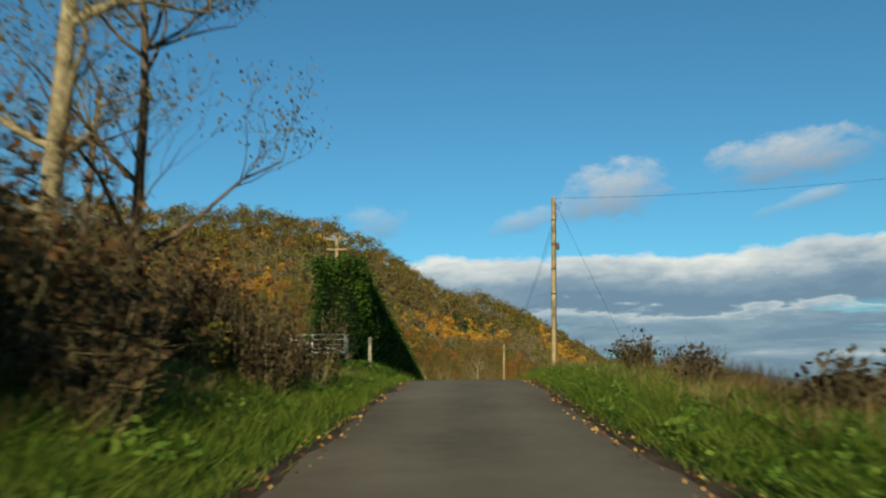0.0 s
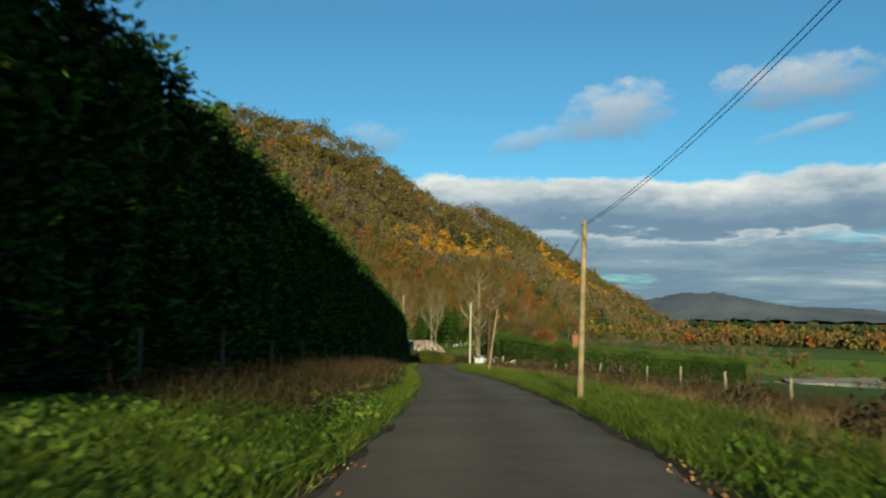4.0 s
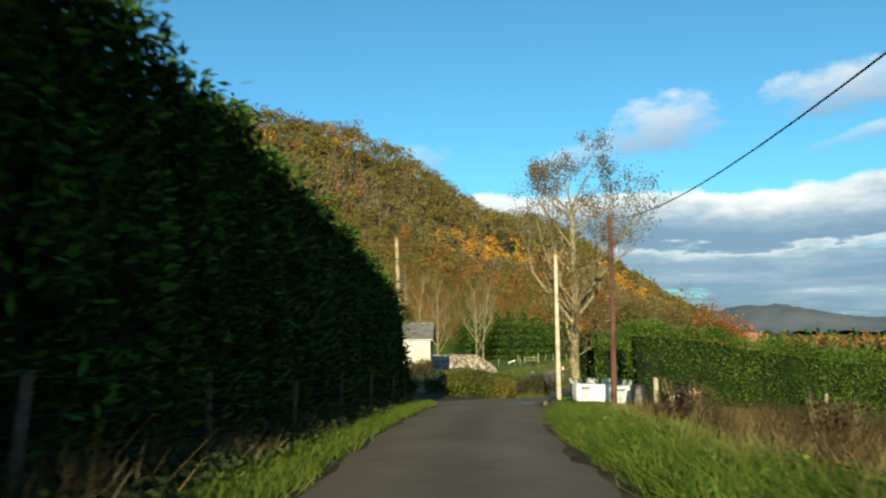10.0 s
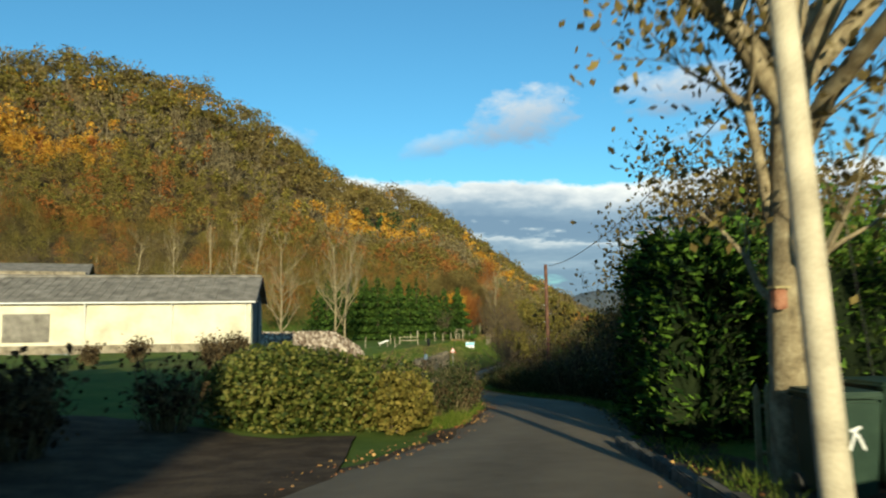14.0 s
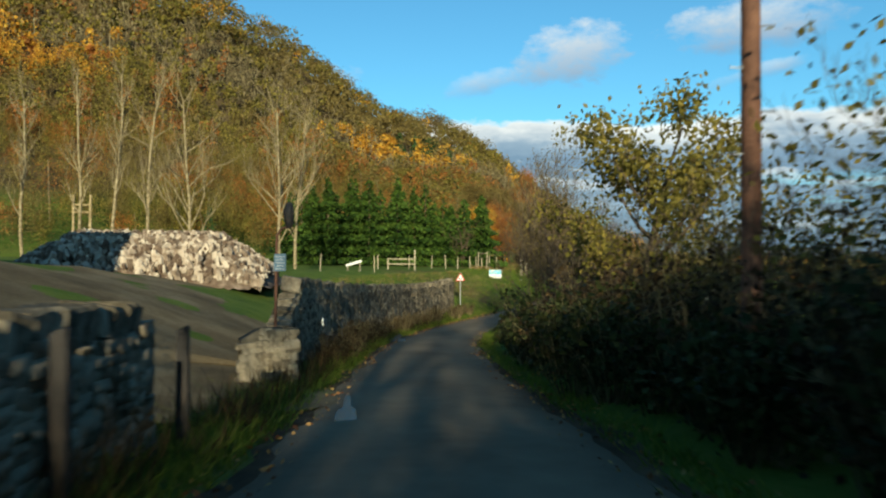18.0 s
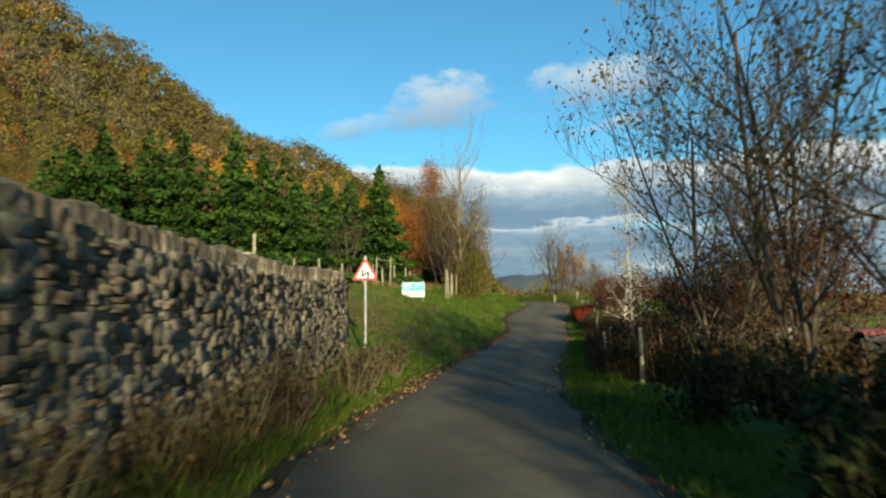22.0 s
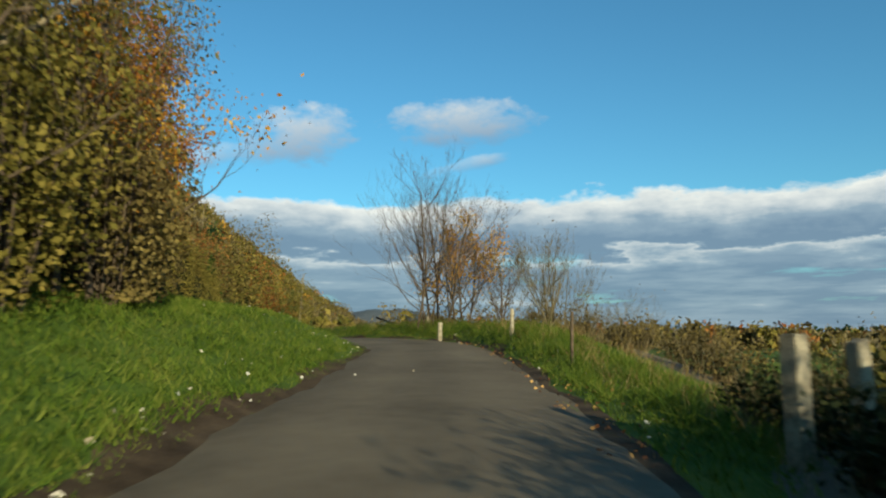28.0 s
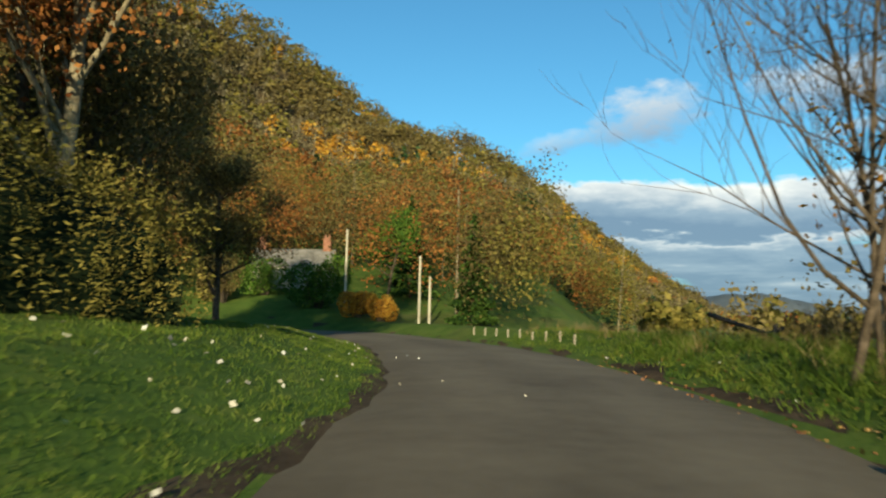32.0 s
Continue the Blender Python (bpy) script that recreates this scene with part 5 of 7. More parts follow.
# ---- wire fence in front of the tall hedge ----
def fence_line(spots, high, thick, label, group, wires_at=(0.35, 0.65, 0.95), seed=1, mat=None, round_top=False):
    rng = np.random.default_rng(seed)
    tops = []
    for x, y in spots:
        h = high * rng.uniform(0.92, 1.08)
        wood_post(place(x, y), h, thick * rng.uniform(0.85, 1.15), label, mat, group, rng.normal(0, 0.045), round_top)
        tops.append(place(x, y))
    if wires_at:
        ob = thing("fence_wire", "thin strands of fence wire strung between the posts", "fence")
        for z in wires_at:
            w = Pile()
            w.tube([(p.x, p.y, p.z + z * high) for p in tops], np.full(len(tops), 0.004), 3)
            part_mesh("strand", w.mesh("strand", M_WIRE), ob)


# dark bark on these stakes puts the hedge's shade into their colour
fence_line([(-2.75 + 5.25 * (y - 51) / 84, y) for y in np.arange(54, 135, 4.1)], 1.15, 0.08, "weathered stake of the fence under the hedge, coloured dark for shade", "stakes under the hedge", seed=2, mat=M_BARK_DARK)
fence_line([beside(y, 7.0 + 0.03 * y) for y in np.arange(56, 124, 5.2)], 1.0, 0.08, "thin weathered field fence stake among the weeds", "field fence stakes", seed=3)
scrub("weed_clump", "clump of dark dead dock and thistle stems", 58, 124, 1, 2.8, 6.0, 16, 0.95, M_WEED, 43, 60, 0.07, 300)
scrub("weed_clump", "clump of brown dead stems on the bank", 8, 36, 1, 2.2, 5.0, 9, 0.9, M_WEED, 44, 60, 0.07, 300)


# ---- the corner with the big tree: bags, bins, kerb, picket fence ----
tree("ash_tree", "tall ash with a pale forked trunk and hanging brown leaf clusters", place(10.9, 141.2), 66, 14.4, 5.3, M_BARK, M_LEAF_BROWN, 14000, 0.07, cluster=0.2, fork=0.34, limbs=22, girth=0.27, depth=4, twigs=3, rise=1.25)
tree("ash_tree", "low side stem of the ash with drooping branches", place(11.2, 141.4), 62, 6.4, 2.6, M_BARK, M_LEAF_BROWN, 1500, 0.085, fork=0.35, limbs=9, girth=0.12, depth=3, droop=0.05)
tree("cherry_tree", "small copper-leaved garden tree", place(15.5, 147.5), 63, 6.0, 2.6, M_BARK_DARK, M_LEAF_BROWN, 3200, 0.09, fork=0.3, limbs=10, girth=0.1)
tree("cherry_tree", "small copper-leaved garden tree", place(19.5, 144.5), 64, 5.2, 2.4, M_BARK_DARK, M_LEAF_RUST, 3000, 0.09, fork=0.3, limbs=10, girth=0.1)


def bulk_bag(at, seed, words, turn):
    rng = np.random.default_rng(seed)
    ob = thing("bulk_bag", "full white woven builder's bag with lifting loops", "bag", at, "builder's bags")
    bm = bmesh.new()
    bmesh.ops.create_cube(bm, size=1.0, matrix=Matrix.Translation((0, 0, 0.42)) @ Matrix.Diagonal((0.78, 0.78, 0.84, 1)))
    bmesh.ops.subdivide_edges(bm, edges=bm.edges[:], cuts=5, use_grid_fill=True)
    for v in bm.verts:
        c = v.co.copy()
        bulge = 1 + 0.13 * math.sin(math.pi * min(1, max(0, c.z / 0.84))) - 0.05 * (c.z > 0.7)
        v.co.x, v.co.y = c.x * bulge, c.y * bulge
        n = noise.noise_vector(c * 5 + Vector((seed * 7, 0, 0)))
        v.co += n * 0.028
        if c.z > 0.83:
            v.co.z += 0.05 * (abs(c.x) + abs(c.y)) - 0.05
        if c.z < 0.01:
            v.co.z = 0.0
    body = part("bag_body", bm, M_BAG, ob)
    for f in body.data.polygons:
        f.use_smooth = True
    for sx in (-1, 1):
        for sy in (-1, 1):
            h = 0.22 + 0.08 * rng.uniform()
            lx, ly = sx * (0.06 + 0.08 * rng.uniform()), sy * 0.05
            c = np.array([sx * 0.36, sy * 0.36, 0.80])
            t = Pile()
            t.tube([c + [-0.05, 0, 0], c + [lx - 0.05, ly, h * 0.8], c + [lx, ly, h], c + [lx + 0.05, ly, h * 0.75], c + [0.05, 0, 0]], [0.018] * 5, 5)
            part_mesh("lifting_loop", t.mesh("lifting_loop", M_BAG), ob)
    if words:
        for k in range(6):
            wd = 0.42 - 0.05 * (k % 3)
            part("print_bar", box_bm(wd, 0.006, 0.075 if k == 0 else 0.032, (-0.02 - 0.04 * (k % 2), -0.445, 0.66 - 0.085 * k), 0.001), M_INK, ob, "dark printed bar")
    ob.rotation_euler = (0, 0, radians(turn))


for k, (bx, by, tn, wd) in enumerate(((10.35, 136.0, 8, True), (11.15, 135.9, -4, False), (11.92, 135.6, 5, True))):
    bulk_bag(place(bx, by), 70 + k, wd, tn)


def wheelie_bin(at, turn, lid_mat=None):
    ob = thing("wheelie_bin", "dark green plastic wheelie bin with a pale scrawled mark, lid shut", "bin", at, "wheelie bins")
    bm = box_bm(0.56, 0.66, 0.92, (0, 0, 0.53), 0.03)
    for v in bm.verts:
        k = 0.82 + 0.18 * (v.co.z - 0.07) / 0.92
        v.co.x, v.co.y = v.co.x * k, v.co.y * k
    part("bin_body", bm, M_BIN, ob)
    lid = part("lid", box_bm(0.6, 0.72, 0.07, (0, 0, 1.03), 0.03), lid_mat or M_BIN, ob, "blue lid" if lid_mat else "")
    part("lid_handle", box_bm(0.4, 0.05, 0.04, (0, -0.38, 1.03), 0.012), M_BIN, lid)
    t = Pile()
    t.tube([(-0.24, 0.4, 0.98), (0.24, 0.4, 0.98)], [0.02, 0.02], 6)
    part_mesh("grip", t.mesh("grip", M_BIN), ob)
    for sx in (-1, 1):
        t = Pile()
        t.tube([(sx * 0.22, 0.3, 0.1), (sx * 0.27, 0.3, 0.1)], [0.1, 0.1], 14)
        t.tube([(sx * 0.27, 0.3, 0.1), (sx * 0.275, 0.3, 0.1)], [0.1, 0.02], 14)
        part_mesh("wheel", t.mesh("wheel", M_BLACK), ob)
    for k, (dx, dz, hh, tl) in enumerate(((-0.03, 0.62, 0.2, 20), (0.05, 0.6, 0.16, -25), (0.0, 0.72, 0.12, 70))):
        part("painted_bar", box_bm(0.03, 0.004, hh, (dx, -0.318 + 0.03 * (0.7 - dz) * -1, dz), 0.001, Matrix.Rotation(radians(tl), 4, "Y")), M_WHITE, ob, "white painted bar")
    ob.rotation_euler = (0, 0, radians(turn))


for bx, by, tn, lid in ((10.75, 140.35, -6, None), (11.45, 140.55, 3, None), (12.3, 140.5, -3, None), (13.0, 140.9, 5, M_BIN_BLUE)):
    wheelie_bin(place(bx, by), tn, lid)


def picket_fence(spots):
    ob = thing("picket_fence", "low pointed wooden picket fence behind the bins", "fence", place(*spots[0]))
    o = ob.location
    for (xa, ya), (xb, yb) in zip(spots, spots[1:]):
        n = int(math.hypot(xb - xa, yb - ya) / 0.13)
        for k in range(n):
            x, y = xa + (xb - xa) * k / n, ya + (yb - ya) * k / n
            bm = bmesh.new()
            prof = [(-0.04, 0), (0.04, 0), (0.04, 1.02), (0, 1.12), (-0.04, 1.02)]
            a = [bm.verts.new((px, -0.01, pz)) for px, pz in prof]
            b = [bm.verts.new((px, 0.01, pz)) for px, pz in prof]
            bm.faces.new(a), bm.faces.new(b[::-1])
            for i in range(5):
                bm.faces.new((a[i], b[i], b[(i + 1) % 5], a[(i + 1) % 5]))
            q = part("picket", bm, M_PICKET, ob)
            q.location = (x - o.x, y - o.y, 0)
        for z in (0.3, 0.85):
            t = Pile()
            t.tube([(xa - o.x, ya - o.y + 0.03, z), (xb - o.x, yb - o.y + 0.03, z)], [0.028, 0.028], 4)
            part_mesh("rail", t.mesh("rail", M_PICKET), ob)


picket_fence([(10.9, 141.9), (13.6, 141.6), (15.8, 141.4)])


def box_thing(name, label, category, at, pieces, group=""):
    """A thing made of bevelled boxes: (part name, size, centre, material)."""
    ob = thing(name, label, category, at, group)
    for nm, sz, ce, mt in pieces:
        part(nm, box_bm(*sz, ce, min(sz) * 0.15), mt, ob)
    return ob


box_thing("nest_box", "small orange-brown wooden box fixed low on the tree", "box", (10.55, 140.85, -1.7), [("box_body", (0.14, 0.12, 0.22), (0, 0, 0), M_BRICK), ("box_roof", (0.18, 0.16, 0.025), (0, 0, 0.122), M_PICKET)])


def compost_bin(at):
    """A tapering round plastic bin with a domed lid and a sliding hatch."""
    ob = thing("compost_bin", "black tapering plastic compost bin with a grey hatch by the pole", "bin", at)
    t = Pile()
    t.tube([(0, 0, 0), (0, 0, 0.05), (0, 0, 0.4), (0, 0, 0.8)], [0.42, 0.41, 0.36, 0.29], 14)
    part_mesh("bin_body", t.mesh("bin_body", M_BLACK), ob)
    t = Pile()
    t.tube([(0, 0, 0.79), (0, 0, 0.84), (0, 0, 0.9), (0, 0, 0.93)], [0.31, 0.31, 0.2, 0.01], 14)
    part_mesh("bin_lid", t.mesh("bin_lid", M_BLACK), ob)
    lean = Matrix.Rotation(radians(-8), 4, "X")
    hatch = part("hatch", box_bm(0.27, 0.03, 0.36, (-0.02, -0.405, 0.24), 0.012, lean), M_ROOF, ob, "pale grey hatch")
    part("hatch_panel", box_bm(0.22, 0.02, 0.26, (-0.02, -0.35, 0.58), 0.01, lean), M_ROOF, hatch)
    ob.rotation_euler = (0, 0, radians(-14))


compost_bin(place(12.35, 133.6))
wires("stay_wire", "thin steel stay from the pale pole down behind the bins", PWT, (11.75, 141.0, -2.6), 0.0, 0.008)
wood_post(place(12.7, 132.1), 1.25, 0.2, "stout square weathered post by the drive")
wood_post(place(13.9, 131.6), 0.8, 0.14, "short square weathered post by the drive")


def trestle(at, turn, label, lamp=True):
    ob = thing("roadworks_barrier", label, "barrier", at)
    part("plank", box_bm(1.3, 0.05, 0.2, (0, 0, 0.62), 0.01, Matrix.Rotation(radians(-16), 4, "Y")), M_WHITE, ob)
    for sx in (-0.5, 0.5):
        for sy in (-0.2, 0.2):
            t = Pile()
            t.tube([(sx, 0, 0.62 + sx * 0.28), (sx, sy, -0.05)], [0.025, 0.025], 5)
            part_mesh("leg", t.mesh("leg", M_POST), ob)
    if lamp:
        part("reflector", box_bm(0.28, 0.06, 0.16, (0.62, -0.05, 0.68), 0.02), M_ORANGE, ob, "orange reflector")
    ob.rotation_euler = (0, 0, radians(turn))


trestle(place(13.2, 130.3), 8, "low white wooden barrier with an orange end standing in weeds")


def kerb():
    ob = thing("kerb", "row of worn stone kerb blocks round the verge", "kerb", kind="structure")
    pts = np.array([(8.05, 131.6), (8.3, 133.4), (8.75, 136.2), (9.3, 139.2), (9.95, 142.4), (10.7, 145.6)])
    s = np.r_[0, np.cumsum(np.linalg.norm(np.diff(pts, axis=0), axis=1))]
    n = int(s[-1] / 0.92)
    me = None
    for k in range(n):
        a = (k + 0.5) * s[-1] / n
        x, y = np.interp(a, s, pts[:, 0]), np.interp(a, s, pts[:, 1])
        x2, y2 = np.interp(a + 0.1, s, pts[:, 0]), np.interp(a + 0.1, s, pts[:, 1])
        if me is None:
            q = part("kerb_block", box_bm(0.9, 0.15, 0.3, (0, 0, 0), 0.02), M_KERB, ob)
            me = q.data
        else:
            q = new("kerb_block", me)
            q.parent = ob
        q.location = (x, y, float(lane_z(y)) - 0.03 + 0.01 * math.sin(k * 3.1))
        q.rotation_euler = (0, 0, math.atan2(y2 - y, x2 - x))


kerb()
M_WATER = material("standing_water", tones((0.0144, 0.013, 0.0101), (0.0216, 0.0187, 0.0144), (0.0288, 0.0259, 0.0216)), 2, 0.22, 0.1)


def puddle(x, y, rx, ry, seed):
    rng = np.random.default_rng(seed)
    a = np.linspace(0, 2 * np.pi, 28, endpoint=False)
    r = 1 + 0.35 * np.sin(a * 3 + seed) + 0.2 * np.sin(a * 5 + 2 * seed)
    bm = bmesh.new()
    vs = [bm.verts.new((rx * q * math.cos(t), ry * q * math.sin(t), 0)) for t, q in zip(a, r)]
    bm.faces.new(vs)
    me = bpy.data.meshes.new("puddle")
    bm.to_mesh(me), bm.free()
    me.materials.append(M_WATER)
    ob = tagged(new("puddle", me), "shallow puddle on the tarmac's edge", "puddle", kind="structure")
    ob.location = (x, y, float(max(lane_z(y), ground_z(x, y))) + 0.035)


for q in ((7.3, 131.6, 0.25, 0.6, 1), (14.0, 176.0, 0.14, 0.9, 3), (15.6, 196.5, 0.35, 1.4, 4)):
    puddle(*q)
bush("laurel_bush", "broad rounded laurel mound, green flecked with yellow leaves", place(6.0, 151.0), 81, (2.7, 1.8, 2.0), M_LAUREL, 22000, 0.075, lumps=16)
bush("laurel_bush", "yellowing edge of the laurel mound", place(7.4, 150.2), 82, (1.0, 1.0, 1.3), M_LEAF_OLIVE, 5000, 0.075)
scrub("bramble_bush", "dark tangled bramble along the yard's edge", 143, 150, -1, 4.5, 10, 8, 1.3, M_WEED, 45, 70, 0.09, 500)
scrub("bramble_bush", "dark tangled bramble along the yard's edge", 166, 176, -1, 11, 17, 6, 1.1, M_WEED, 46, 70, 0.09, 500)
scrub("bramble_bush", "dark bramble and dead stems at the edge of the bank", 13, 30, -1, 1.3, 4.0, 20, 1.5, M_WEED, 58, 55, 0.06, 900)


# ---- stone walls: every face stone its own piece near the lane ----
def stone_mesh(seed, sx, sy, sz):
    rng = random.Random(seed)
    bm = bmesh.new()
    bmesh.ops.create_cube(bm, size=1.0)
    bmesh.ops.bevel(bm, geom=bm.edges[:], offset=0.06, segments=1, affect="EDGES")
    for v in bm.verts:
        v.co = Vector((v.co.x * sx, v.co.y * sy, v.co.z * sz)) + Vector([rng.uniform(-0.02, 0.02) for _ in range(3)])
    me = bpy.data.meshes.new("stone")
    bm.to_mesh(me), bm.free()
    me.materials.append(M_STONE)
    return me


STONES = [stone_mesh(k, 0.235 + 0.03 * (k % 5), 0.26, 0.092 + 0.018 * (k % 4)) for k in range(10)]
COPES = [stone_mesh(20 + k, 0.16 + 0.03 * (k % 3), 0.46, 0.24 + 0.05 * (k % 3)) for k in range(6)]

STONE_ARRAYS = {me.name: (np.array([v.co[:] for v in me.vertices]), np.array([(p.vertices[0], p.vertices[i], p.vertices[i + 1]) for p in me.polygons for i in range(1, len(p.vertices) - 1)])) for me in STONES}


def stone_wall(label, line, tops, feet, thick, seed, cope=True, limit=100000, course=0.15):
    """A drystone wall along points: core, coursed face stones on the lane's side, upright cope stones."""
    rng = np.random.default_rng(seed)
    line = np.array(line, float)
    s = np.r_[0, np.cumsum(np.linalg.norm(np.diff(line, axis=0), axis=1))]
    total = s[-1]
    ob = thing("stone_wall", label, "wall")
    n = max(4, int(total / 1.0))
    rows, q = [], np.linspace(0, total, n)

    def frame_at(a):
        x, y = np.interp(a, s, line[:, 0]), np.interp(a, s, line[:, 1])
        x2, y2 = np.interp(min(a + 0.3, total), s, line[:, 0]), np.interp(min(a + 0.3, total), s, line[:, 1])
        x1, y1 = np.interp(max(a - 0.3, 0), s, line[:, 0]), np.interp(max(a - 0.3, 0), s, line[:, 1])
        k = math.hypot(x2 - x1, y2 - y1)
        return x, y, (x2 - x1) / k, (y2 - y1) / k

    for a in q:
        x, y, wx, wy = frame_at(a)
        z0, z1 = np.interp(a, s, feet) - 0.3, np.interp(a, s, tops)
        nx, ny = wy, -wx
        t = thick / 2 - 0.035
        rows += [(x - nx * t, y - ny * t, z0), (x - nx * t * 0.85, y - ny * t * 0.85, z1), (x + nx * t * 0.85, y + ny * t * 0.85, z1), (x + nx * t, y + ny * t, z0)]
    i, j = np.meshgrid(np.arange(n - 1), np.arange(3), indexing="ij")
    f = np.stack([i * 4 + j, i * 4 + j + 1, (i + 1) * 4 + j + 1, (i + 1) * 4 + j], -1).reshape(-1, 4)
    f = np.concatenate([f, [[0, 1, 2, 3], [(n - 1) * 4 + c for c in (3, 2, 1, 0)]]])
    part_mesh("wall_core", mesh_from("wall_core", rows, f, M_MORTAR), ob)
    singles, rest = 0, Pile()
    a = 0.0
    while a < total:
        step = rng.uniform(0.17, 0.31)
        x, y, wx, wy = frame_at(a + step / 2)
        nx, ny = wy, -wx
        z, z1 = np.interp(a, s, feet) - 0.05, np.interp(a, s, tops)
        hgt = z1 - z
        while z < z1 - 0.05:
            h = rng.uniform(0.07, 0.14)
            frac = (z - (z1 - hgt)) / hgt
            off = (thick / 2 - 0.1) * (1 - 0.15 * frac) + rng.uniform(-0.014, 0.010)
            me = STONES[rng.integers(0, len(STONES))]
            m = Matrix.Translation((x + nx * off + wx * rng.uniform(-0.05, 0.05), y + ny * off, z + h / 2)) @ Matrix.Rotation(math.atan2(wy, wx) + rng.normal(0, 0.05), 4, "Z") @ Matrix.Rotation(rng.normal(0, 0.035), 4, "Y") @ Matrix.Diagonal((step / 0.245, 1, h / 0.1, 1))
            if singles < limit:
                st = new("stone", me)
                st.parent = ob
                st.matrix_basis = m
                singles += 1
            else:
                co, tri = STONE_ARRAYS[me.name]
                mm = np.array(m)
                rest.add(co @ mm[:3, :3].T + mm[:3, 3], tri)
            z += h
        a += step
    if rest.n:
        part_mesh("further_stones", rest.mesh("further_stones", M_STONE, False), ob, kind="stuff")
    if cope:
        a = 0.0
        while a < total:
            x, y, wx, wy = frame_at(a)
            c = new("cope_stone", COPES[rng.integers(0, len(COPES))])
            c.parent = ob
            c.location = (x, y, np.interp(a, s, tops) + 0.1)
            c.rotation_euler = (rng.normal(0, 0.1), rng.normal(0, 0.16), math.atan2(wy, wx) + rng.normal(0, 0.12))
            a += rng.uniform(0.2, 0.3)
    return ob


WALL_Y = np.array([184.2, 190, 197, 204, 209, 213.5, 218.4])
WALL = [beside(y, -(1.75 + o)) for y, o in zip(WALL_Y, (1.45, 1.35, 1.3, 1.2, 1.3, 1.55, 2.0))]
stone_wall("old drystone wall with rough upright cope stones along the lane", WALL, [-5.15, -5.5, -5.85, -6.1, -6.25, -6.3, -6.2], [-6.95, -7.3, -7.7, -8.0, -8.2, -8.2, -7.9], 0.55, 91, limit=300)
stone_wall("short rough stone gate pillar patched with lichen", [(11.9, 180.2), (12.3, 180.3), (12.9, 180.4)], [-5.95, -5.72, -5.78], [-6.8, -6.8, -6.8], 0.75, 93, cope=False, limit=120)
stone_wall("low broken stone wall overgrown with dead stems", [(12.5, 181.0), (12.45, 182.4), (12.5, 183.8)], [-6.05, -5.85, -5.4], [-6.9, -6.9, -6.9], 0.5, 95, limit=80)
LOW = [beside(y, -(1.75 + o)) for y, o in ((154, 1.5), (158, 1.2), (163, 1.0), (167, 1.0), (171.2, 1.1), (173.2, 1.15))]
stone_wall("low tumbledown stone wall at the lane's edge", LOW, [-3.85, -4.25, -4.55, -4.8, -5.0, -5.05], [-4.7, -5.0, -5.3, -5.6, -6.0, -6.2], 0.5, 94, limit=250)
for px, py in ((12.45, 173.6), (12.2, 171.3)):
    wood_post(place(px, py), 1.25, 0.12, "dark rusty gate post at the end of the low wall", M_DARK_METAL, "dark wall posts")
scrub("bramble_bush", "dead stems and ivy growing over the low wall", 152, 165, -1, 0.4, 1.6, 14, 1.0, M_WEED, 47, 50, 0.05, 700)
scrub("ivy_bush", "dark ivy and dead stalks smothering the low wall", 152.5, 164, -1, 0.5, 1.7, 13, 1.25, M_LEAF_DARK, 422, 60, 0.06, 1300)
scrub("bramble_bush", "dead stalks and bramble behind the low wall", 153, 176, -1, 2.2, 5.5, 16, 1.5, M_WEED, 57, 55, 0.05, 600)
scrub("weed_clump", "brown dead stems at the foot of the stone wall", 185, 219, -1, 0.5, 1.0, 20, 0.85, M_WEED, 48, 60, 0.05, 260)


def rubble_heap():
    ob = thing("rubble_heap", "long heap of pale broken stone and earth in the yard", "rubble", place(2.0, 203.5))
    rng = np.random.default_rng(5)
    gx, gy = np.meshgrid(np.linspace(-4.5, 8, 60), np.linspace(-4.5, 4.5, 24))
    h = 2.3 * np.clip(1 - (gy / 4.4) ** 2, 0, 1) ** 0.7 * np.clip(np.minimum((gx + 4.5) / 3, (8 - gx) / 3.0), 0, 1) ** 0.7
    h = h * (0.85 + 0.15 * np.sin(gx * 1.3) + 0.1 * np.sin(gx * 3.1 + gy)) + rng.normal(0, 0.05, h.shape) - 0.2
    n = 60
    i, j = np.meshgrid(np.arange(23), np.arange(59), indexing="ij")
    f = np.stack([i * n + j, i * n + j + 1, (i + 1) * n + j + 1, (i + 1) * n + j], -1).reshape(-1, 4)
    part_mesh("earth_core", mesh_from("earth_core", np.stack([gx, gy, h], -1).reshape(-1, 3), f, M_RUBBLE), ob)
    verts, faces, k = [], [], 0
    src = STONES[3]
    base = np.array([v.co[:] for v in src.vertices])
    polys = [list(p.vertices) for p in src.polygons]
    for _ in range(2600):
        x, y = rng.uniform(-4.2, 7.6), rng.uniform(-4.3, 3.0)
        hz = 2.3 * max(0, 1 - (y / 4.4) ** 2) ** 0.7 * min(1, max(0, min((x + 4.5) / 3, (8 - x) / 3.0))) ** 0.7
        m = Euler(rng.uniform(0, 6, 3)).to_matrix() * 1.0
        co = base @ np.array(m).T * rng.uniform(0.3, 1.25) * [1, 1, 1.4] + [x, y, hz - 0.1]
        verts.append(co)
        faces += [[c + k for c in p] for p in polys]
        k += len(base)
    me = bpy.data.meshes.new("loose_stone")
    me.from_pydata(np.concatenate(verts).tolist(), [], faces)
    me.materials.append(M_RUBBLE)
    part_mesh("loose_stone", me, ob, kind="stuff")


rubble_heap()


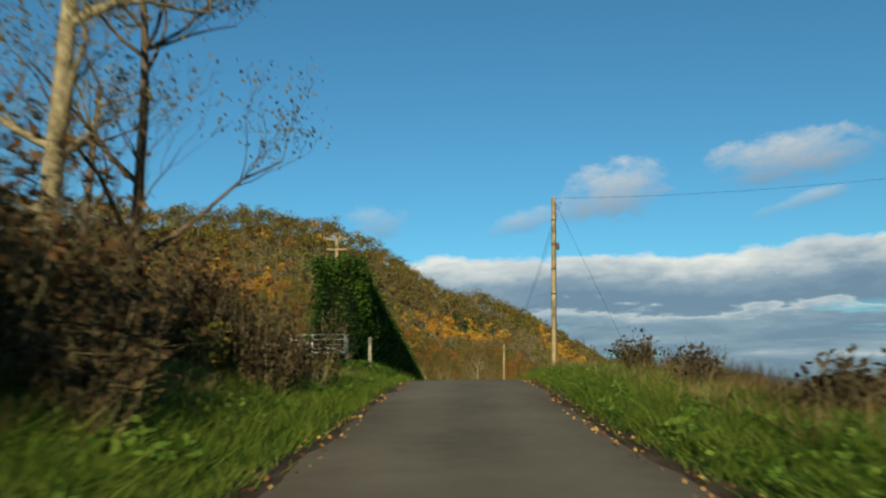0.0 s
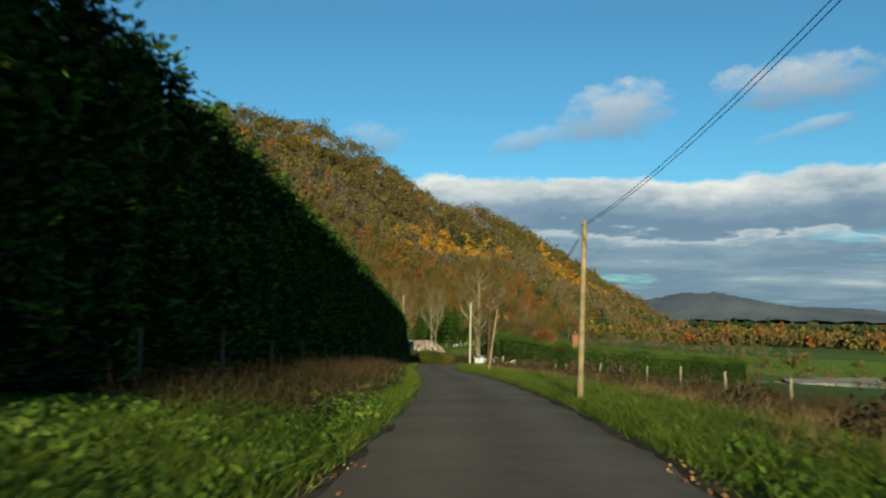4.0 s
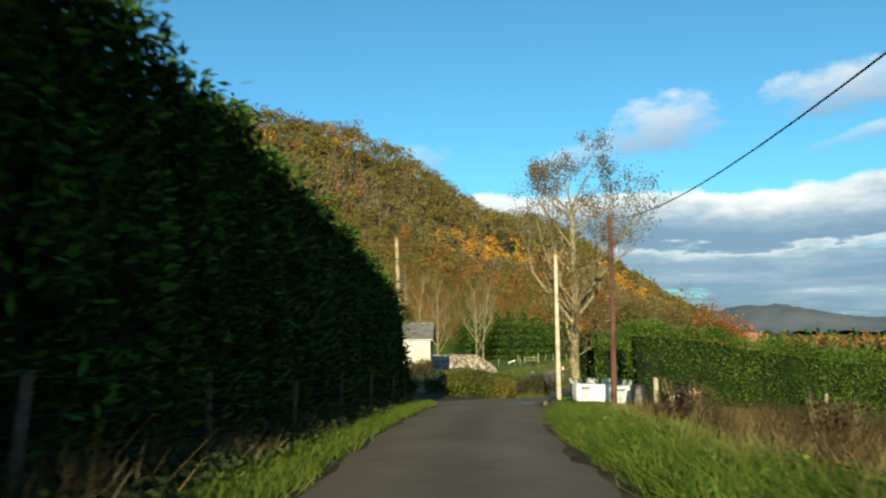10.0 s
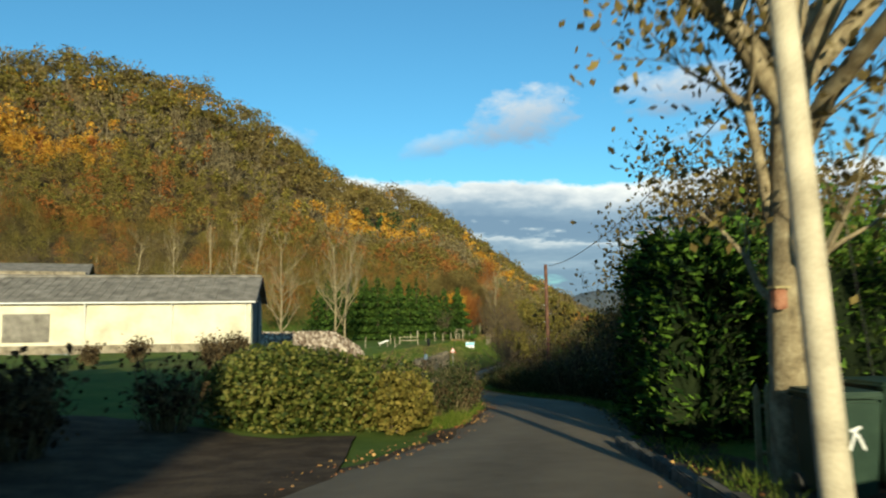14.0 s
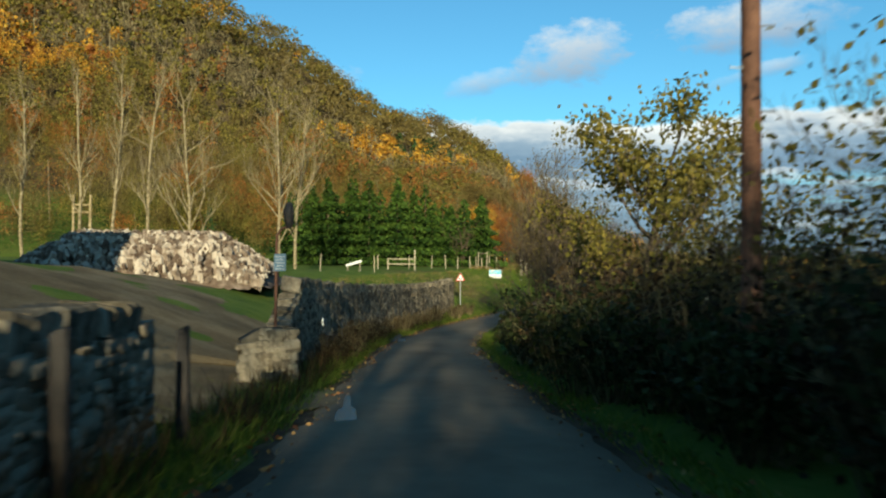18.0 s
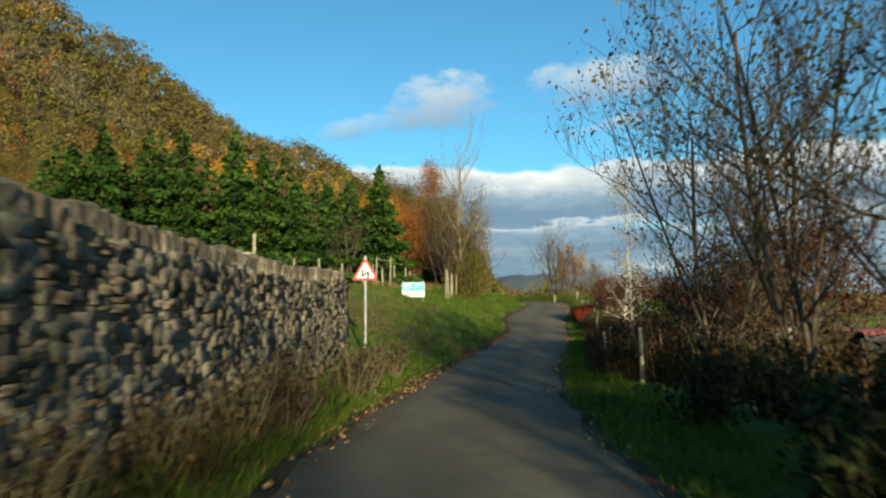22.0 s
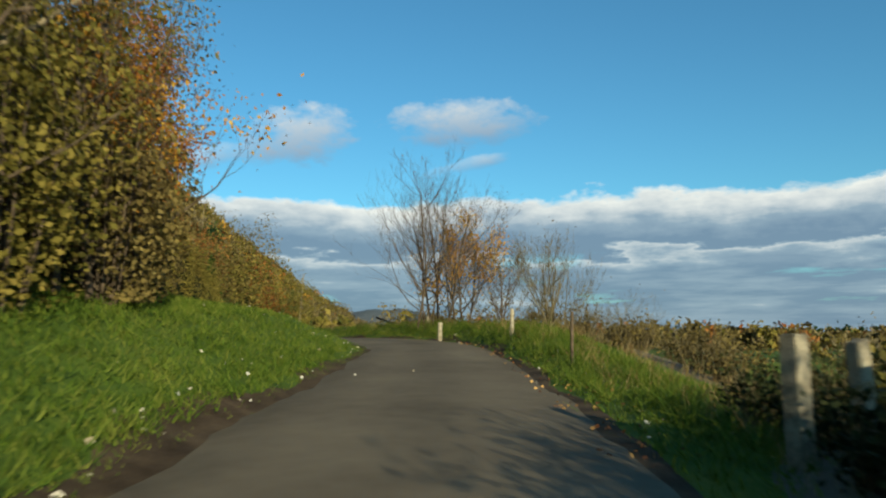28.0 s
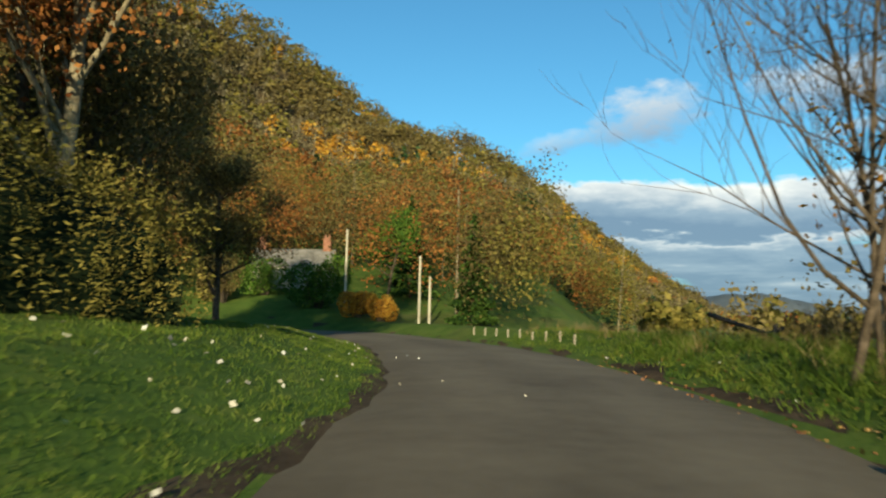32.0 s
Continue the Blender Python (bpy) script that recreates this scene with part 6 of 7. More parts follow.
def lamp_pole():
    """A dark bent iron post with a bundle of ivy on its arm and a pale notice."""
    ob = thing("notice_post", "dark iron post with a bent arm and a pale blue notice", "post", (12.45, 181.1, -5.75))
    t = Pile()
    t.tube([(0, 0, -1.0), (0.02, 0, 1.6), (0.03, 0, 2.35), (0.16, -0.02, 2.55), (0.42, -0.05, 2.6)], [0.05, 0.045, 0.04, 0.04, 0.035], 8)
    part_mesh("shaft", t.mesh("shaft", M_POLE_RED), ob)
    head = Pile()
    head.tube([(0.36, -0.05, 2.56), (0.36, -0.05, 2.7), (0.34, -0.05, 3.0), (0.36, -0.05, 3.2), (0.36, -0.05, 3.25)], [0.07, 0.13, 0.15, 0.1, 0.02], 7)
    part_mesh("lamp_head", head.mesh("lamp_head", M_DARK_METAL), ob, "dark shrouded lamp head")
    board = part("notice", box_bm(0.32, 0.03, 0.46, (0.12, -0.07, 1.65), 0.01), M_BLUE_GREY, ob, "pale blue-grey notice")
    ob.scale = (0.74, 0.74, 0.76)
    for k in range(5):
        part("text_bar", box_bm(0.24 - 0.04 * (k % 2), 0.004, 0.014, (0.12, -0.088, 1.8 - 0.08 * k), 0.001), M_WHITE, board)


M_BLUE_GREY = material("blue_grey_paint", tones((0.0504, 0.1008, 0.1512), (0.0792, 0.144, 0.2088), (0.1224, 0.2016, 0.2736)), 5, 0.6, 0.1)
lamp_pole()
box_thing("wall_plaque", "small white plaque on the stone wall", "plaque", (WALL[0][0] + 0.66, 186.2, -6.15), [("plate", (0.04, 0.2, 0.2), (0, 0, 0), M_WHITE)])

# ---- yard trees, plantation of firs, fence on the bank ----
for k, (tx, ty, hh) in enumerate(((7.7, 223.6, 17.5), (8.8, 224.4, 16.5), (1.0, 222.6, 17.5), (-1.9, 222.5, 20), (-4.6, 223.0, 20.5), (-7.2, 223.5, 20), (-11.5, 224.5, 18), (-17.0, 226.0, 18))):
    tree("poplar_tree", "slender bare tree with a pale yellowish trunk behind the yard", place(tx, ty), 101 + k, hh, 3.0 if k > 2 else 5.2, M_BARK, M_LEAF_OLIVE, 300, 0.08,
         fork=0.25 if k > 2 else 0.16, limbs=18, girth=0.14, depth=3, twigs=5, rise=1.9 if k > 2 else 1.5, group="bare trees behind the yard")
box_thing("timber_gantry", "tall pale double-post wooden frame beyond the heap", "frame", place(-16.8, 250.4), [("post_piece", (0.22, 0.22, 7.4), (-0.9, 0, 3.6), M_POLE), ("post_piece", (0.22, 0.22, 7.4), (0.9, 0, 3.6), M_POLE), ("crossbar", (2.1, 0.14, 0.16), (0, 0, 6.2), M_POLE), ("crossbar", (2.1, 0.14, 0.16), (0, 0, 5.4), M_POLE)])
rng_f = np.random.default_rng(77)
k = 0
for row in range(3):
    for fx in np.arange(8.0 - row * 1.5, 29.0, 2.4):
        x, y = fx + rng_f.uniform(-0.7, 0.7), 249.0 + row * 4.0 + rng_f.uniform(-1.2, 1.2) + 0.12 * (fx - 15)
        conifer_tree("fir_tree", "dark green plantation fir with drooping sprays", place(x, y), 200 + k, rng_f.uniform(8.2, 10.4) * (1.0 if fx < 21 else 0.85), rng_f.uniform(2.5, 3.2), 3600 if row == 0 else 1500, 0.24, M_PINE_LIT, "plantation firs")
        k += 1
conifer_tree("fir_tree", "pointed dark fir at the end of the plantation", place(28.0, 251.6), 260, 8.5, 1.9, 3200, 0.18, M_PINE_LIT, "plantation firs")
tree("bare_tree", "dark many-stemmed bare tree in front of the firs", place(25.2, 249.2), 121, 6.6, 2.0, M_BARK_DARK, M_LEAF_BROWN, 300, 0.06, fork=0.15, limbs=10, girth=0.09, stems=4)
for k, (tx, ty, hh, lf) in enumerate(((31.5, 262.0, 7.5, M_LEAF_RUST), (33.5, 266.0, 8.5, M_LEAF_RUST), (30.0, 268.0, 8, M_LEAF_GOLD), (34.0, 272.5, 10, M_LEAF_RUST), (28.5, 260.0, 7, M_LEAF_GOLD), (38.0, 268.4, 9.5, M_LEAF_RUST), (37.2, 273.0, 11, M_LEAF_BROWN))):
    tree("beech_tree", "beech thick with orange-brown autumn leaves", place(tx, ty), 131 + k, hh, 2.8, M_BARK_DARK, lf, 11000, 0.09, cluster=0.4, fork=0.15, limbs=13, girth=0.13, group="orange beeches past the firs")
for k, (tx, ty, hh, n, lf) in enumerate(((35.6, 255.4, 8.6, 700, M_LEAF_OLIVE), (37.3, 258.0, 6.5, 2600, M_LEAF_OLIVE), (34.4, 258.5, 8.0, 900, M_LEAF_BROWN), (36.4, 261.0, 7.5, 2400, M_LEAF_OLIVE), (38.2, 260.2, 4.2, 2400, M_LEAF_GOLD),
                                       (34.0, 253.6, 6.0, 500, M_LEAF_BROWN), (37.6, 264.0, 8.0, 3000, M_LEAF_BROWN))):
    tree("willow_tree", "thicket tree with bare upper twigs and olive leaves below", place(tx, ty), 141 + k, hh * 1.25, 2.8, M_BARK_DARK, lf, int(n * 1.6), 0.065, cluster=0.3, fork=0.12, limbs=11, girth=0.09, stems=3, rise=1.3, group="thicket on the bank")
tree("bare_tree", "tall bare tree with fine silvery twigs above the thicket", place(35.4, 255.2), 139, 15.5, 4.2, M_BARK, M_LEAF_BROWN, 300, 0.05, fork=0.12, limbs=22, girth=0.12, depth=4, twigs=3, rise=1.7)
tree("beech_tree", "tall beech with feathery orange-brown foliage above the hedge", place(40.2, 285.0), 159, 17.5, 4.6, M_BARK, M_LEAF_RUST, 15000, 0.1, cluster=0.5, fork=0.2, limbs=16, girth=0.2, rise=1.5, group="orange beeches past the firs")
for k, (tx, ty, hh) in enumerate(((36.0, 280.0, 12), (38.5, 287.5, 13), (33.0, 274.0, 12), (36.0, 296.5, 12), (30.5, 284.0, 14), (34.0, 303.0, 14), (35.5, 312.0, 11))):
    tree("oak_tree", "broad oak with thick brown autumn foliage behind the bank", place(tx, ty), 151 + k, hh, 4.0, M_BARK_DARK, M_LEAF_BROWN, 17000, 0.105, cluster=0.5, fork=0.2, limbs=13, girth=0.22, group="oaks behind the bank")
hedge("clipped_hedge", "rounded overgrown beech hedge on the bank", [(43.2, 282.4), (41.6, 278.5), (39.4, 273.5), (36.5, 268.5)], 2.2, [1.5, 2.5, 3.4, 3.8], M_LEAF_OLIVE, 24, 520, 0.032)


def sale_board(at, turn):
    ob = thing("sale_board", "blue and white land sale board with a sold strip across", "sign board", at)
    for sx in (-0.75, 0.75):
        part("leg", box_bm(0.09, 0.09, 1.9, (sx, 0.07, 0.7), 0.01), M_POST, ob)
    panel = part("panel", box_bm(1.75, 0.04, 1.15, (0, 0, 0.95), 0.008), M_WHITE, ob)
    part("blue_field", box_bm(1.69, 0.006, 0.62, (0, -0.022, 1.18), 0.001), M_BLUE, panel)
    part("white_stripe", box_bm(0.5, 0.006, 0.16, (-0.4, -0.026, 1.36), 0.001, Matrix.Rotation(radians(-14), 4, "Y")), M_WHITE, panel)

    def words(text, size, x, z, tilt, mat):
        cu = bpy.data.curves.new("lettering", "FONT")
        cu.body, cu.size, cu.align_x, cu.align_y, cu.extrude = text, size, "CENTER", "CENTER", 0.002
        cu.materials.append(mat)
        t = new("lettering", cu)
        t.parent = panel
        t.matrix_basis = Matrix.Translation((x, -0.031, z)) @ Matrix.Rotation(radians(tilt), 4, "Y") @ Matrix.Rotation(radians(90), 4, "X")

    words("Sale", 0.30, 0.42, 1.36, 0, M_WHITE)
    words("SOLD", 0.34, 0.0, 1.03, 14, M_INK)
    words("2", 0.2, 0.0, 0.74, 0, M_INK)
    for k in range(3):
        part("print_bar", box_bm(0.9 - 0.1 * k, 0.004, 0.035, (-0.3 + 0.05 * k, -0.0265, 1.16 - 0.07 * k), 0.001), M_WHITE, panel)
    words("HOUSE PLOTS", 0.2, 0.0, 0.53, 0, M_INK)
    ob.rotation_euler, ob.scale = (0, 0, radians(turn)), (0.7, 0.7, 0.7)


sale_board(place(27.25, 238.3, -0.22), -12)
FENCE = [(15.5, 236.0), (18.6, 238.3), (21.0, 240.0), (22.6, 241.4), (24.0, 242.6), (25.6, 244.4), (26.4, 245.3), (27.2, 246.4)]
fence_line(FENCE, 1.3, 0.10, "pale weathered fence stake on the bank", "bank fence stakes", seed=5)
for x, y, h in ((26.8, 246.6, 1.9), (27.9, 247.4, 1.95), (28.3, 247.9, 1.9), (29.2, 248.6, 1.7), (31.9, 247.9, 2.0), (32.2, 248.3, 1.9), (32.9, 250.0, 1.7), (33.5, 251.6, 1.7), (34.2, 253.0, 1.6)):
    wood_post(place(x, y), h, 0.11, "tall pale round gate stake on the bank", M_POST, "tall bank stakes", 0.03 * math.sin(x * 5), True)
for (xa, ya), (xb, yb), z in (((26.8, 246.6), (28.3, 247.9), 1.75), ((26.8, 246.6), (28.3, 247.9), 0.3), ((28.3, 247.9), (29.4, 248.8), 1.6)):
    ob = thing("fence_rail", "thin pale rail between the tall stakes", "rail")
    a, b = place(xa, ya, z), place(xb, yb, z)
    t = Pile()
    t.tube([a, b], [0.035, 0.035], 6)
    part_mesh("bar", t.mesh("bar", M_POST), ob)
trestle(place(13.4, 222.9), 20, "pale wooden trestle seat on the rough ground", False)
box_thing("wooden_pen", "pale wooden rail pen beyond the wall", "pen", place(17.5, 231.5), [("post_piece", (0.12, 0.12, 1.9), (1.2, 0, 0.9), M_POST), ("post_piece", (0.12, 0.12, 1.1), (-1.2, 0, 0.5), M_POST), ("rail_piece", (2.4, 0.06, 0.1), (0, 0, 1.0), M_POST), ("rail_piece", (2.4, 0.06, 0.1), (0, 0, 0.55), M_POST)])
fence_line([(-14, 214), (-9, 215), (-4, 216), (1, 217), (6, 218), (11, 220), (15, 225)], 1.2, 0.09, "grey field stake behind the yard", "yard fence stakes", seed=6)

# ---- thicket and trees along the right of the lane ----
for k, (yy, dd, hh, n, lf, sz) in enumerate(((146, 3.6, 4.6, 2600, M_LEAF_GREEN, 0.10), (150, 4.2, 4.2, 1800, M_LEAF_BROWN, 0.08), (155, 4.6, 4.8, 700, M_LEAF_BROWN, 0.06), (160, 4.2, 5.2, 900, M_LEAF_OLIVE, 0.07), (166, 4.8, 5.0, 900, M_LEAF_BROWN, 0.06),
                                            (172, 4.4, 4.4, 1300, M_LEAF_OLIVE, 0.07), (178, 5.2, 4.0, 1600, M_LEAF_OLIVE, 0.08), (186, 5.0, 3.8, 500, M_LEAF_BROWN, 0.06), (190, 4.4, 4.6, 300, M_LEAF_BROWN, 0.06), (194, 4.2, 5.8, 260, M_LEAF_BROWN, 0.06))):
    x, y = beside(yy, right_edge(yy) + dd - 1.2)
    tree("hawthorn_tree", "tangled roadside hawthorn with sparse autumn leaves", place(x, y), 161 + k, hh, 2.3, M_BARK_DARK, lf, n, sz, cluster=0.3, fork=0.06, limbs=12, girth=0.07, stems=3, twigs=4, group="roadside thicket")
for k, (tx, ty, hh) in enumerate(((15.4, 149.2, 5.6), (16.6, 153.0, 6.4), (18.8, 157.5, 6.2), (19.6, 151.5, 6.8))):
    tree("thorn_tree", "dense twiggy tree with purple-brown leaves behind the conifers", place(tx, ty), 401 + k, hh * 1.25, 2.9, M_BARK_DARK, M_LEAF_BROWN, 4200, 0.085, cluster=0.25, fork=0.12, limbs=14, girth=0.08, stems=3, twigs=4, group="twiggy trees behind the conifers")
for k, (tx, ty, hh) in enumerate(((19.3, 165.4, 3.7), (20.2, 168.0, 3.4))):
    tree("elder_tree", "dark elder crowding the lane, still in leaf", place(tx, ty), 411 + k, hh * 1.25, 1.9, M_BARK_DARK, M_LEAF_DARK, 2600, 0.08, cluster=0.2, fork=0.1, limbs=13, girth=0.06, stems=4, twigs=4, group="elders by the lane")
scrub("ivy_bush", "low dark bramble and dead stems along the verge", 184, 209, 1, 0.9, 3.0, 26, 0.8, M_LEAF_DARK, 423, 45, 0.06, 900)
# undergrowth with the thicket's deep shade put into its leaf colour
scrub("ivy_bush", "ivy and bramble under the trees, coloured dark for deep shade", 150, 184, 1, 0.7, 2.0, 22, 1.5, M_LEAF_DARK, 421, 40, 0.075, 1500)
tree("maple_tree", "spreading field maple with yellow-green and brown leaves", place(20.6, 183.0), 175, 7.2, 2.6, M_BARK_DARK, M_LEAF_OLIVE, 8000, 0.085, cluster=0.2, fork=0.3, limbs=15, girth=0.16, twigs=4)
for k, (tx, ty, hh) in enumerate(((22.6, 197.8, 7.6), (23.4, 201.0, 7.2), (24.8, 205.4, 8.0), (25.6, 208.2, 7.8), (27.2, 212.6, 7.0))):
    tree("alder_tree", "many-stemmed bare alder with a few remaining brown leaves", place(tx, ty), 181 + k, hh * 1.3, 3.0, M_BARK_DARK, M_LEAF_BROWN, 2400, 0.055, cluster=0.15, fork=0.12, limbs=14, girth=0.08, stems=3, twigs=5, rise=1.2, group="alders by the lane")
tree("silver_birch", "slender silver birch with a white trunk and fine hanging twigs", place(33.1, 226.6), 191, 9.6, 1.0, M_BIRCH, M_LEAF_BROWN, 2600, 0.03, cluster=0.16, fork=0.2, limbs=34, girth=0.05, twigs=5, droop=0.09, rise=0.9)
tree("silver_birch", "second thin birch stem beside the white one", place(33.9, 227.2), 192, 6.8, 0.8, M_BIRCH, M_LEAF_BROWN, 1200, 0.03, cluster=0.16, fork=0.15, limbs=18, girth=0.04, twigs=5, droop=0.09, rise=0.9)
scrub("bramble_bush", "dark thicket of bramble and dead stems below the trees", 146, 184, 1, 0.9, 2.6, 24, 2.0, M_WEED, 49, 55, 0.06, 1300)
scrub("bramble_bush", "tall dark tangle behind the roadside thicket", 148, 184, 1, 3.0, 5.2, 16, 3.2, M_LEAF_BROWN, 56, 70, 0.06, 1500)
scrub("bramble_bush", "reddish brown bramble along the fence", 208, 242, 1, 1.4, 5.0, 30, 1.25, M_LEAF_REDBROWN, 50, 55, 0.055, 900)
scrub("rose_bush", "bush bright with red leaves and berries by the fence", 239.5, 244.5, 1, 1.0, 2.0, 5, 1.1, M_BERRY, 54, 60, 0.05, 1300)
bush("laurel_bush", "dark evergreen bush with yellow-green tips by the fence", place(40.4, 236.6), 83, (1.5, 1.2, 1.9), M_LEAF_GREEN, 3600, 0.11)
bush("laurel_bush", "pale yellow-green bush by the track", place(47.6, 250.6), 84, (1.3, 1.1, 1.5), M_LEAF_OLIVE, 2600, 0.1)
fence_line([beside(y, right_edge(y) + 1.6 + 0.3 * math.sin(y)) for y in np.arange(214, 243, 4.3)], 1.15, 0.09, "weathered round fence stake leaning in the brambles", "stakes by the brambles", seed=7, round_top=True)
for x, y, h, w in ((42.95, 249.35, 1.15, 0.19), (43.2, 248.9, 1.1, 0.15), (43.15, 248.3, 1.05, 0.17), (43.3, 247.7, 1.2, 0.15), (43.25, 246.9, 1.0, 0.16), (43.3, 245.8, 1.2, 0.15)):
    wood_post(place(x, y), h, w, "thick split grey post at the track's mouth", group="posts at the track", tilt=0.05 * math.sin(x * 3))
wood_post(place(47.6, 258.6), 1.2, 0.08, "thin dark round stake on the verge", M_BARK_DARK, "verge posts", 0.02, True)
for x, y, h, w in ((51.0, 266.4, 0.95, 0.15), (51.7, 273.2, 0.85, 0.2), (55.2, 281.5, 1.0, 0.16)):
    wood_post(place(x, y), h, w, "pale round wooden verge post", M_POST, "verge posts", 0.02, True)


def side_strip(name, label, pts, width, mat, lift=0.05):
    """A road or track laid over the land along points."""
    pts = np.array(pts, float)
    s = np.r_[0, np.cumsum(np.linalg.norm(np.diff(pts, axis=0), axis=1))]
    n = int(s[-1] / 0.6)
    q = np.linspace(0, s[-1], n)
    c = np.stack([np.interp(q, s, pts[:, 0]), np.interp(q, s, pts[:, 1])], 1)
    t = np.gradient(c, axis=0)
    t /= np.linalg.norm(t, axis=1, keepdims=True)
    nn = np.stack([-t[:, 1], t[:, 0]], 1)
    w = np.interp(q, s, width)
    u = np.linspace(-0.5, 0.5, 7)
    xy = c[:, None] + nn[:, None] * (u[None] * w[:, None])[..., None]
    z = ground_z(xy[..., 0], xy[..., 1]) + lift - 0.1 * (np.abs(u) > 0.49)[None]
    v = np.concatenate([xy, z[..., None]], -1).reshape(-1, 3)
    i, j = np.meshgrid(np.arange(n - 1), np.arange(6), indexing="ij")
    f = np.stack([i * 7 + j, i * 7 + j + 1, (i + 1) * 7 + j + 1, (i + 1) * 7 + j], -1).reshape(-1, 4)
    ob = new(name, mesh_from(name, v, f, mat, True))
    return tagged(ob, label, "road", kind="structure")


side_strip("side_road", "side road of worn tarmac leading into the yard", [(6.0, 144.2), (2, 144.6), (-4, 147.3), (-12, 152), (-24, 159)], [11.0, 11.5, 10.5, 9.0, 7.0], M_MUD, 0.075)
side_strip("yard_floor", "bare trodden earth of the yard behind the wall", [(13.0, 176.4), (8.5, 180), (3, 189), (-4, 200)], [5.5, 13.0, 20.0, 20.0], M_EARTH, 0.06)
side_strip("field_track", "tarmac track branching off down to the fields", [(42.6, 247.0), (46.4, 250.2), (50.6, 254.6), (54.2, 260.5), (57.5, 268)], [4.0, 3.2, 3.0, 2.8, 2.6], M_ASPHALT, 0.08)
side_strip("gate_apron", "patch of old tarmac in front of the field gate", [(-0.6, 42.0), (-3.5, 43.5), (-6.2, 47.5)], [8, 6.5, 4.0], M_ASPHALT, 0.10)

# ---- the far end: clump of trees on the verge, posts, cottage, distance ----
for k, (tx, ty, hh, n, lf) in enumerate(((53.8, 279.2, 9.6, 60, M_LEAF_BROWN), (54.8, 279.0, 10.2, 80, M_LEAF_BROWN), (55.7, 279.2, 9.4, 300, M_LEAF_BROWN), (56.4, 279.6, 7.0, 5200, M_LEAF_GOLD), (58.0, 279.0, 6.2, 2600, M_LEAF_BROWN), (55.4, 281.0, 8.6, 200, M_LEAF_BROWN))):
    tree("alder_tree", "bare many-stemmed tree of the roadside clump" if n < 5000 else "small spreading tree still holding thin golden leaves", place(tx, ty), 301 + k, hh, 3.8 if n < 1000 else 2.7, M_BARK_DARK, lf, n, 0.075 if n > 5000 else 0.05, cluster=0.25, fork=0.12, limbs=13, girth=0.08, stems=2, twigs=4, rise=1.1, group="clump on the verge")
for k, (tx, ty, hh) in enumerate(((54.3, 268.6, 5.2), (55.3, 269.6, 4.6), (64.6, 276.5, 4.2), (74, 268, 3.6), (80, 262, 3.8), (70, 284, 4.5))):
    tree("willow_tree", "thin bare young tree beyond the verge", place(tx, ty), 311 + k, hh, 2.0 if k < 2 else 2.6, M_TWIG, M_LEAF_BROWN, 120, 0.05, fork=0.1, limbs=10, girth=0.05, stems=3, twigs=4, rise=1.2 if k < 2 else 0.6, group="young trees beyond the verge")
scrub("bramble_bush", "brown bramble on the slope below the verge", 256, 290, 1, 3.6, 9.0, 16, 1.4, M_LEAF_BROWN, 55, 70, 0.07, 420)
for k, y in enumerate(np.arange(293.5, 306, 1.45)):
    x, yy = beside(y, right_edge(y) + 0.7)
    wood_post(place(x, yy), 0.34, 0.08, "short pale bend marker post", M_POST, "bend marker posts")
for x, y, h in ((41.2, 325.0, 6.2), (46.9, 320.5, 4.8), (47.6, 321.5, 3.4)):
    pole("plain pale telephone pole by the bend", place(x, y, -0.1), place(x, y, h), 0.1, M_POLE_PALE)
conifer_tree("pine_tree", "dark green pine by the bend", place(45.6, 337.0), 321, 9.5, 2.6, 2200, 0.26, M_PINE_LIT)
conifer_tree("pine_tree", "tall blue-green fir by the bend", place(50.8, 324.0), 322, 8.4, 1.9, 3000, 0.22, M_PINE_LIT)
tree("scots_pine", "tall pine standing clear of the ridge", place(60.5, 387.0), 323, 13, 2.4, M_BARK_DARK, M_PINE, 3600, 0.3, cluster=0.5, fork=0.45, limbs=12, girth=0.2, depth=2)


def cottage(at):
    ob = thing("cottage", "low cottage with brick chimneys among garden shrubs", "house", at)
    part("wall_block", box_bm(7.0, 4.6, 2.4, (0, 0, 1.2), 0.02), M_RENDER, ob)
    for sgn in (-1, 1):
        part("roof_slope", box_bm(7.4, 3.1, 0.1, (0, sgn * 1.25, 3.1), 0.01, Matrix.Rotation(-sgn * radians(34), 4, "X")), M_ROOF, ob)
    for cx in (-2.9, 2.9):
        st = part("chimney", box_bm(0.7, 0.6, 1.5, (cx, 0, 4.3), 0.02), M_BRICK, ob)
        for dx in (-0.17, 0.17):
            t = Pile()
            t.tube([(cx + dx, 0, 5.05), (cx + dx, 0, 5.35)], [0.11, 0.09], 8)
            part_mesh("chimney_pot", t.mesh("chimney_pot", M_BRICK), st)
    for wx in (-2, 0.2, 2.2):
        w = part("window", box_bm(0.9, 0.06, 1.1, (wx, -2.31, 1.35), 0.01), M_WHITE, ob)
        part("pane", box_bm(0.74, 0.04, 0.94, (wx, -2.335, 1.35), 0.005), M_BLACK, w)


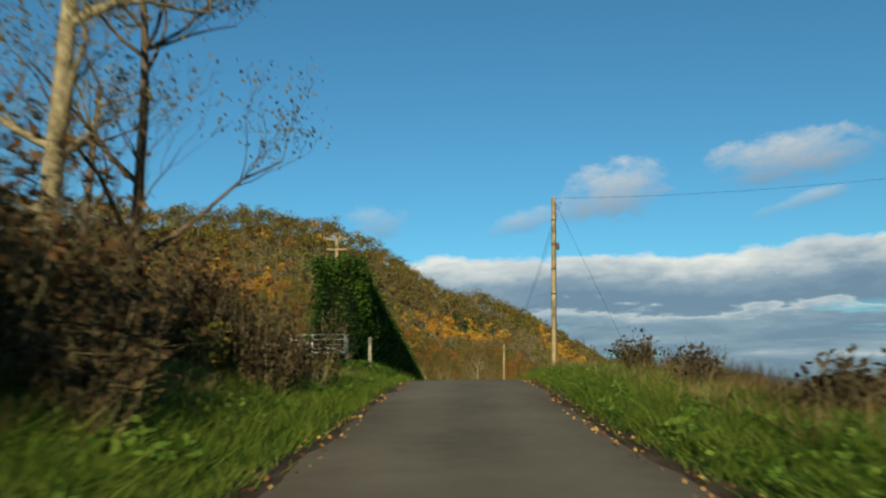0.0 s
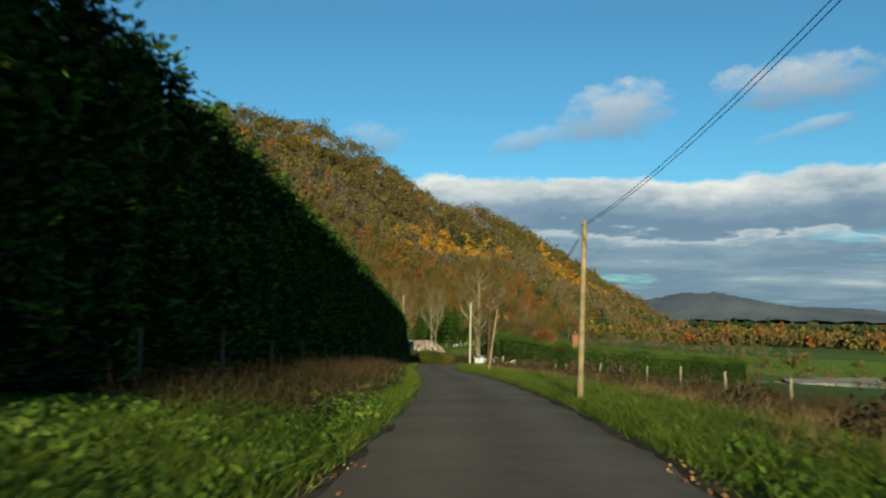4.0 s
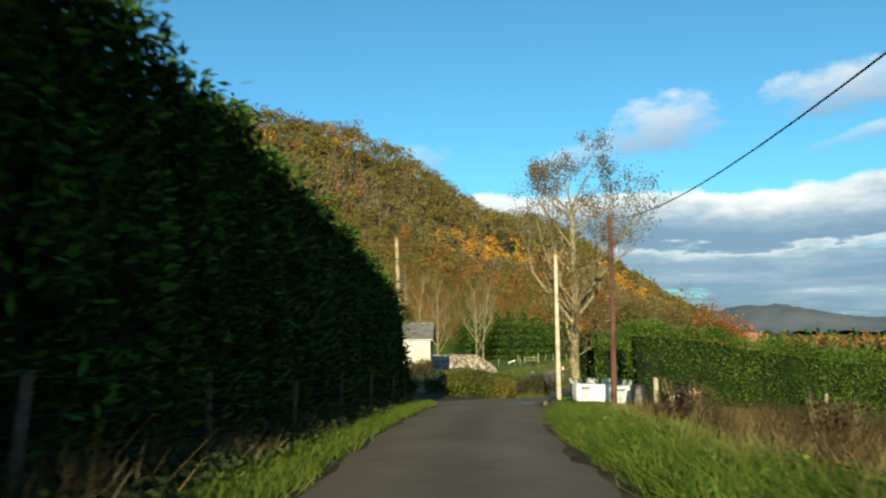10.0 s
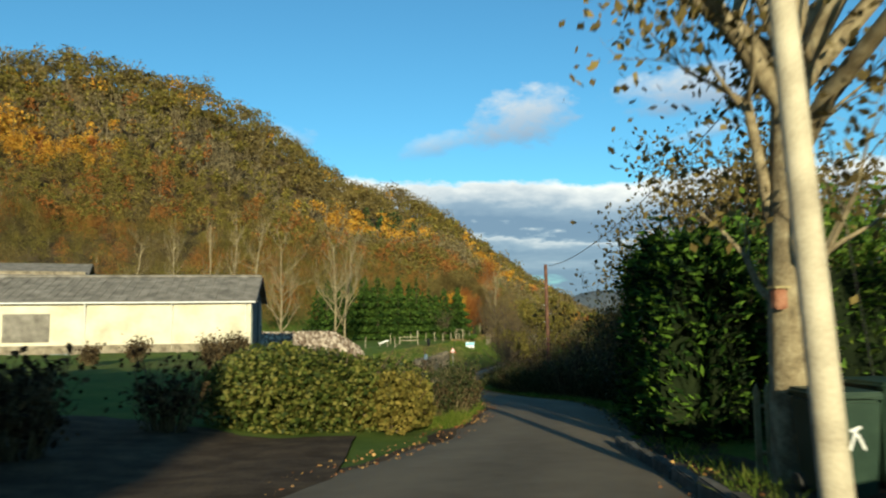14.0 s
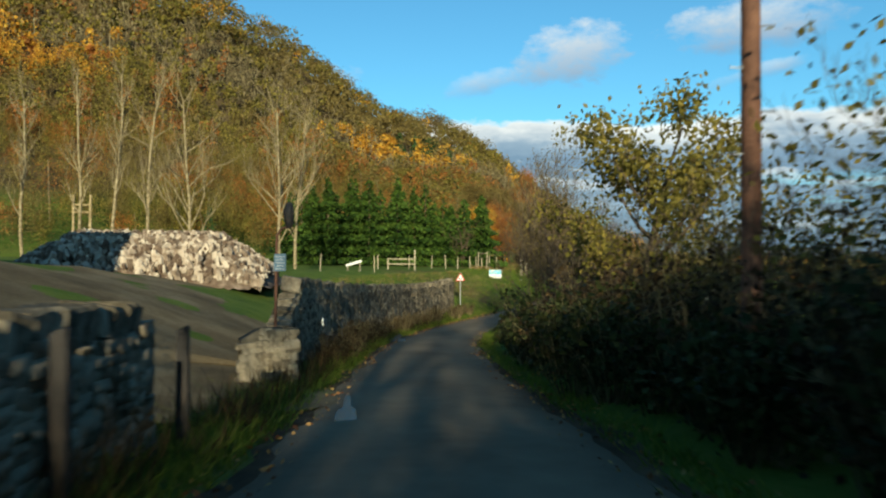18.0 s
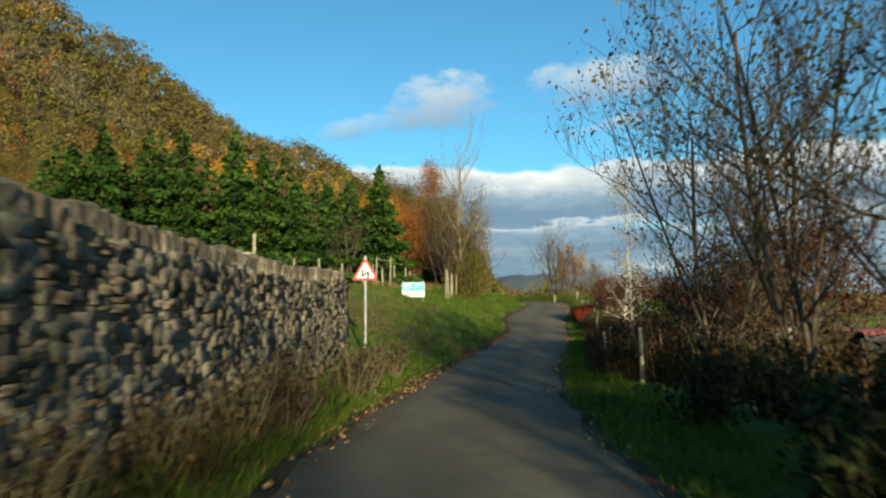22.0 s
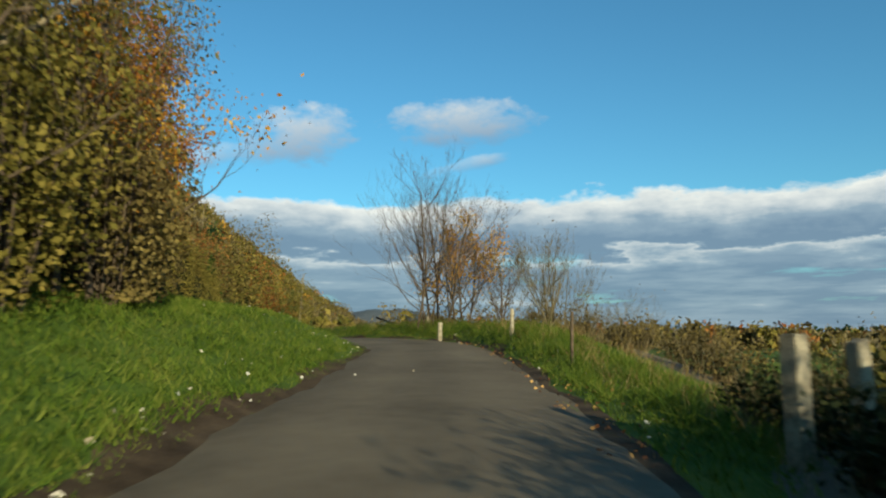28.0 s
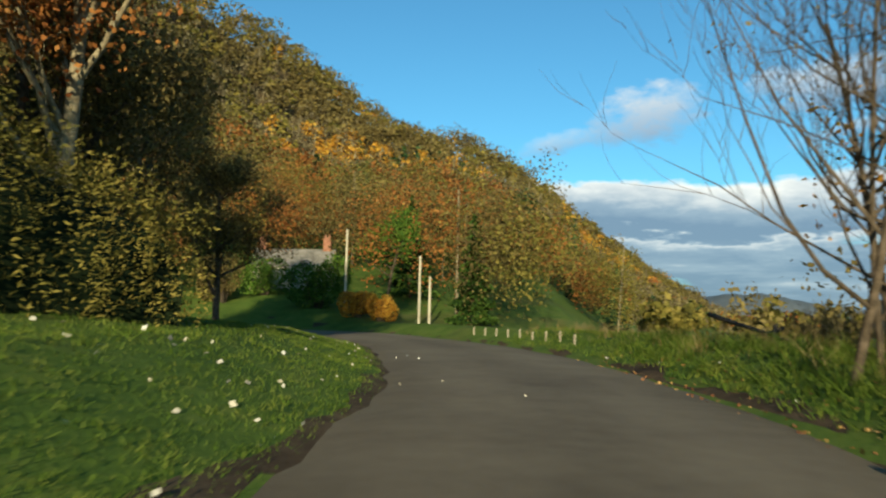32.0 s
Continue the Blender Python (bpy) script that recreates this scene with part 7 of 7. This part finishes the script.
cottage(place(35.0, 337.0, -0.7))
bush("garden_bush", "dark green shrub in front of the cottage", place(33.6, 331.5), 88, (2.4, 1.6, 3.4), M_LEAF_GREEN, 5200, 0.12)
bush("garden_bush", "tall brown shrub beside the cottage", place(30.2, 331.0), 89, (2.4, 1.8, 4.2), M_LEAF_BROWN, 5200, 0.12)
bush("garden_bush", "bright yellow-green clipped shrub by the cottage", place(42.4, 322.5), 85, (1.5, 1.1, 2.1), M_LEAF_GOLD, 3600, 0.1)
bush("garden_bush", "dark green clipped shrub by the cottage", place(38.8, 326.5), 86, (2.6, 1.8, 4.2), M_LEAF_GREEN, 5200, 0.13)
bush("garden_bush", "pale yellow-green rounded shrub at the bend", place(44.2, 321.5), 87, (1.2, 1.0, 1.9), M_LEAF_GOLD, 2600, 0.1)


def broken_rails(at):
    ob = thing("broken_fence", "broken dark timber rails lying crossed on the grass", "fence", at)
    for a, b in (((-1.6, 0, 1.1), (1.7, 0.2, 0.1)), ((-1.2, 0.3, 0.05), (0.6, 0, 0.75)), ((0.2, -0.1, -0.05), (0.35, 0, 0.85)), ((-0.6, 0.2, 0.3), (1.4, 0, 0.35))):
        t = Pile()
        t.tube([a, b], [0.07, 0.06], 5)
        part_mesh("rail_piece", t.mesh("rail_piece", M_DARK_METAL), ob)


broken_rails(place(57.6, 291.0))


# ---- the valley on the right: farm sheds, greenhouse, hedgerow woods ----
def farm_shed(at, sx, sy, h, label, wall, turn=0.0, roof=None):
    ob = thing("farm_shed", label, "shed", at)
    part("wall_block", box_bm(sx, sy, h, (0, 0, h / 2 - 0.2), 0.03), wall, ob)
    for sgn in (-1, 1):
        part("roof_slope", box_bm(sx + 0.6, sy * 0.54, 0.12, (0, sgn * sy * 0.255, h + 0.1), 0.01, Matrix.Rotation(-sgn * radians(16), 4, "X")), roof or M_ROOF, ob)
    for k in range(int(sx / 4)):
        part("doorway", box_bm(1.6, 0.1, h * 0.7, (-sx / 2 + 2 + 4 * k, -sy / 2 - 0.03, h * 0.3), 0.02), M_DOOR_GREY, ob)
    ob.rotation_euler = (0, 0, radians(turn))


farm_shed(place(82, 196), 9, 6, 2.6, "low pale farm shed in the valley field", M_RENDER, 8)
farm_shed(place(93, 200), 14, 7, 3.0, "long grey farm shed in the valley field", M_DOOR_GREY, 4)
farm_shed(place(107, 196), 12, 8, 4.2, "dark timber barn in the valley field", M_DARK_METAL, -6)
farm_shed(place(76, 203), 3, 2.4, 1.8, "small white caravan-like shed in the field", M_WHITE, 0)
farm_shed(place(52, 190), 22, 8, 1.6, "long green polytunnel roof in the field below", M_DOOR_GREY, 3)
farm_shed(place(33, 158), 16, 8, 1.7, "low house with a brown roof behind the garden hedge", M_BRICK, 4)
box_thing("chimney_stack", "short brick chimney stack above the garden hedge", "chimney", (26.4, 156.5, -3.2), [("stack", (0.9, 0.7, 3.0), (0, 0, 1.5), M_BRICK), ("cap", (1.0, 0.8, 0.12), (0, 0, 3.05), M_KERB), ("pot", (0.25, 0.25, 0.35), (0, 0, 3.25), M_BRICK)])
farm_shed(place(46.0, 236.0), 8, 4.5, 1.8, "dark low-roofed outhouse behind the brambles", M_DARK_METAL, -30, M_MORTAR)
farm_shed(place(-26, 214), 16, 10, 8.4, "tall grey-roofed stone barn behind the outbuilding", M_STONE, 12)


def car(at, turn):
    ob = thing("parked_car", "small red car parked below the roadside trees", "car", at)
    bm = box_bm(4.0, 1.65, 0.62, (0, 0, 0.6), 0.12)
    part("body", bm, M_RED, ob)
    cab = box_bm(2.3, 1.5, 0.58, (-0.2, 0, 1.15), 0.1)
    for v in cab.verts:
        if v.co.z > 1.2:
            v.co.x = -0.2 + (v.co.x + 0.2) * 0.78
    part("cabin", cab, M_BLACK, ob)
    part("roof_panel", box_bm(1.6, 1.35, 0.06, (-0.2, 0, 1.45), 0.03), M_RED, ob)
    for sx in (-1.25, 1.25):
        for sy in (-0.8, 0.8):
            t = Pile()
            t.tube([(sx, sy - 0.09, 0.3), (sx, sy + 0.09, 0.3)], [0.3, 0.3], 16)
            part_mesh("wheel", t.mesh("wheel", M_BLACK), ob)
    for sy in (-0.6, 0.6):
        part("headlight", box_bm(0.08, 0.3, 0.15, (1.98, sy, 0.72), 0.03), M_WHITE, ob)
    ob.rotation_euler = (0, 0, radians(turn))


car(place(31.3, 212.7), 70)


def valley_woods():
    """Hedgerow trees and belts of brown woodland across the valley."""
    rng = np.random.default_rng(66)
    belts = [((78, 318), (140, 300), 46, 5, "bare"), ((70, 300), (260, 250), 110, 6, "brown"), ((120, 420), (420, 330), 200, 9, "brown"), ((160, 560), (700, 420), 260, 10, "rust"), ((260, 800), (1200, 600), 330, 12, "pine"), ((300, 950), (1700, 700), 380, 13, "brown"),
             ((90, 190), (220, 120), 60, 6, "bare"), ((150, 180), (500, 60), 130, 9, "brown"), ((60, 262), (110, 235), 30, 4, "bare"), ((200, 330), (600, 160), 200, 9, "rust"), ((400, 260), (1500, 100), 260, 12, "pine"), ((110, 380), (260, 420), 130, 8, "brown"),
             ((90, 430), (300, 560), 200, 9, "olive"), ((170, 180), (900, -300), 260, 10, "brown")]
    piles = {"brown": [], "rust": [], "pine": [], "bare": [], "olive": []}
    for (xa, ya), (xb, yb), n, h, kind in belts:
        for _ in range(n):
            t = rng.uniform()
            x, y = xa + (xb - xa) * t + rng.normal(0, h * 0.9), ya + (yb - ya) * t + rng.normal(0, h * 0.9)
            hh = h * rng.uniform(0.5, 1.15)
            far = math.hypot(x - 20, y - 120)
            close = math.hypot(x - 45, y - 255)
            card = max(0.11, 0.0038 * min(far, close)) if close < 150 else 0.5 + far * 0.0024
            kk = kind if rng.uniform() < 0.7 else ("bare", "brown", "olive", "rust")[rng.integers(0, 4)]
            per = int(min(420, 42 * max(1.0, 150 / close) ** 1.3))
            base = np.array([x, y, float(ground_z(x, y)) - 0.3])
            if kk == "pine":
                v, _ = conifer(rng, hh * 1.2, hh * 0.3, per, card * 1.2)
            else:
                a = rng.normal(size=(per, 3))
                a /= np.linalg.norm(a, axis=1, keepdims=True)
                lump = rng.normal(0, 0.35, (5, 3))
                p = (a * rng.uniform(0.3, 0.75, (per, 1)) + lump[rng.integers(0, 5, per)]) * [hh * 0.36, hh * 0.36, hh * 0.36] + [0, 0, hh * 0.5]
                v, _ = cards(rng, p, card * (0.6 if kk == "bare" else 1), 0.0, 2.4 if kk == "bare" else 1.5, (0, 0, 0.8) if kk == "bare" else None)
            piles[kk].append(v + base)
    for kk, mat in (("brown", M_LEAF_BROWN), ("rust", M_LEAF_RUST), ("pine", M_PINE), ("bare", M_TWIG), ("olive", M_LEAF_OLIVE)):
        v = np.concatenate(piles[kk])
        stuff("valley_wood", v, np.arange(len(v)).reshape(-1, 4), mat, "belts of brown autumn woodland across the valley", "woodland")


valley_woods()

for k, (tx, ty, hw, hh, lf) in enumerate(((35.2, 253.6, 1.3, 3.4, M_LEAF_OLIVE), (36.6, 255.6, 1.5, 4.2, M_LEAF_OLIVE), (37.9, 258.6, 1.4, 3.6, M_LEAF_BROWN), (38.6, 262.4, 1.5, 3.6, M_LEAF_BROWN))):
    bush("thicket_bush", "dense autumn bush at the foot of the bank trees", place(tx, ty), 330 + k, (hw, hw, hh), lf, 5200, 0.07, group="bushes on the bank")
tree("lime_tree", "yellow-green leafy tree above the cottage garden", place(43.8, 333.0), 341, 9.0, 2.6, M_BARK_DARK, M_LEAF_GREEN, 6000, 0.13, cluster=0.4, fork=0.25, limbs=12, girth=0.14)
for k, (tx, ty, hh) in enumerate(((40.2, 239.4, 3.4), (41.1, 241.2, 3.3), (42.4, 240.6, 3.6))):
    tree("hawthorn_tree", "low spreading hawthorn with dark red leaves beside the lane", place(tx, ty), 431 + k, hh * 1.2, 1.9, M_BARK_DARK, M_LEAF_REDDISH, 5200, 0.06, cluster=0.2, fork=0.1, limbs=13, girth=0.06, stems=3, twigs=4, rise=0.6, group="hawthorns beside the lane")
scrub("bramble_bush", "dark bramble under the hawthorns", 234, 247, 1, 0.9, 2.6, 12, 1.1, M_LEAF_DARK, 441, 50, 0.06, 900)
# the dark leaves here stand in for the shadow over the verge
scrub("bramble_bush", "low bramble at the foot of the fence posts, coloured dark for shade", 245, 251.5, 1, 1.1, 2.4, 10, 0.75, M_LEAF_DARK, 442, 50, 0.05, 900)
for k, (tx, ty, hh) in enumerate(((29.8, 215.2, 3.2), (30.8, 217.0, 3.4), (29.2, 212.6, 3.4), (31.6, 219.6, 2.6))):
    tree("hawthorn_tree", "thick hawthorn with dull red leaves overhanging the verge", place(tx, ty), 461 + k, hh * 1.2, 1.9, M_BARK_DARK, M_LEAF_REDDISH, 3800, 0.055, cluster=0.16, fork=0.1, limbs=13, girth=0.06, stems=3, twigs=4, rise=0.9, group="hawthorns over the verge")
tree("alder_tree", "tall bare alder with dense fine twigs", place(29.6, 213.2), 186, 9.5, 3.0, M_BARK_DARK, M_LEAF_REDDISH, 700, 0.055, cluster=0.12, fork=0.12, limbs=15, girth=0.09, stems=3, twigs=5, rise=1.2, group="alders by the lane")
for k, (tx, ty, hh) in enumerate(((45.2, 244.8, 3.6), (47.6, 242.4, 3.3), (48.8, 240.6, 3.2))):
    tree("hawthorn_tree", "dark bare spreading hawthorn beyond the fence", place(tx, ty), 351 + k, hh, 1.9, M_BARK_DARK, M_BERRY, 260, 0.04, cluster=0.1, fork=0.15, limbs=12, girth=0.06, stems=2, twigs=4, rise=0.6, group="hawthorns beyond the fence")
